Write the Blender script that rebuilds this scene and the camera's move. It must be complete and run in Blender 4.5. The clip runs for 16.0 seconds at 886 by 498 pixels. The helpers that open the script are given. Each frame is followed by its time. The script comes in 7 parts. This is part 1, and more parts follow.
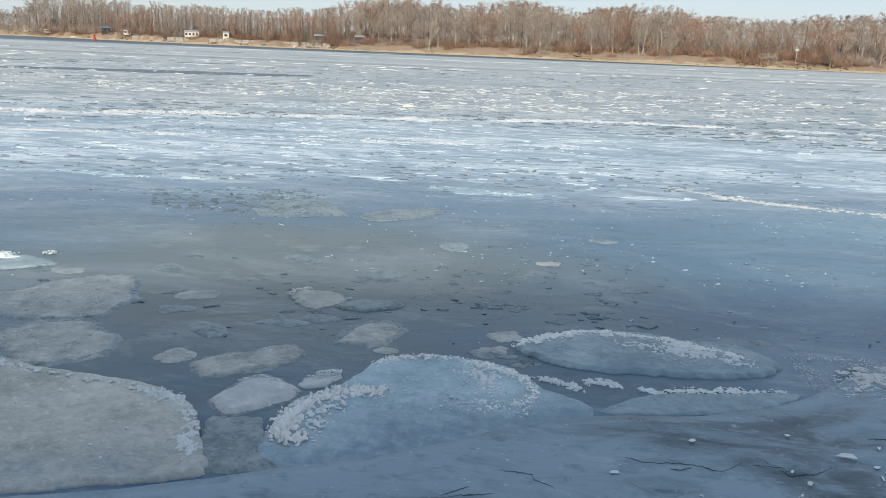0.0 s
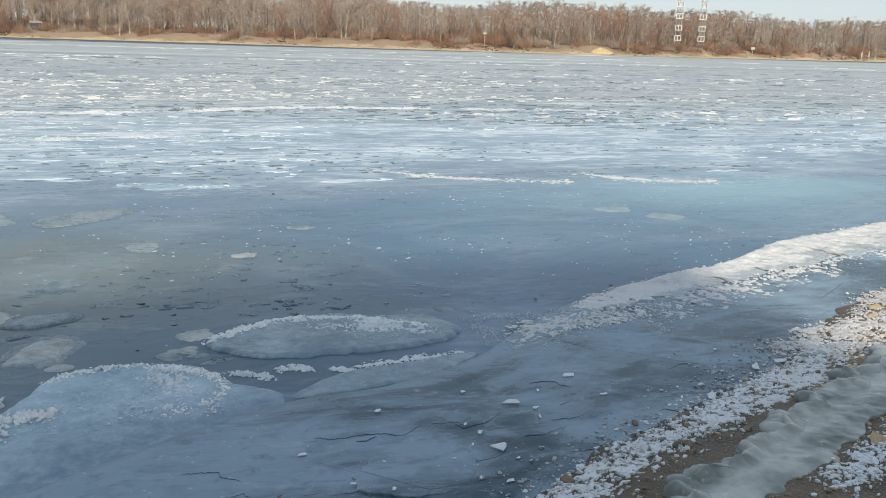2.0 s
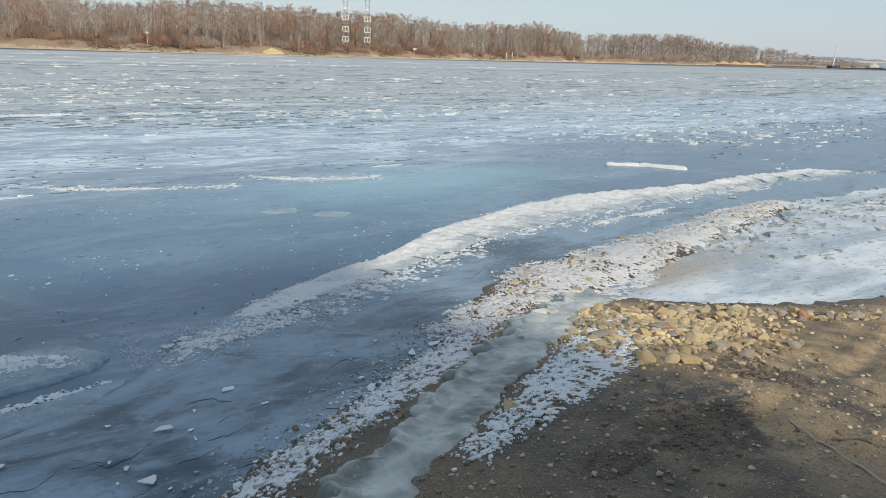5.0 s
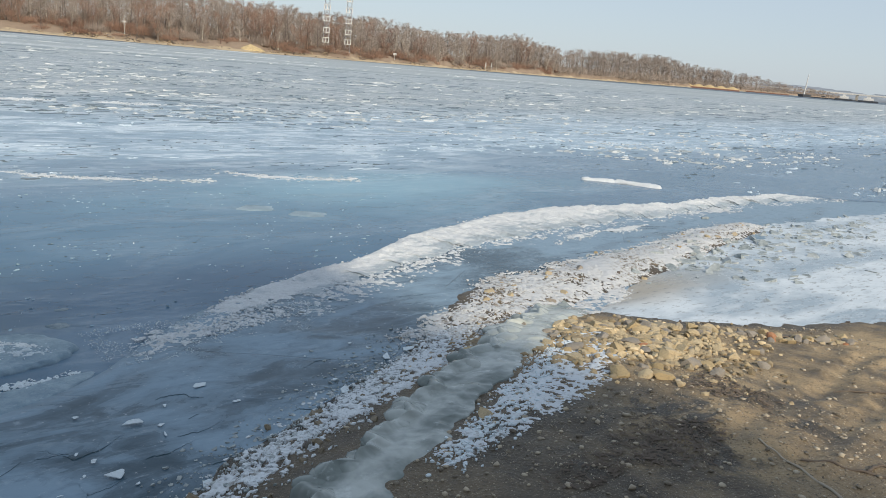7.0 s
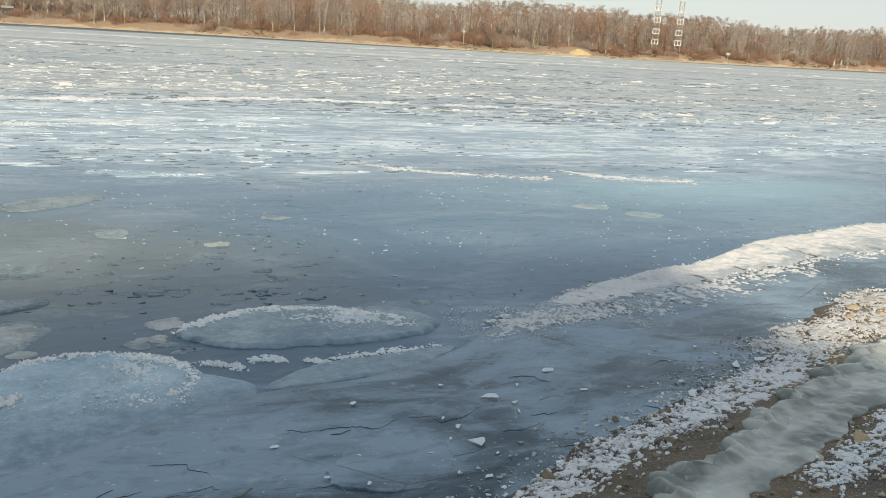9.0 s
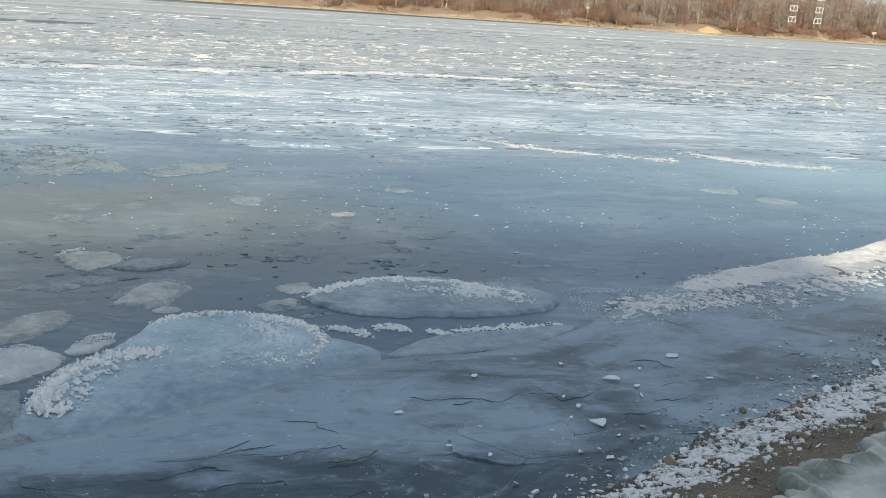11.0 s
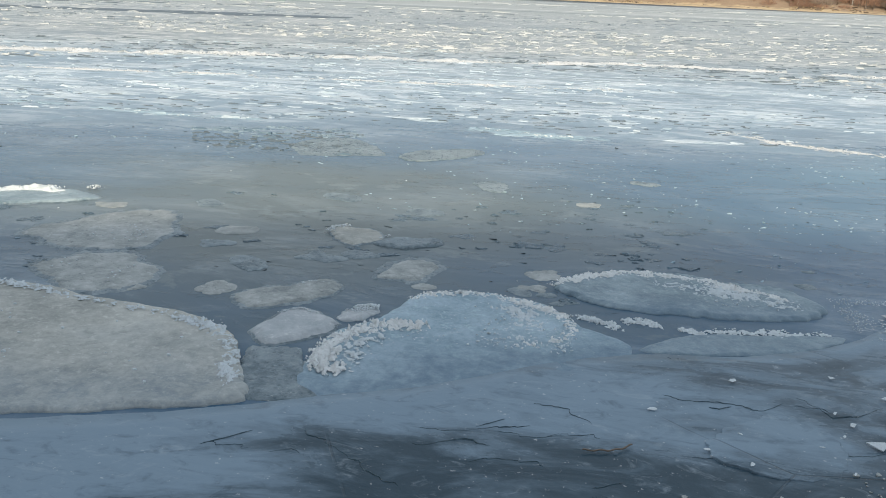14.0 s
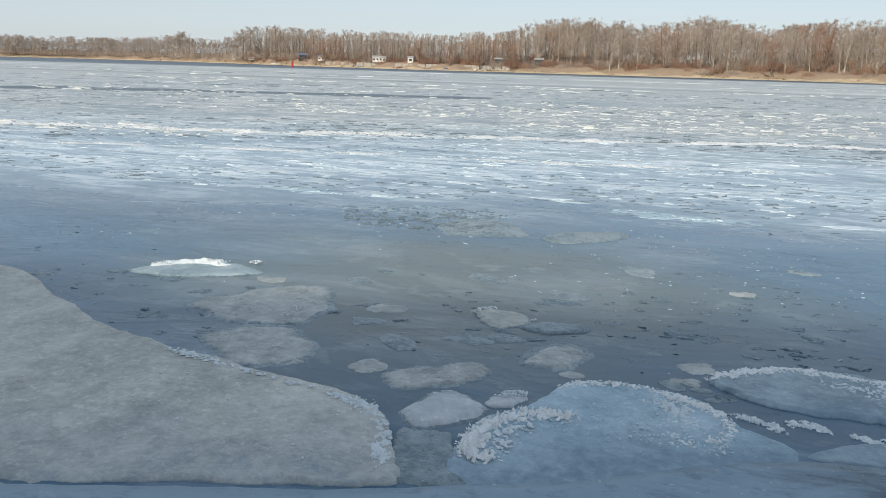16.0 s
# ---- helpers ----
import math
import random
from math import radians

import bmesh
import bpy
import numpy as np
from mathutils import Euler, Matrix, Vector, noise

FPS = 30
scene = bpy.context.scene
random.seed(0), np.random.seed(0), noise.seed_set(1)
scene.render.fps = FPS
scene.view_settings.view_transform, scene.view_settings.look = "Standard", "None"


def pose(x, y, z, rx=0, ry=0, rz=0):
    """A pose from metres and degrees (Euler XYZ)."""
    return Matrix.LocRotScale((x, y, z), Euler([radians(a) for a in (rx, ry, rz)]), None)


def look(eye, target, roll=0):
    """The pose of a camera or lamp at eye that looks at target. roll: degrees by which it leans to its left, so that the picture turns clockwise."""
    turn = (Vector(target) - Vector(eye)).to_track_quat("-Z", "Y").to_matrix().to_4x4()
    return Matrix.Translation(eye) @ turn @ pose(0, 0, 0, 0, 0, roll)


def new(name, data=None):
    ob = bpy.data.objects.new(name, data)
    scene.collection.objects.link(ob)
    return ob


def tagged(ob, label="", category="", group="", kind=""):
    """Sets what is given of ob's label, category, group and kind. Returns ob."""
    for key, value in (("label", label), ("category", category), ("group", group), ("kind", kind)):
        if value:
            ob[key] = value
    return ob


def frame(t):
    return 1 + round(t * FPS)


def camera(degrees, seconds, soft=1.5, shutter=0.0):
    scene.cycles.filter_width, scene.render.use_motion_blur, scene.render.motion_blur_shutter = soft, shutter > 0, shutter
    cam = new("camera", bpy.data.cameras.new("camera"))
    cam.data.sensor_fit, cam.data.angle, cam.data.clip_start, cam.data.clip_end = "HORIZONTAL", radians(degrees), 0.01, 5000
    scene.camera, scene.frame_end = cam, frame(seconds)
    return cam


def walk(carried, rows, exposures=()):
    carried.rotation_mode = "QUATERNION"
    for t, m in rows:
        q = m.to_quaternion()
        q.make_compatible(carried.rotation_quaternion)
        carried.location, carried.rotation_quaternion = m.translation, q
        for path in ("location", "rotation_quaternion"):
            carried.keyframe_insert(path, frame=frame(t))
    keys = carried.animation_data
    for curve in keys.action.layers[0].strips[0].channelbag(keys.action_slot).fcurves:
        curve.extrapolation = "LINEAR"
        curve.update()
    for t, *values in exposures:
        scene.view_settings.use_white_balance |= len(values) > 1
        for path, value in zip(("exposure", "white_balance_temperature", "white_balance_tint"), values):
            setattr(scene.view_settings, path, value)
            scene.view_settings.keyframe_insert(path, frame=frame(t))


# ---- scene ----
cam = camera(58.3, 16.0, soft=0.9)
PATH = [
    (0, (0.217, -0.033, 1.755), (0.066, 1.901, 1.267), 2.3),
    (0.5, (0.271, -0.029, 1.746), (0.309, 1.904, 1.236), 2.6),
    (1, (0.34, -0.036, 1.755), (0.539, 1.886, 1.24), 2.2),
    (1.5, (0.418, -0.044, 1.759), (0.792, 1.843, 1.213), 1.4),
    (2, (0.46, -0.078, 1.778), (0.988, 1.785, 1.279), 1.7),
    (2.5, (0.512, -0.076, 1.783), (1.204, 1.75, 1.354), 2.0),
    (3, (0.579, -0.092, 1.777), (1.425, 1.658, 1.308), 1.8),
    (3.5, (0.66, -0.089, 1.767), (1.654, 1.578, 1.285), 2.5),
    (4, (0.709, -0.094, 1.781), (1.817, 1.506, 1.32), 2.4),
    (6.5, (0.673, -0.075, 1.783), (1.945, 1.388, 1.293), 3.0),
    (7, (0.657, -0.061, 1.775), (1.926, 1.416, 1.321), 5.1),
    (7.5, (0.637, -0.047, 1.77), (1.892, 1.445, 1.327), 4.7),
    (8, (0.563, -0.018, 1.737), (1.658, 1.566, 1.198), 4.5),
    (8.5, (0.485, 0.006, 1.711), (1.282, 1.73, 1.082), 4.1),
    (9, (0.459, 0.012, 1.714), (1.048, 1.856, 1.212), 3.3),
    (11.5, (0.357, 0.007, 1.703), (0.615, 1.903, 1.12), 3.6),
    (12, (0.332, 0.002, 1.702), (0.502, 1.908, 1.118), 3.5),
    (12.5, (0.309, 0.007, 1.699), (0.4, 1.913, 1.098), 3.2),
    (13, (0.279, 0.008, 1.697), (0.276, 1.915, 1.092), 2.9),
    (13.5, (0.249, 0.003, 1.697), (0.151, 1.904, 1.085), 2.7),
    (14, (0.211, -0.014, 1.687), (-0.025, 1.872, 1.067), 2.4),
    (14.5, (0.155, -0.024, 1.676), (-0.214, 1.836, 1.039), 2.3),
    (15, (0.124, -0.029, 1.677), (-0.351, 1.809, 1.049), 3.2),
    (15.5, (0.105, -0.05, 1.722), (-0.493, 1.779, 1.175), 1.8),
    (16, (0.112, -0.05, 1.752), (-0.464, 1.812, 1.302), 1.5),
]
walk(cam, [(t, look(eye, target, roll)) for t, eye, target, roll in PATH],
     exposures=[(0.0, 0.24, 6420, 10), (1.0, 0.29, 6580, 10), (2.0, 0.25, 6620, 10), (3.0, 0.10, 6570, 10), (4.0, 0.14, 6470, 10), (6.5, -0.03, 6320, 10), (7.0, 0.08, 6320, 10), (8.0, 0.06, 6340, 10), (8.5, 0.34, 6820, 10), (9.0, 0.30, 7300, 10), (11.5, 0.35, 6920, 10), (15.0, 0.34, 6920, 10), (15.5, 0.3, 6670, 10), (16.0, 0.2, 6470, 10)])

# ---- light ----
SUN_BEARING, SUN_HEIGHT = radians(190), radians(29)
SUN_DIR = Vector((math.sin(SUN_BEARING) * math.cos(SUN_HEIGHT), math.cos(SUN_BEARING) * math.cos(SUN_HEIGHT), math.sin(SUN_HEIGHT)))
world = bpy.data.worlds.new("winter_sky")
scene.world = world
world.use_nodes = True
sky = world.node_tree.nodes.new("ShaderNodeTexSky")
sky.sky_type, sky.sun_disc = "NISHITA", False
sky.sun_elevation, sky.sun_rotation = SUN_HEIGHT, SUN_BEARING
sky.air_density, sky.dust_density, sky.ozone_density = 1.0, 0.7, 1.6
background = world.node_tree.nodes["Background"]
background.inputs["Strength"].default_value = 0.14
# thin winter haze over the blue
haze = world.node_tree.nodes.new("ShaderNodeMix")
haze.data_type = "RGBA"
haze.inputs[0].default_value = 0.80
haze.inputs[7].default_value = (3.46, 3.94, 4.42, 1)
world.node_tree.links.new(sky.outputs[0], haze.inputs[6])
world.node_tree.links.new(haze.outputs[2], background.inputs["Color"])
sun = new("sun", bpy.data.lights.new("sun", "SUN"))
sun.data.energy, sun.data.angle, sun.data.color = 3.6, radians(2.0), (1.0, 0.87, 0.68)
sun.matrix_world = look(SUN_DIR * 60, (0, 0, 0))


# ---- materials ----
class Nodes:
    """A small hand for wiring a material's nodes."""

    def __init__(self, name):
        self.material = bpy.data.materials.new(name)
        self.material.use_nodes = True
        self.tree = self.material.node_tree
        self.shader = self.tree.nodes["Principled BSDF"]
        self.place = self.tree.nodes.new("ShaderNodeNewGeometry").outputs["Position"]

    def put(self, socket, value):
        if isinstance(value, bpy.types.NodeSocket):
            self.tree.links.new(value, socket)
        elif isinstance(value, (tuple, list)) and len(value) == 3 and socket.type == "RGBA":
            socket.default_value = (*value, 1)
        else:
            socket.default_value = value

    def local(self):
        return self.tree.nodes.new("ShaderNodeTexCoord").outputs["Object"]

    def chance(self):
        return self.tree.nodes.new("ShaderNodeObjectInfo").outputs["Random"]

    def island(self):
        return self.tree.nodes.new("ShaderNodeNewGeometry").outputs["Random Per Island"]

    def mapped(self, scale=(1, 1, 1), turn=0.0, place=None):
        n = self.tree.nodes.new("ShaderNodeMapping")
        self.put(n.inputs["Vector"], place or self.place)
        n.inputs["Scale"].default_value = scale
        n.inputs["Rotation"].default_value = (0, 0, radians(turn))
        return n.outputs[0]

    def noise(self, scale, detail=4, rough=0.55, place=None, distortion=0.0):
        n = self.tree.nodes.new("ShaderNodeTexNoise")
        self.put(n.inputs["Vector"], place or self.place)
        n.inputs["Scale"].default_value, n.inputs["Detail"].default_value = scale, detail
        n.inputs["Roughness"].default_value, n.inputs["Distortion"].default_value = rough, distortion
        return n.outputs["Fac"]

    def cells(self, scale, place=None, feature="F1"):
        n = self.tree.nodes.new("ShaderNodeTexVoronoi")
        n.feature = feature
        self.put(n.inputs["Vector"], place or self.place)
        n.inputs["Scale"].default_value = scale
        return n.outputs["Distance"]

    def math(self, kind, a, b=0.0, clamp=False):
        n = self.tree.nodes.new("ShaderNodeMath")
        n.operation, n.use_clamp = kind, clamp
        self.put(n.inputs[0], a)
        self.put(n.inputs[1], b)
        return n.outputs[0]

    def ramp(self, value, low, high, a=0.0, b=1.0):
        n = self.tree.nodes.new("ShaderNodeMapRange")
        n.interpolation_type = "SMOOTHSTEP"
        self.put(n.inputs["Value"], value)
        for key, v in (("From Min", low), ("From Max", high), ("To Min", a), ("To Max", b)):
            self.put(n.inputs[key], v)
        return n.outputs["Result"]

    def mix(self, fac, a, b):
        n = self.tree.nodes.new("ShaderNodeMix")
        n.data_type = "RGBA"
        self.put(n.inputs[0], fac)
        self.put(n.inputs[6], a)
        self.put(n.inputs[7], b)
        return n.outputs[2]

    def blob(self, x, y, rx, ry, soft=0.6):
        """1 round a place on the plan, fading to 0 with a ragged edge."""
        n = self.tree.nodes.new("ShaderNodeMapping")
        n.vector_type = "TEXTURE"
        self.put(n.inputs["Vector"], self.place)
        n.inputs["Location"].default_value, n.inputs["Scale"].default_value = (x, y, 0), (rx, ry, 1)
        d = self.tree.nodes.new("ShaderNodeVectorMath")
        d.operation = "LENGTH"
        self.put(d.inputs[0], n.outputs[0])
        wob = self.math("MULTIPLY", self.math("SUBTRACT", self.noise(0.6, 4, 0.55, place=self.mapped((0.5, 1, 1), -7)), 0.5), 1.1)
        return self.ramp(self.math("ADD", d.outputs["Value"], wob), 1.0, 1.0 - soft)

    def axis(self, which, place=None):
        n = self.tree.nodes.new("ShaderNodeSeparateXYZ")
        self.put(n.inputs[0], place or self.place)
        return n.outputs[which]

    def bump(self, height, strength=0.5, distance=0.02, below=None):
        n = self.tree.nodes.new("ShaderNodeBump")
        n.inputs["Strength"].default_value, n.inputs["Distance"].default_value = strength, distance
        self.put(n.inputs["Height"], height)
        if below is not None:
            self.put(n.inputs["Normal"], below)
        return n.outputs[0]

    def done(self, colour, rough=0.6, normal=None, metal=0.0, ior=1.45, specular=None):
        self.put(self.shader.inputs["Base Color"], colour)
        self.put(self.shader.inputs["Roughness"], rough)
        self.put(self.shader.inputs["Metallic"], metal)
        self.put(self.shader.inputs["IOR"], ior)
        if specular is not None:
            self.put(self.shader.inputs["Specular IOR Level"], specular)
        if normal is not None:
            self.put(self.shader.inputs["Normal"], normal)
        return self.material


def plain(name, colour, rough=0.6, metal=0.0, grain=18.0, spread=0.25):
    """A painted, wooden or stony surface with grain and blotches."""
    n = Nodes(name)
    at = n.local()
    blotch = n.noise(grain * 0.15, 4, place=at)
    fine = n.noise(grain, 3, place=at)
    both = n.math("MULTIPLY", n.ramp(blotch, 0.3, 0.7, 1 - spread, 1 + spread), n.ramp(fine, 0.25, 0.75, 1 - spread * 0.6, 1 + spread * 0.6))
    v = n.tree.nodes.new("ShaderNodeVectorMath")
    v.operation = "SCALE"
    v.inputs[0].default_value = colour
    n.put(v.inputs["Scale"], both)
    return n.done(v.outputs[0], rough, n.bump(fine, 0.3, 0.01), metal)


def river_material():
    """Clear dark new ice near the bank, frosted and rafted ice farther out, grey slush and open water beyond."""
    n = Nodes("river_ice")
    out = n.axis(1, n.mapped((1, 1, 1), -5))                      # metres out from the near bank
    streak = n.mapped((0.22, 1, 1), -7)
    wide = n.noise(0.35, 5, place=streak, distortion=0.4)
    fine = n.noise(1.7, 7, 0.66, place=n.mapped((0.34, 1, 1), -7), distortion=1.1)
    tiny = n.noise(9, 5, 0.6, place=n.mapped((0.35, 1, 1), -7))
    wobble = n.math("MULTIPLY", n.math("SUBTRACT", n.noise(0.28, 5, 0.6, place=n.mapped((0.6, 1, 1))), 0.5), 7.0)
    edge = n.math("ADD", out, wobble)
    frost = n.ramp(edge, 7.6, 12.5)
    veil = n.ramp(n.noise(0.75, 6, 0.62, place=n.mapped((0.55, 1, 1), -7), distortion=0.8), 0.42, 0.80, 0.0, 0.34)
    skin = n.ramp(n.noise(6.5, 6, 0.68, place=n.mapped((0.5, 1, 1), -7), distortion=0.6), 0.52, 0.68, 0.0, 0.06)
    frost = n.math("MAXIMUM", frost, n.math("ADD", veil, skin))
    worn = n.ramp(n.math("ADD", n.math("MULTIPLY", wide, 0.5), n.math("MULTIPLY", fine, 0.5)), 0.34, 0.62, 0.62, 1.0)
    frost = n.math("MULTIPLY", frost, worn)
    # far out: slush with thin white lines, then open water under the far bank
    slush = n.ramp(out, 48, 90)
    lead = n.ramp(n.noise(0.07, 4, 0.6, place=n.mapped((0.04, 1, 1), -7)), 0.52, 0.62)
    line = n.ramp(n.noise(0.22, 5, 0.62, place=n.mapped((0.04, 1, 1), -7)), 0.55, 0.66)
    farcolour = n.mix(lead, (0.375, 0.415, 0.43), (0.25, 0.30, 0.325))
    farcolour = n.mix(line, farcolour, (0.70, 0.72, 0.74))
    openw = n.ramp(n.math("ADD", out, n.math("MULTIPLY", wobble, 4.0)), 185, 215)
    white = n.ramp(n.math("ADD", n.math("MULTIPLY", fine, 0.55), n.math("MULTIPLY", tiny, 0.45)), 0.49, 0.545)
    frosted = n.mix(white, (0.40, 0.515, 0.62), (0.62, 0.715, 0.80))
    crusted = n.mix(white, (0.36, 0.41, 0.435), (0.61, 0.635, 0.65))
    frosted = n.mix(n.ramp(edge, 13, 27), frosted, crusted)
    dash = n.ramp(n.noise(2.6, 5, 0.66, place=n.mapped((0.12, 1, 1), -7), distortion=0.3), 0.555, 0.60, 0.0, 0.4)
    frosted = n.mix(n.math("MULTIPLY", dash, n.ramp(edge, 10, 16)), frosted, (0.15, 0.20, 0.24))
    nick = n.ramp(n.noise(7.5, 5, 0.7, place=n.mapped((0.16, 1, 1), -4), distortion=0.5), 0.585, 0.62, 0.0, 0.45)
    frosted = n.mix(n.math("MULTIPLY", nick, n.ramp(edge, 8, 11)), frosted, (0.10, 0.15, 0.19))
    clear = n.mix(n.noise(0.5, 6, 0.65), (0.022, 0.078, 0.145), (0.055, 0.135, 0.225))
    # greenish, blue and teal patches: depth and sky reflection put into the ice colour
    murk_reflection = n.mix(n.noise(1.1, 6, 0.65), (0.075, 0.108, 0.112), (0.135, 0.165, 0.162))
    clear = n.mix(n.blob(-1.6, 5.9, 4.2, 3.4, 0.9), clear, murk_reflection)
    clear = n.mix(n.blob(-6.0, 8.0, 3.0, 1.6, 0.9), clear, (0.030, 0.085, 0.150))
    clear = n.mix(n.blob(7.2, 8.9, 5.4, 2.3, 0.9), clear, (0.15, 0.31, 0.40))
    clear = n.mix(n.math("MULTIPLY", n.blob(3.6, 7.6, 3.6, 2.4, 0.9), 0.6), clear, (0.075, 0.17, 0.255))
    patch = n.ramp(n.noise(2.3, 7, 0.72, place=n.mapped((0.6, 1, 1), -7), distortion=0.4), 0.57, 0.63, 0.0, 0.5)
    clear = n.mix(n.math("MULTIPLY", patch, n.blob(-1.5, 5.4, 4.5, 3.2, 0.7)), clear, (0.19, 0.235, 0.245))
    colour = n.mix(frost, clear, frosted)
    colour = n.mix(slush, colour, farcolour)
    colour = n.mix(openw, colour, (0.05, 0.075, 0.10))
    rough = n.math("ADD", n.ramp(frost, 0, 1, 0.13, 0.5), n.math("MULTIPLY", tiny, 0.14))
    rough = n.math("MULTIPLY", rough, n.ramp(openw, 0, 1, 1.0, 0.7))
    ripple = n.noise(5, 5, 0.6, place=n.mapped((0.45, 1, 1), -7))
    low = n.bump(ripple, 0.07, 0.02)
    low = n.bump(skin, 0.16, 0.02, low)
    high = n.bump(n.math("MULTIPLY", fine, frost), 0.7, 0.08, low)
    return n.done(colour, rough, high, ior=1.31)


def shelf_material():
    """The smooth grey-blue ice shelf along the bank: milky veils over dark clear ice, hair cracks."""
    n = Nodes("shelf_ice")
    along = n.mapped((0.52, 1.0, 1.0), -26)
    cloud = n.noise(1.15, 7, 0.60, place=along, distortion=0.9)
    wisp = n.noise(5.0, 6, 0.64, place=n.mapped((0.38, 1.0, 1.0), -30), distortion=1.0)
    veil = n.tree.nodes.new("ShaderNodeAttribute")
    veil.attribute_name = "milk"
    milky = n.ramp(n.math("ADD", n.math("MULTIPLY", cloud, 0.62), n.math("MULTIPLY", n.math("ADD", wisp, veil.outputs["Fac"]), 0.38)), 0.39, 0.59)
    crack = n.ramp(n.cells(0.9, place=n.mapped((0.6, 1.0, 1.0), -28), feature="DISTANCE_TO_EDGE"), 0.0012, 0.004, 0.35, 0.0)
    crack = n.math("MULTIPLY", crack, n.ramp(n.noise(1.1, 3), 0.48, 0.6))
    colour = n.mix(milky, (0.034, 0.067, 0.094), (0.210, 0.300, 0.385))
    colour = n.mix(n.ramp(n.noise(13, 6, 0.7, place=along, distortion=0.8), 0.50, 0.72, 0.0, 0.5), colour, (0.045, 0.080, 0.11))
    colour = n.mix(n.ramp(n.noise(9, 6, 0.7, place=along, distortion=1.2), 0.55, 0.74, 0.0, 0.45), colour, (0.38, 0.46, 0.53))
    speck = n.ramp(n.noise(38, 3, 0.6), 0.66, 0.75)
    colour = n.mix(n.math("MULTIPLY", speck, 0.5), colour, (0.7, 0.73, 0.76))
    colour = n.mix(crack, colour, (0.05, 0.06, 0.07))
    rough = n.ramp(milky, 0, 1, 0.17, 0.42)
    low = n.bump(wisp, 0.22, 0.02)
    low = n.bump(crack, 0.5, -0.02, low)
    return n.done(colour, rough, n.bump(n.noise(26, 4), 0.2, 0.006, low), ior=1.31)


def floe_material(name, deep, pale, scale=3.0, rough=0.42):
    n = Nodes(name)
    cloud = n.math("ADD", n.math("MULTIPLY", n.noise(scale, 6, 0.6, distortion=0.25), 0.55), n.math("MULTIPLY", n.noise(scale * 0.42, 5, 0.6, distortion=0.6), 0.45))
    grain = n.noise(34, 5, 0.65)
    crystal = n.ramp(n.noise(70, 3, 0.6), 0.62, 0.72)
    mottle = n.noise(14, 6, 0.68, distortion=0.15)
    tone = n.math("ADD", n.math("MULTIPLY", cloud, 0.56), n.math("MULTIPLY", mottle, 0.24))
    tone = n.ramp(n.math("ADD", tone, n.math("MULTIPLY", grain, 0.20)), 0.36, 0.64)
    colour = n.mix(tone, deep, pale)
    colour = n.mix(n.ramp(n.noise(24, 6, 0.72), 0.54, 0.66, 0.0, 0.4), colour, tuple(min(0.8, c * 1.35) for c in pale))
    colour = n.mix(n.ramp(n.noise(7, 6, 0.7, distortion=0.5), 0.54, 0.66, 0.0, 0.5), colour, deep)
    colour = n.mix(n.math("MULTIPLY", crystal, 0.35), colour, (0.78, 0.80, 0.81))
    wet = n.tree.nodes.new("ShaderNodeAttribute")
    wet.attribute_name = "soak_sheen"
    colour = n.mix(n.math("MULTIPLY", wet.outputs["Fac"], n.ramp(mottle, 0.25, 0.65, 1.0, 0.6)), colour, (0.14, 0.22, 0.30))
    low = n.bump(cloud, 0.3, 0.03)
    low = n.bump(mottle, 0.5, 0.015, low)
    return n.done(colour, n.ramp(grain, 0.3, 0.7, rough - 0.1, rough + 0.15), n.bump(grain, 0.45, 0.008, low), ior=1.31)


def raft_material(name, low, high):
    """Broken plates, each its own tone between grey-blue and snowy."""
    n = Nodes(name)
    own = n.ramp(n.island(), 0.1, 0.8)
    grain = n.noise(22, 4, 0.65)
    tone = n.math("ADD", n.math("MULTIPLY", own, 0.7), n.ramp(grain, 0.35, 0.65, 0.0, 0.3))
    return n.done(n.mix(tone, low, high), 0.6, n.bump(grain, 0.5, 0.015), ior=1.31)


def gap_material():
    """Dark wet leads and gaps between plates, with the crevices' shadow put into the colour."""
    n = Nodes("dark_gap")
    tone = n.mix(n.noise(3.0, 5, 0.6), (0.070, 0.105, 0.135), (0.155, 0.195, 0.23))
    return n.done(tone, 0.5, specular=0.2)


def glaze_material():
    """Lumpy wet ice over sand: grey-green and glassy, milky on the swells."""
    n = Nodes("runnel_ice")
    swell = n.noise(3.2, 4, 0.55, distortion=0.4)
    colour = n.mix(n.ramp(swell, 0.36, 0.62), (0.16, 0.19, 0.185), (0.40, 0.435, 0.425))
    colour = n.mix(n.ramp(n.noise(11, 5, 0.65), 0.56, 0.70, 0.0, 0.4), colour, (0.62, 0.66, 0.67))
    low = n.bump(n.noise(9, 3, 0.5), 0.22, 0.03)
    return n.done(colour, n.ramp(swell, 0.35, 0.65, 0.10, 0.26), n.bump(n.noise(60, 3), 0.12, 0.004, low), ior=1.31)


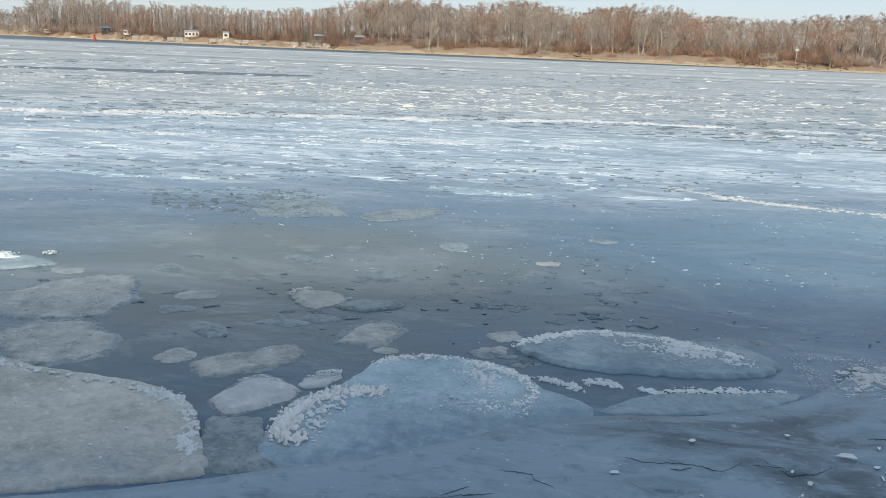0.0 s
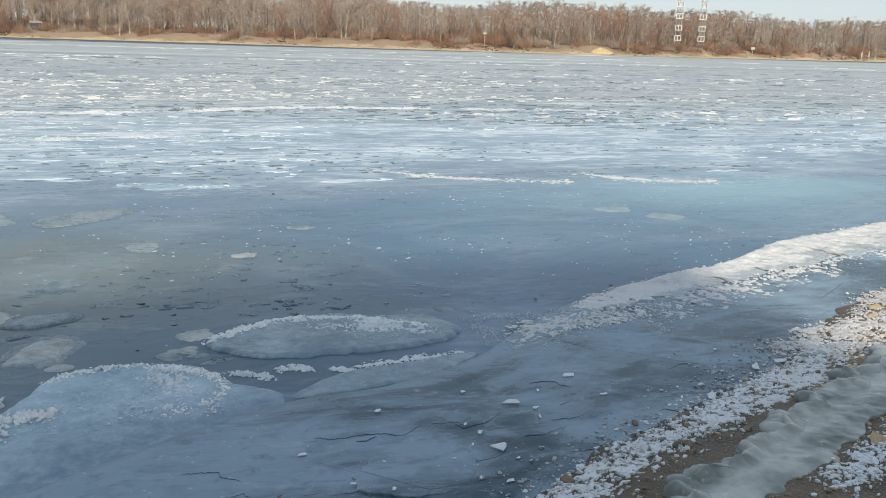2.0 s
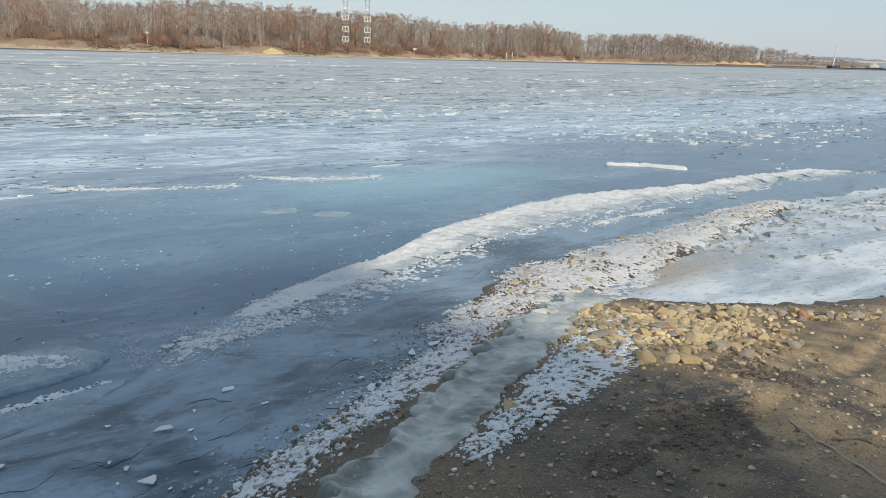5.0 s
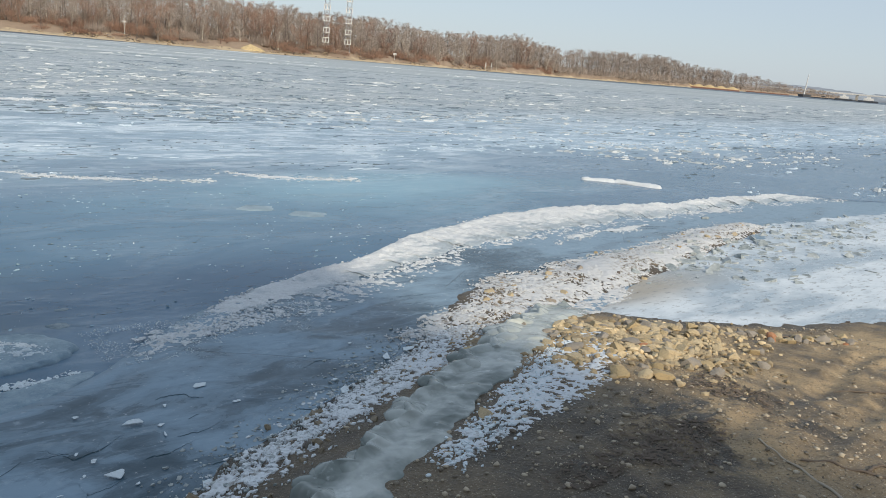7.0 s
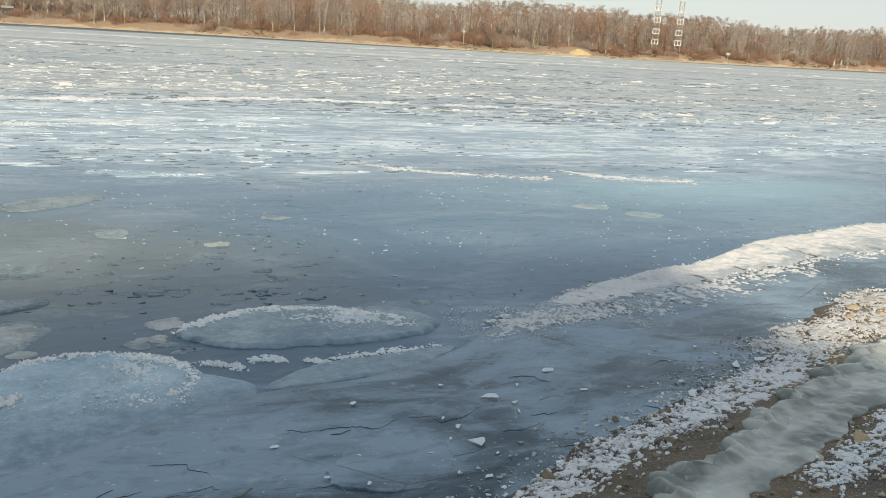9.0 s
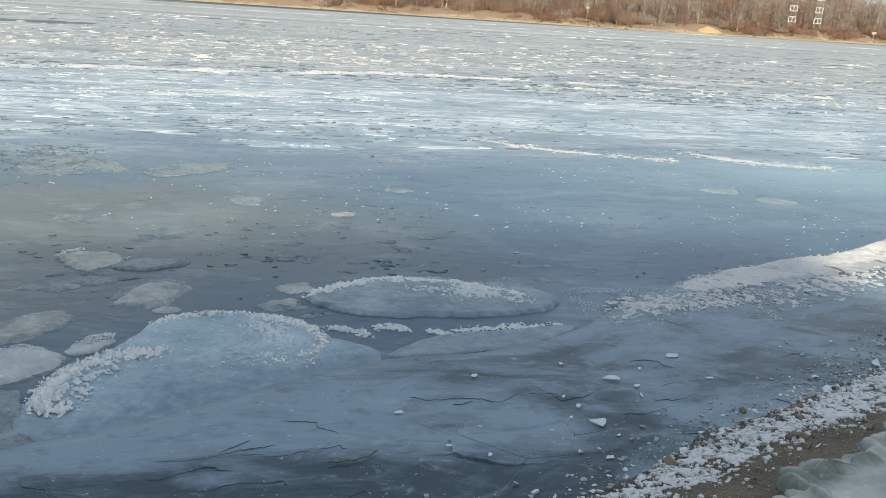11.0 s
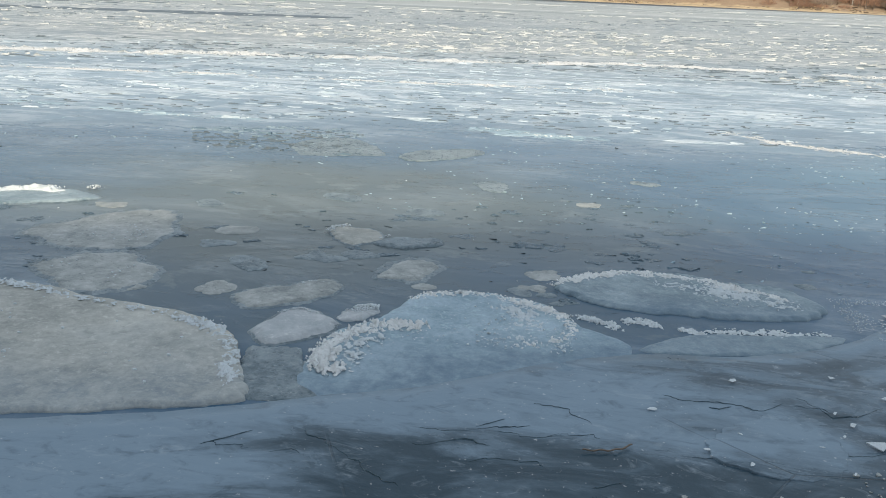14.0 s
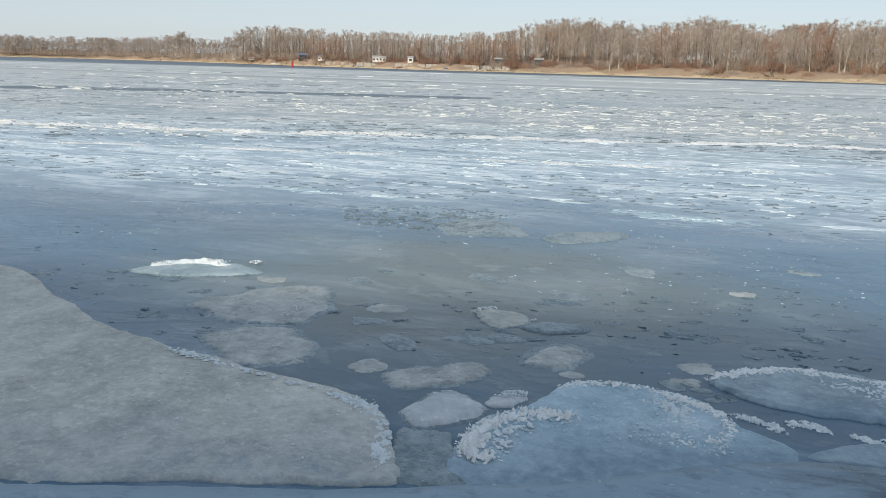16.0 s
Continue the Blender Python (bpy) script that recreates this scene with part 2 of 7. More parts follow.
def drift_material():
    """Old wind-packed snow on ice: white on the crest, grey-blue ice showing where it lies thin."""
    n = Nodes("drifted_snow")
    thin = n.tree.nodes.new("ShaderNodeAttribute")
    thin.attribute_name = "thin"
    streak = n.noise(7, 7, 0.72, place=n.mapped((0.35, 1, 1), -24), distortion=0.5)
    bare = n.ramp(n.math("ADD", streak, n.math("MULTIPLY", thin.outputs["Fac"], 0.30)), 0.56, 0.70)
    grit = n.noise(60, 5, 0.7)
    snow = n.mix(n.ramp(grit, 0.35, 0.65), (0.54, 0.565, 0.585), (0.66, 0.685, 0.705))
    colour = n.mix(n.math("MULTIPLY", bare, 0.75), snow, (0.29, 0.355, 0.405))
    low = n.bump(n.noise(16, 6, 0.7), 0.5, 0.03)
    return n.done(colour, n.ramp(bare, 0, 1, 0.75, 0.4), n.bump(grit, 0.5, 0.01, low), ior=1.31)


def backwater_material():
    """Milky frozen shallows: tan where the sand shows through, bluish white where snow lies thin."""
    n = Nodes("backwater_ice")
    cloud = n.noise(1.3, 6, 0.62, place=n.mapped((0.5, 1, 1), -12), distortion=0.6)
    fine = n.noise(9, 6, 0.68, place=n.mapped((0.4, 1, 1), -12))
    tone = n.ramp(n.math("ADD", n.math("MULTIPLY", cloud, 0.7), n.math("MULTIPLY", fine, 0.3)), 0.38, 0.60)
    colour = n.mix(tone, (0.30, 0.37, 0.43), (0.62, 0.68, 0.73))
    colour = n.mix(n.math("MULTIPLY", n.blob(6.2, 3.9, 1.9, 0.55, 0.8), 0.8), colour, (0.34, 0.29, 0.215))
    colour = n.mix(n.ramp(n.noise(22, 5, 0.7, place=n.mapped((0.35, 1, 1), -12)), 0.55, 0.64, 0.0, 0.7), colour, (0.19, 0.205, 0.22))
    return n.done(colour, n.ramp(tone, 0, 1, 0.25, 0.55), n.bump(fine, 0.3, 0.01), ior=1.31)


def snow_material(name, white=(0.80, 0.82, 0.84), dirt=(0.40, 0.37, 0.32), amount=0.35, worn=0.56):
    n = Nodes(name)
    grit = n.ramp(n.noise(24, 6, 0.7), worn, worn + 0.17)
    patch = n.ramp(n.noise(2.2, 4, 0.6), 0.42, 0.66)
    colour = n.mix(n.math("MULTIPLY", n.math("MULTIPLY", grit, patch), amount * 2), white, dirt)
    bump = n.bump(n.noise(14, 6, 0.68), 0.6, 0.03)
    return n.done(colour, 0.75, n.bump(n.noise(90, 3, 0.6), 0.4, 0.006, bump), ior=1.31)


def sand_material():
    """Damp brown river sand with grit, dark wet stains, paler dried crust and shade painted over the near bank."""
    n = Nodes("sand")
    big = n.noise(0.9, 5, 0.6, distortion=0.4)
    mid = n.noise(6, 5, 0.6)
    grit = n.noise(75, 4, 0.7)
    pebble = n.cells(46)
    dry_lit = n.ramp(n.math("ADD", n.math("MULTIPLY", big, 0.6), n.math("MULTIPLY", mid, 0.4)), 0.30, 0.60)
    up = n.math("ADD", n.axis(2), n.math("MULTIPLY", n.math("SUBTRACT", n.noise(1.6, 5, 0.62), 0.5), 0.20))
    dry_lit = n.math("MULTIPLY", dry_lit, n.ramp(up, 0.03, 0.13, 0.14, 1.0))
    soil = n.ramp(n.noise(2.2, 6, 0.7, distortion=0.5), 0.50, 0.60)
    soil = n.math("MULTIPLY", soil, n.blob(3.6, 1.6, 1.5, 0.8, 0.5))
    dry_lit = n.math("MULTIPLY", dry_lit, n.math("SUBTRACT", 1.0, n.math("MULTIPLY", soil, 0.9)))
    # near-bank shade, put into the colour on top of real damp
    dry_lit = n.math("MULTIPLY", dry_lit, n.math("SUBTRACT", 1.0, n.math("MULTIPLY", n.blob(1.0, 1.2, 3.6, 2.9, 0.35), 0.78)))
    # second darkened patch, standing for partial shade on the sand
    dry_lit = n.math("MULTIPLY", dry_lit, n.math("SUBTRACT", 1.0, n.math("MULTIPLY", n.blob(4.1, 0.9, 1.1, 0.7, 0.7), 0.45)))
    colour = n.mix(dry_lit, (0.027, 0.023, 0.019), (0.45, 0.335, 0.195))
    colour = n.mix(n.ramp(grit, 0.55, 0.66), colour, (0.06, 0.050, 0.038))
    colour = n.mix(n.math("MULTIPLY", n.ramp(grit, 0.42, 0.28), 0.7), colour, (0.46, 0.40, 0.31))
    colour = n.mix(n.ramp(n.noise(160, 3, 0.7), 0.60, 0.70, 0.0, 0.6), colour, (0.52, 0.47, 0.38))
    low = n.bump(mid, 0.5, 0.03)
    low = n.bump(n.ramp(pebble, 0.0, 0.5, 1, 0), 0.35, 0.008, low)
    return n.done(colour, n.ramp(dry_lit, 0, 1, 0.55, 0.9), n.bump(grit, 0.5, 0.006, low))


def stone_material(name="stone", wet=1.0):
    n = Nodes(name)
    at = n.local()
    r = n.chance()
    pick = n.mix(n.ramp(r, 0.0, 0.6), (0.45, 0.345, 0.19), (0.52, 0.425, 0.275))
    pick = n.mix(n.ramp(r, 0.7, 0.82), pick, (0.30, 0.27, 0.23))
    pick = n.mix(n.ramp(r, 0.982, 0.99), pick, (0.42, 0.20, 0.10))
    vein = n.noise(6, 6, 0.65, place=at)
    colour = n.mix(n.ramp(vein, 0.45, 0.75, 0, 0.55), pick, (0.20, 0.165, 0.12))
    colour = n.mix(n.ramp(n.noise(40, 3, place=at), 0.6, 0.75, 0, 0.4), colour, (0.62, 0.56, 0.44))
    if wet < 1:
        colour = n.mix(1 - wet, colour, (0.055, 0.05, 0.045))
    return n.done(colour, 0.82 if wet == 1 else 0.5, n.bump(n.noise(22, 5, 0.65, place=at), 0.5, 0.012))


def bark_material(name, low, high):
    n = Nodes(name)
    r = n.chance()
    tone = n.mix(r, low, high)
    spot = n.ramp(n.noise(1.4, 4, 0.6, place=n.local()), 0.4, 0.65)
    return n.done(n.mix(n.math("MULTIPLY", spot, 0.45), tone, tuple(c * 0.5 for c in low)), 0.85)


def bank_material():
    """The far bank: pale sand by the water, tan earth and dead grass above."""
    n = Nodes("far_bank")
    z = n.axis(2)
    rag = n.math("MULTIPLY", n.math("SUBTRACT", n.noise(0.12, 6, 0.7), 0.5), 3.6)
    up = n.math("ADD", z, rag)
    grass = n.mix(n.noise(0.5, 5, 0.65), (0.23, 0.17, 0.125), (0.36, 0.275, 0.195))
    sand = n.mix(n.noise(0.8, 5), (0.46, 0.36, 0.23), (0.58, 0.47, 0.32))
    return n.done(n.mix(n.ramp(up, 0.2, 0.9), sand, grass), 0.9, n.bump(n.noise(0.7, 5), 0.8, 0.3))


RIVER, SHELF, SAND, STONE, BANK = river_material(), shelf_material(), sand_material(), stone_material(), bank_material()
WET_STONE = stone_material("wet_stone", 0.38)
SNOW = snow_material("snow", (0.60, 0.635, 0.67), amount=0.3)
DRIFT = drift_material()
RIM = snow_material("rim_frost", (0.80, 0.84, 0.86), (0.42, 0.50, 0.56), 0.45)
CRUST_WHITE = snow_material("lacy_snow_crust", (0.64, 0.68, 0.72), (0.24, 0.235, 0.22), 0.6, 0.50)
CRUST = snow_material("dirty_snow_crust", (0.57, 0.585, 0.60), (0.22, 0.195, 0.155), 0.7, 0.47)
FROST = snow_material("frost", (0.64, 0.715, 0.765), (0.33, 0.42, 0.49), 0.7)
FLOE_WARM = floe_material("grey_floe", (0.25, 0.27, 0.262), (0.58, 0.595, 0.565), 2.4)
FLOE_BLUE = floe_material("blue_floe", (0.19, 0.30, 0.38), (0.45, 0.585, 0.68), 3.0)
FLOE_MILKY = floe_material("milky_floe", (0.13, 0.20, 0.25), (0.37, 0.465, 0.52), 3.4)
FLOE_THIN = floe_material("thin_floe", (0.070, 0.115, 0.145), (0.28, 0.345, 0.385), 7.0, 0.32)
RUNNEL = glaze_material()
PLATE = floe_material("ice_plate", (0.33, 0.385, 0.425), (0.57, 0.605, 0.635), 3.0, 0.5)
FLOE_SOAKED = floe_material("soaked_floe", (0.16, 0.195, 0.205), (0.47, 0.505, 0.51), 6.0, 0.36)
RAFT = raft_material("rafted_ice", (0.32, 0.42, 0.50), (0.53, 0.62, 0.70))
RUBBLE = raft_material("rubble_ice", (0.28, 0.325, 0.35), (0.56, 0.59, 0.605))
GAP = gap_material()
SKIN = floe_material("ice_skin", (0.050, 0.095, 0.130), (0.14, 0.20, 0.245), 9.0, 0.22)
NICK = floe_material("dark_sliver", (0.022, 0.038, 0.050), (0.07, 0.10, 0.12), 9.0, 0.4)
DARK_RAFT = raft_material("dark_rafts", (0.11, 0.18, 0.24), (0.25, 0.335, 0.41))
CLEAR_PLATE = floe_material("clear_ice_plate", (0.030, 0.065, 0.088), (0.10, 0.155, 0.19), 6.0, 0.22)
BACKWATER = backwater_material()
TWIG = bark_material("grey_brown_twigs", (0.29, 0.240, 0.205), (0.41, 0.345, 0.295))
REDTWIG = bark_material("red_brown_twigs", (0.27, 0.165, 0.12), (0.37, 0.24, 0.175))
PALEBARK = bark_material("pale_bark", (0.42, 0.37, 0.30), (0.56, 0.51, 0.43))
DARKBARK = bark_material("dark_bark", (0.13, 0.105, 0.085), (0.22, 0.18, 0.15))
GRASS = bark_material("dead_grass", (0.30, 0.23, 0.15), (0.46, 0.37, 0.25))
DRIFTWOOD = bark_material("grey_driftwood", (0.24, 0.20, 0.15), (0.40, 0.34, 0.26))
WHITE = plain("white_paint", (0.62, 0.61, 0.585), 0.6)
DULL = plain("dull_paint", (0.45, 0.44, 0.42), 0.7)
RED = plain("red_paint", (0.42, 0.05, 0.045), 0.6)
DARK = plain("dark_paint", (0.05, 0.055, 0.065), 0.6)
RUST = plain("rusty_steel", (0.26, 0.14, 0.10), 0.8)
GREY = plain("grey_steel", (0.33, 0.34, 0.36), 0.5)
CONCRETE = plain("concrete", (0.36, 0.33, 0.285), 0.85)
BLUE = plain("blue_paint", (0.12, 0.17, 0.26), 0.6)
CARGO = plain("yellow_sand", (0.52, 0.40, 0.22), 0.9)
GLASS = plain("dark_window", (0.05, 0.06, 0.07), 0.12)


# ---- building blocks ----
def smooth_noise(x, y, seed=0):
    """Value noise, -1 to 1, on arrays."""
    x, y = np.asarray(x, float), np.asarray(y, float)
    i, j = np.floor(x), np.floor(y)
    u, v = x - i, y - j
    u, v = u * u * (3 - 2 * u), v * v * (3 - 2 * v)

    def corner(a, b):
        h = np.sin(a * 127.1 + b * 311.7 + seed * 74.7) * 43758.5453
        return (h - np.floor(h)) * 2 - 1

    return (corner(i, j) * (1 - u) + corner(i + 1, j) * u) * (1 - v) + (corner(i, j + 1) * (1 - u) + corner(i + 1, j + 1) * u) * v


def rough_noise(x, y, seed=0, octaves=4):
    total, size = 0.0, 1.0
    for k in range(octaves):
        total = total + smooth_noise(np.asarray(x) * 2 ** k + 17.3 * k, np.asarray(y) * 2 ** k - 9.1 * k, seed + k) * size
        size *= 0.55
    return total / 2.0


def curve_points(knots, count, closed=False):
    """A smooth line through a few knots."""
    p = np.array(knots, float)
    n = len(p)
    t = np.linspace(0, n if closed else n - 1, count, endpoint=not closed)
    i = np.minimum(t.astype(int), n - 1 if closed else n - 2)
    f = (t - i)[:, None]
    at = (lambda k: p[k % n]) if closed else (lambda k: p[np.clip(k, 0, n - 1)])
    a, b, c, d = at(i - 1), at(i), at(i + 1), at(i + 2)
    return 0.5 * (2 * b + (c - a) * f + (2 * a - 5 * b + 4 * c - d) * f ** 2 + (3 * b - a - 3 * c + d) * f ** 3)


def made(name, verts, faces, material, parent=None, label="", smooth=True):
    """One mesh object from arrays."""
    mesh = bpy.data.meshes.new(name)
    mesh.from_pydata(np.asarray(verts, float).tolist(), [], faces.tolist() if isinstance(faces, np.ndarray) else [tuple(int(k) for k in q) for q in faces])
    mesh.materials.append(material)
    if smooth:
        mesh.shade_smooth()
    ob = new(name, mesh)
    ob.parent = parent
    if label:
        tagged(ob, label)
    return ob


def part(name, bm, material, parent, label="", smooth=False):
    mesh = bpy.data.meshes.new(name)
    bm.to_mesh(mesh)
    bm.free()
    mesh.materials.append(material)
    if smooth:
        mesh.shade_smooth()
    ob = new(name, mesh)
    ob.parent = parent
    if label:
        tagged(ob, label)
    return ob


def box(bm, size, at=(0, 0, 0), bevel=0.0, turn=(0, 0, 0)):
    got = bmesh.ops.create_cube(bm, size=1.0, matrix=pose(*at, *turn) @ Matrix.Diagonal((*size, 1)))
    if bevel:
        edges = list({e for v in got["verts"] for e in v.link_edges})
        bmesh.ops.bevel(bm, geom=edges, offset=bevel, segments=2, affect="EDGES", profile=0.5)
    return bm


def rod(bm, a, b, r0, r1=None, sides=6):
    a, b = Vector(a), Vector(b)
    m = Matrix.Translation((a + b) / 2) @ (b - a).to_track_quat("Z", "Y").to_matrix().to_4x4()
    bmesh.ops.create_cone(bm, cap_ends=True, segments=sides, radius1=r0, radius2=r0 if r1 is None else r1, depth=(b - a).length, matrix=m)
    return bm


def thing(name, at, label, category, turn=0.0, group="", kind=""):
    """The empty at the base of a thing."""
    ob = new(name)
    ob.matrix_basis = pose(*at, 0, 0, turn)
    ob.empty_display_size = 0.2
    return tagged(ob, label, category, group, kind)


def grid_faces(rows, cols, wrap=False):
    r, c = np.meshgrid(np.arange(rows - 1), np.arange(cols if wrap else cols - 1), indexing="ij")
    r, c = r.ravel(), c.ravel()
    d = (c + 1) % cols
    return np.stack([r * cols + c, r * cols + d, (r + 1) * cols + d, (r + 1) * cols + c], 1)


ICO = bmesh.new()
bmesh.ops.create_icosphere(ICO, subdivisions=2, radius=1.0)
ICO_V = np.array([v.co[:] for v in ICO.verts])
ICO_F = np.array([[v.index for v in q.verts] for q in ICO.faces])
ICO.free()
ICO = bmesh.new()
bmesh.ops.create_icosphere(ICO, subdivisions=1, radius=1.0)
SEED_V = np.array([v.co[:] for v in ICO.verts])
SEED_F = np.array([[v.index for v in q.verts] for q in ICO.faces])
ICO.free()


def lumps(centres, sizes, seed, flat=0.7, fine=False, spread=0.35):
    """Many small rounded clods in one pair of arrays."""
    rng = np.random.default_rng(seed)
    base_v, base_f = (ICO_V, ICO_F) if fine else (SEED_V, SEED_F)
    verts, faces = [], []
    for k, (c, s) in enumerate(zip(centres, sizes)):
        wob = 1 + rng.uniform(-spread, spread, (len(base_v), 1))
        scale = s * np.array([rng.uniform(0.7, 1.4), rng.uniform(0.7, 1.4), flat * rng.uniform(0.7, 1.2)])
        a = rng.uniform(0, 2 * math.pi)
        v = base_v * wob * scale
        v = np.stack([v[:, 0] * math.cos(a) - v[:, 1] * math.sin(a), v[:, 0] * math.sin(a) + v[:, 1] * math.cos(a), v[:, 2]], 1)
        verts.append(v + c)
        faces.append(base_f + k * len(base_v))
    return np.concatenate(verts), np.concatenate(faces)


def plates(centres, sizes, seed, thick=0.25, tilt=0.15, sides=(5, 8), stretch=1.6):
    """Many small broken ice plates: flat uneven polygons with an edge."""
    rng = np.random.default_rng(seed)
    verts, faces = [], []
    total = 0
    for c, s in zip(centres, sizes):
        n = int(rng.integers(*sides))
        a = np.sort(rng.uniform(0, 2 * math.pi / n, n) + np.arange(n) * 2 * math.pi / n)
        r = s * rng.uniform(0.6, 1.1, n)
        x, y = r * np.cos(a) * rng.uniform(1, stretch), r * np.sin(a)
        w = rng.normal(0.1, 0.35)
        x, y = x * math.cos(w) - y * math.sin(w), x * math.sin(w) + y * math.cos(w)
        slope = rng.normal(0, tilt, 2)
        z = x * slope[0] + y * slope[1]
        h = s * thick * rng.uniform(0.6, 1.3)
        top = np.stack([x * 0.94 + c[0], y * 0.94 + c[1], z + h + c[2]], 1)
        low = np.stack([x + c[0], y + c[1], z * 0.6 - 0.01 - 0.04 * s + c[2]], 1)
        verts += [top, low]
        faces.append(tuple(total + k for k in range(n)))
        faces += [(total + k, total + n + k, total + n + (k + 1) % n, total + (k + 1) % n) for k in range(n)]
        total += 2 * n
    return np.concatenate(verts), faces


# ---- the near bank ----
SHORE = curve_points([(-60, -26), (-12, -4.0), (-4, -0.2), (-1, 1.15), (1.0, 2.2), (2.3, 2.95), (3.5, 3.5), (4.4, 3.85), (5.1, 3.75), (5.7, 3.3), (6.5, 2.75), (7.6, 2.3), (10, 1.2), (16, -1.2), (70, -16)], 240)
SPIT = curve_points([(4.5, 3.7), (5.2, 4.15), (6.3, 4.35), (7.6, 4.6), (9.0, 4.95), (10.4, 5.2)], 60)


def nearest(line, x, y):
    """Signed distance to a line (positive on its right), and how far along it."""
    p = np.stack([np.ravel(x), np.ravel(y)], 1)
    best, sign, along = np.full(len(p), 1e9), np.zeros(len(p)), np.zeros(len(p))
    for k in range(len(line) - 1):
        a, d = line[k], line[k + 1] - line[k]
        f = np.clip(((p - a) @ d) / (d @ d), 0, 1)
        gap = p - (a + f[:, None] * d)
        dist = np.hypot(gap[:, 0], gap[:, 1])
        m = dist < best
        best[m] = dist[m]
        sign[m] = np.sign(d[1] * gap[m, 0] - d[0] * gap[m, 1])
        along[m] = (k + f[m]) / (len(line) - 1)
    shape = np.shape(x)
    return (best * sign).reshape(shape), best.reshape(shape), along.reshape(shape)


def ground_height(x, y, detail=True):
    x, y = np.asarray(x, float), np.asarray(y, float)
    d, _, _ = nearest(SHORE, x, y)
    beach = np.where(d > 0, 0.03 + 0.42 * (1 - np.exp(-np.maximum(d, 0) / 1.25)), 0.03 + d * 0.35)
    flat = np.where(d > 0, 0.03 + 0.24 * (1 - np.exp(-np.maximum(d, 0) / 1.3)), 0.03 + d * 0.35)
    beach = beach + (flat - beach) * np.clip((x - 3.7) / 1.2, 0, 1) * np.clip((9 - d) / 4, 0, 1)
    beach = beach + np.clip(d - 5, 0, 60) * 0.10
    _, s, along = nearest(SPIT, x, y)
    spit = 0.065 - (s / (0.48 - 0.2 * along)) ** 2 * 0.065
    z = np.maximum(np.maximum(beach, spit), -0.9)
    if detail:
        near = np.exp(-((x - 4) ** 2 + (y - 2) ** 2) / 60)
        z = z + near * (rough_noise(x * 1.6, y * 1.6, 3) * 0.018 + rough_noise(x * 9, y * 9, 5, 3) * 0.012)
        # two wheel ruts with pushed-up edges, up the beach
        u = (y - 1.66) - 0.16 * (x - 4.82)
        for shift in (0.0, -0.3):
            w = u - shift + rough_noise(x * 1.2, y * 1.2, 8, 2) * 0.05
            z = z + near * (d > 0.9) * (-0.014 * np.exp(-(w / 0.045) ** 2) + 0.011 * np.exp(-((np.abs(w) - 0.10) / 0.035) ** 2)) * (x > 3.6)
    return z


def spaced(low, fine0, fine1, high, step, grow=1.16):
    mid = np.arange(fine0, fine1, step)
    def run(a, end):
        out, s = [], step
        while a < end:
            s *= grow
            a += s
            out.append(a)
        return out
    up = run(mid[-1], high)
    down = [-v for v in run(-mid[0], -low)][::-1]
    return np.array(down + mid.tolist() + up)


gx, gy = spaced(-4000, 1.4, 7.4, 4000, 0.025), spaced(-4000, 0.6, 4.8, 4000, 0.025)
GX, GY = np.meshgrid(gx, gy)
GZ = ground_height(GX, GY)
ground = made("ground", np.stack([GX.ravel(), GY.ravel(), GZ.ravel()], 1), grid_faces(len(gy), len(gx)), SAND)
tagged(ground, "damp brown sand and gravel river beach", "ground", kind="structure")


def on_ground(x, y):
    """Height of the sand sheet itself, read between its corners."""
    i = int(np.clip(np.searchsorted(gx, x) - 1, 0, len(gx) - 2))
    j = int(np.clip(np.searchsorted(gy, y) - 1, 0, len(gy) - 2))
    u, v = (x - gx[i]) / (gx[i + 1] - gx[i]), (y - gy[j]) / (gy[j + 1] - gy[j])
    return float((GZ[j, i] * (1 - u) + GZ[j, i + 1] * u) * (1 - v) + (GZ[j + 1, i] * (1 - u) + GZ[j + 1, i + 1] * u) * v)


# ---- the river ----
rx = np.concatenate([-np.geomspace(3500, 12, 40), np.linspace(-11, 18, 59), np.geomspace(20, 3500, 40)])
ry = np.concatenate([np.linspace(-300, -10, 12), np.linspace(-8, 24, 65), np.geomspace(26, 3500, 50)])
RX, RY = np.meshgrid(rx, ry)
river = made("river_water", np.stack([RX.ravel(), RY.ravel(), 0 * RX.ravel()], 1), grid_faces(len(ry), len(rx)), RIVER)
tagged(river, "half-frozen river, dark clear ice turning frosted white farther out", "river", kind="structure")

# smooth ice shelf frozen to the bank, between the crack along the floes and the pebbles
SHELF_OUT = curve_points([(-16, -1.4), (-7, 0.95), (-4.0, 1.85), (-2.5, 2.28), (-1.2, 2.70), (-0.75, 2.90), (-0.25, 3.12), (0.35, 3.5), (0.8, 3.68), (1.4, 3.80), (1.85, 4.05), (2.15, 4.33), (2.7, 4.8), (3.6, 5.25), (4.6, 5.6), (5.7, 6.2), (7.2, 6.72), (9.0, 6.8), (11.0, 6.62), (12.6, 6.78), (14.4, 6.6), (15.6, 6.0), (19, 4.6), (30, 0)], 420)
shelf_in = curve_points([(-16, -7.0), (-7, -3.6), (-4, -1.5), (-2.5, -0.4), (-1.0, 0.4), (0.4, 1.2), (1.5, 1.9), (2.6, 2.6), (3.8, 3.2), (4.6, 3.6), (6.0, 3.4), (8, 2.2), (11, 0.9), (16, -1.6), (19, -3), (30, -8)], 420)
cols = 26
rows = []
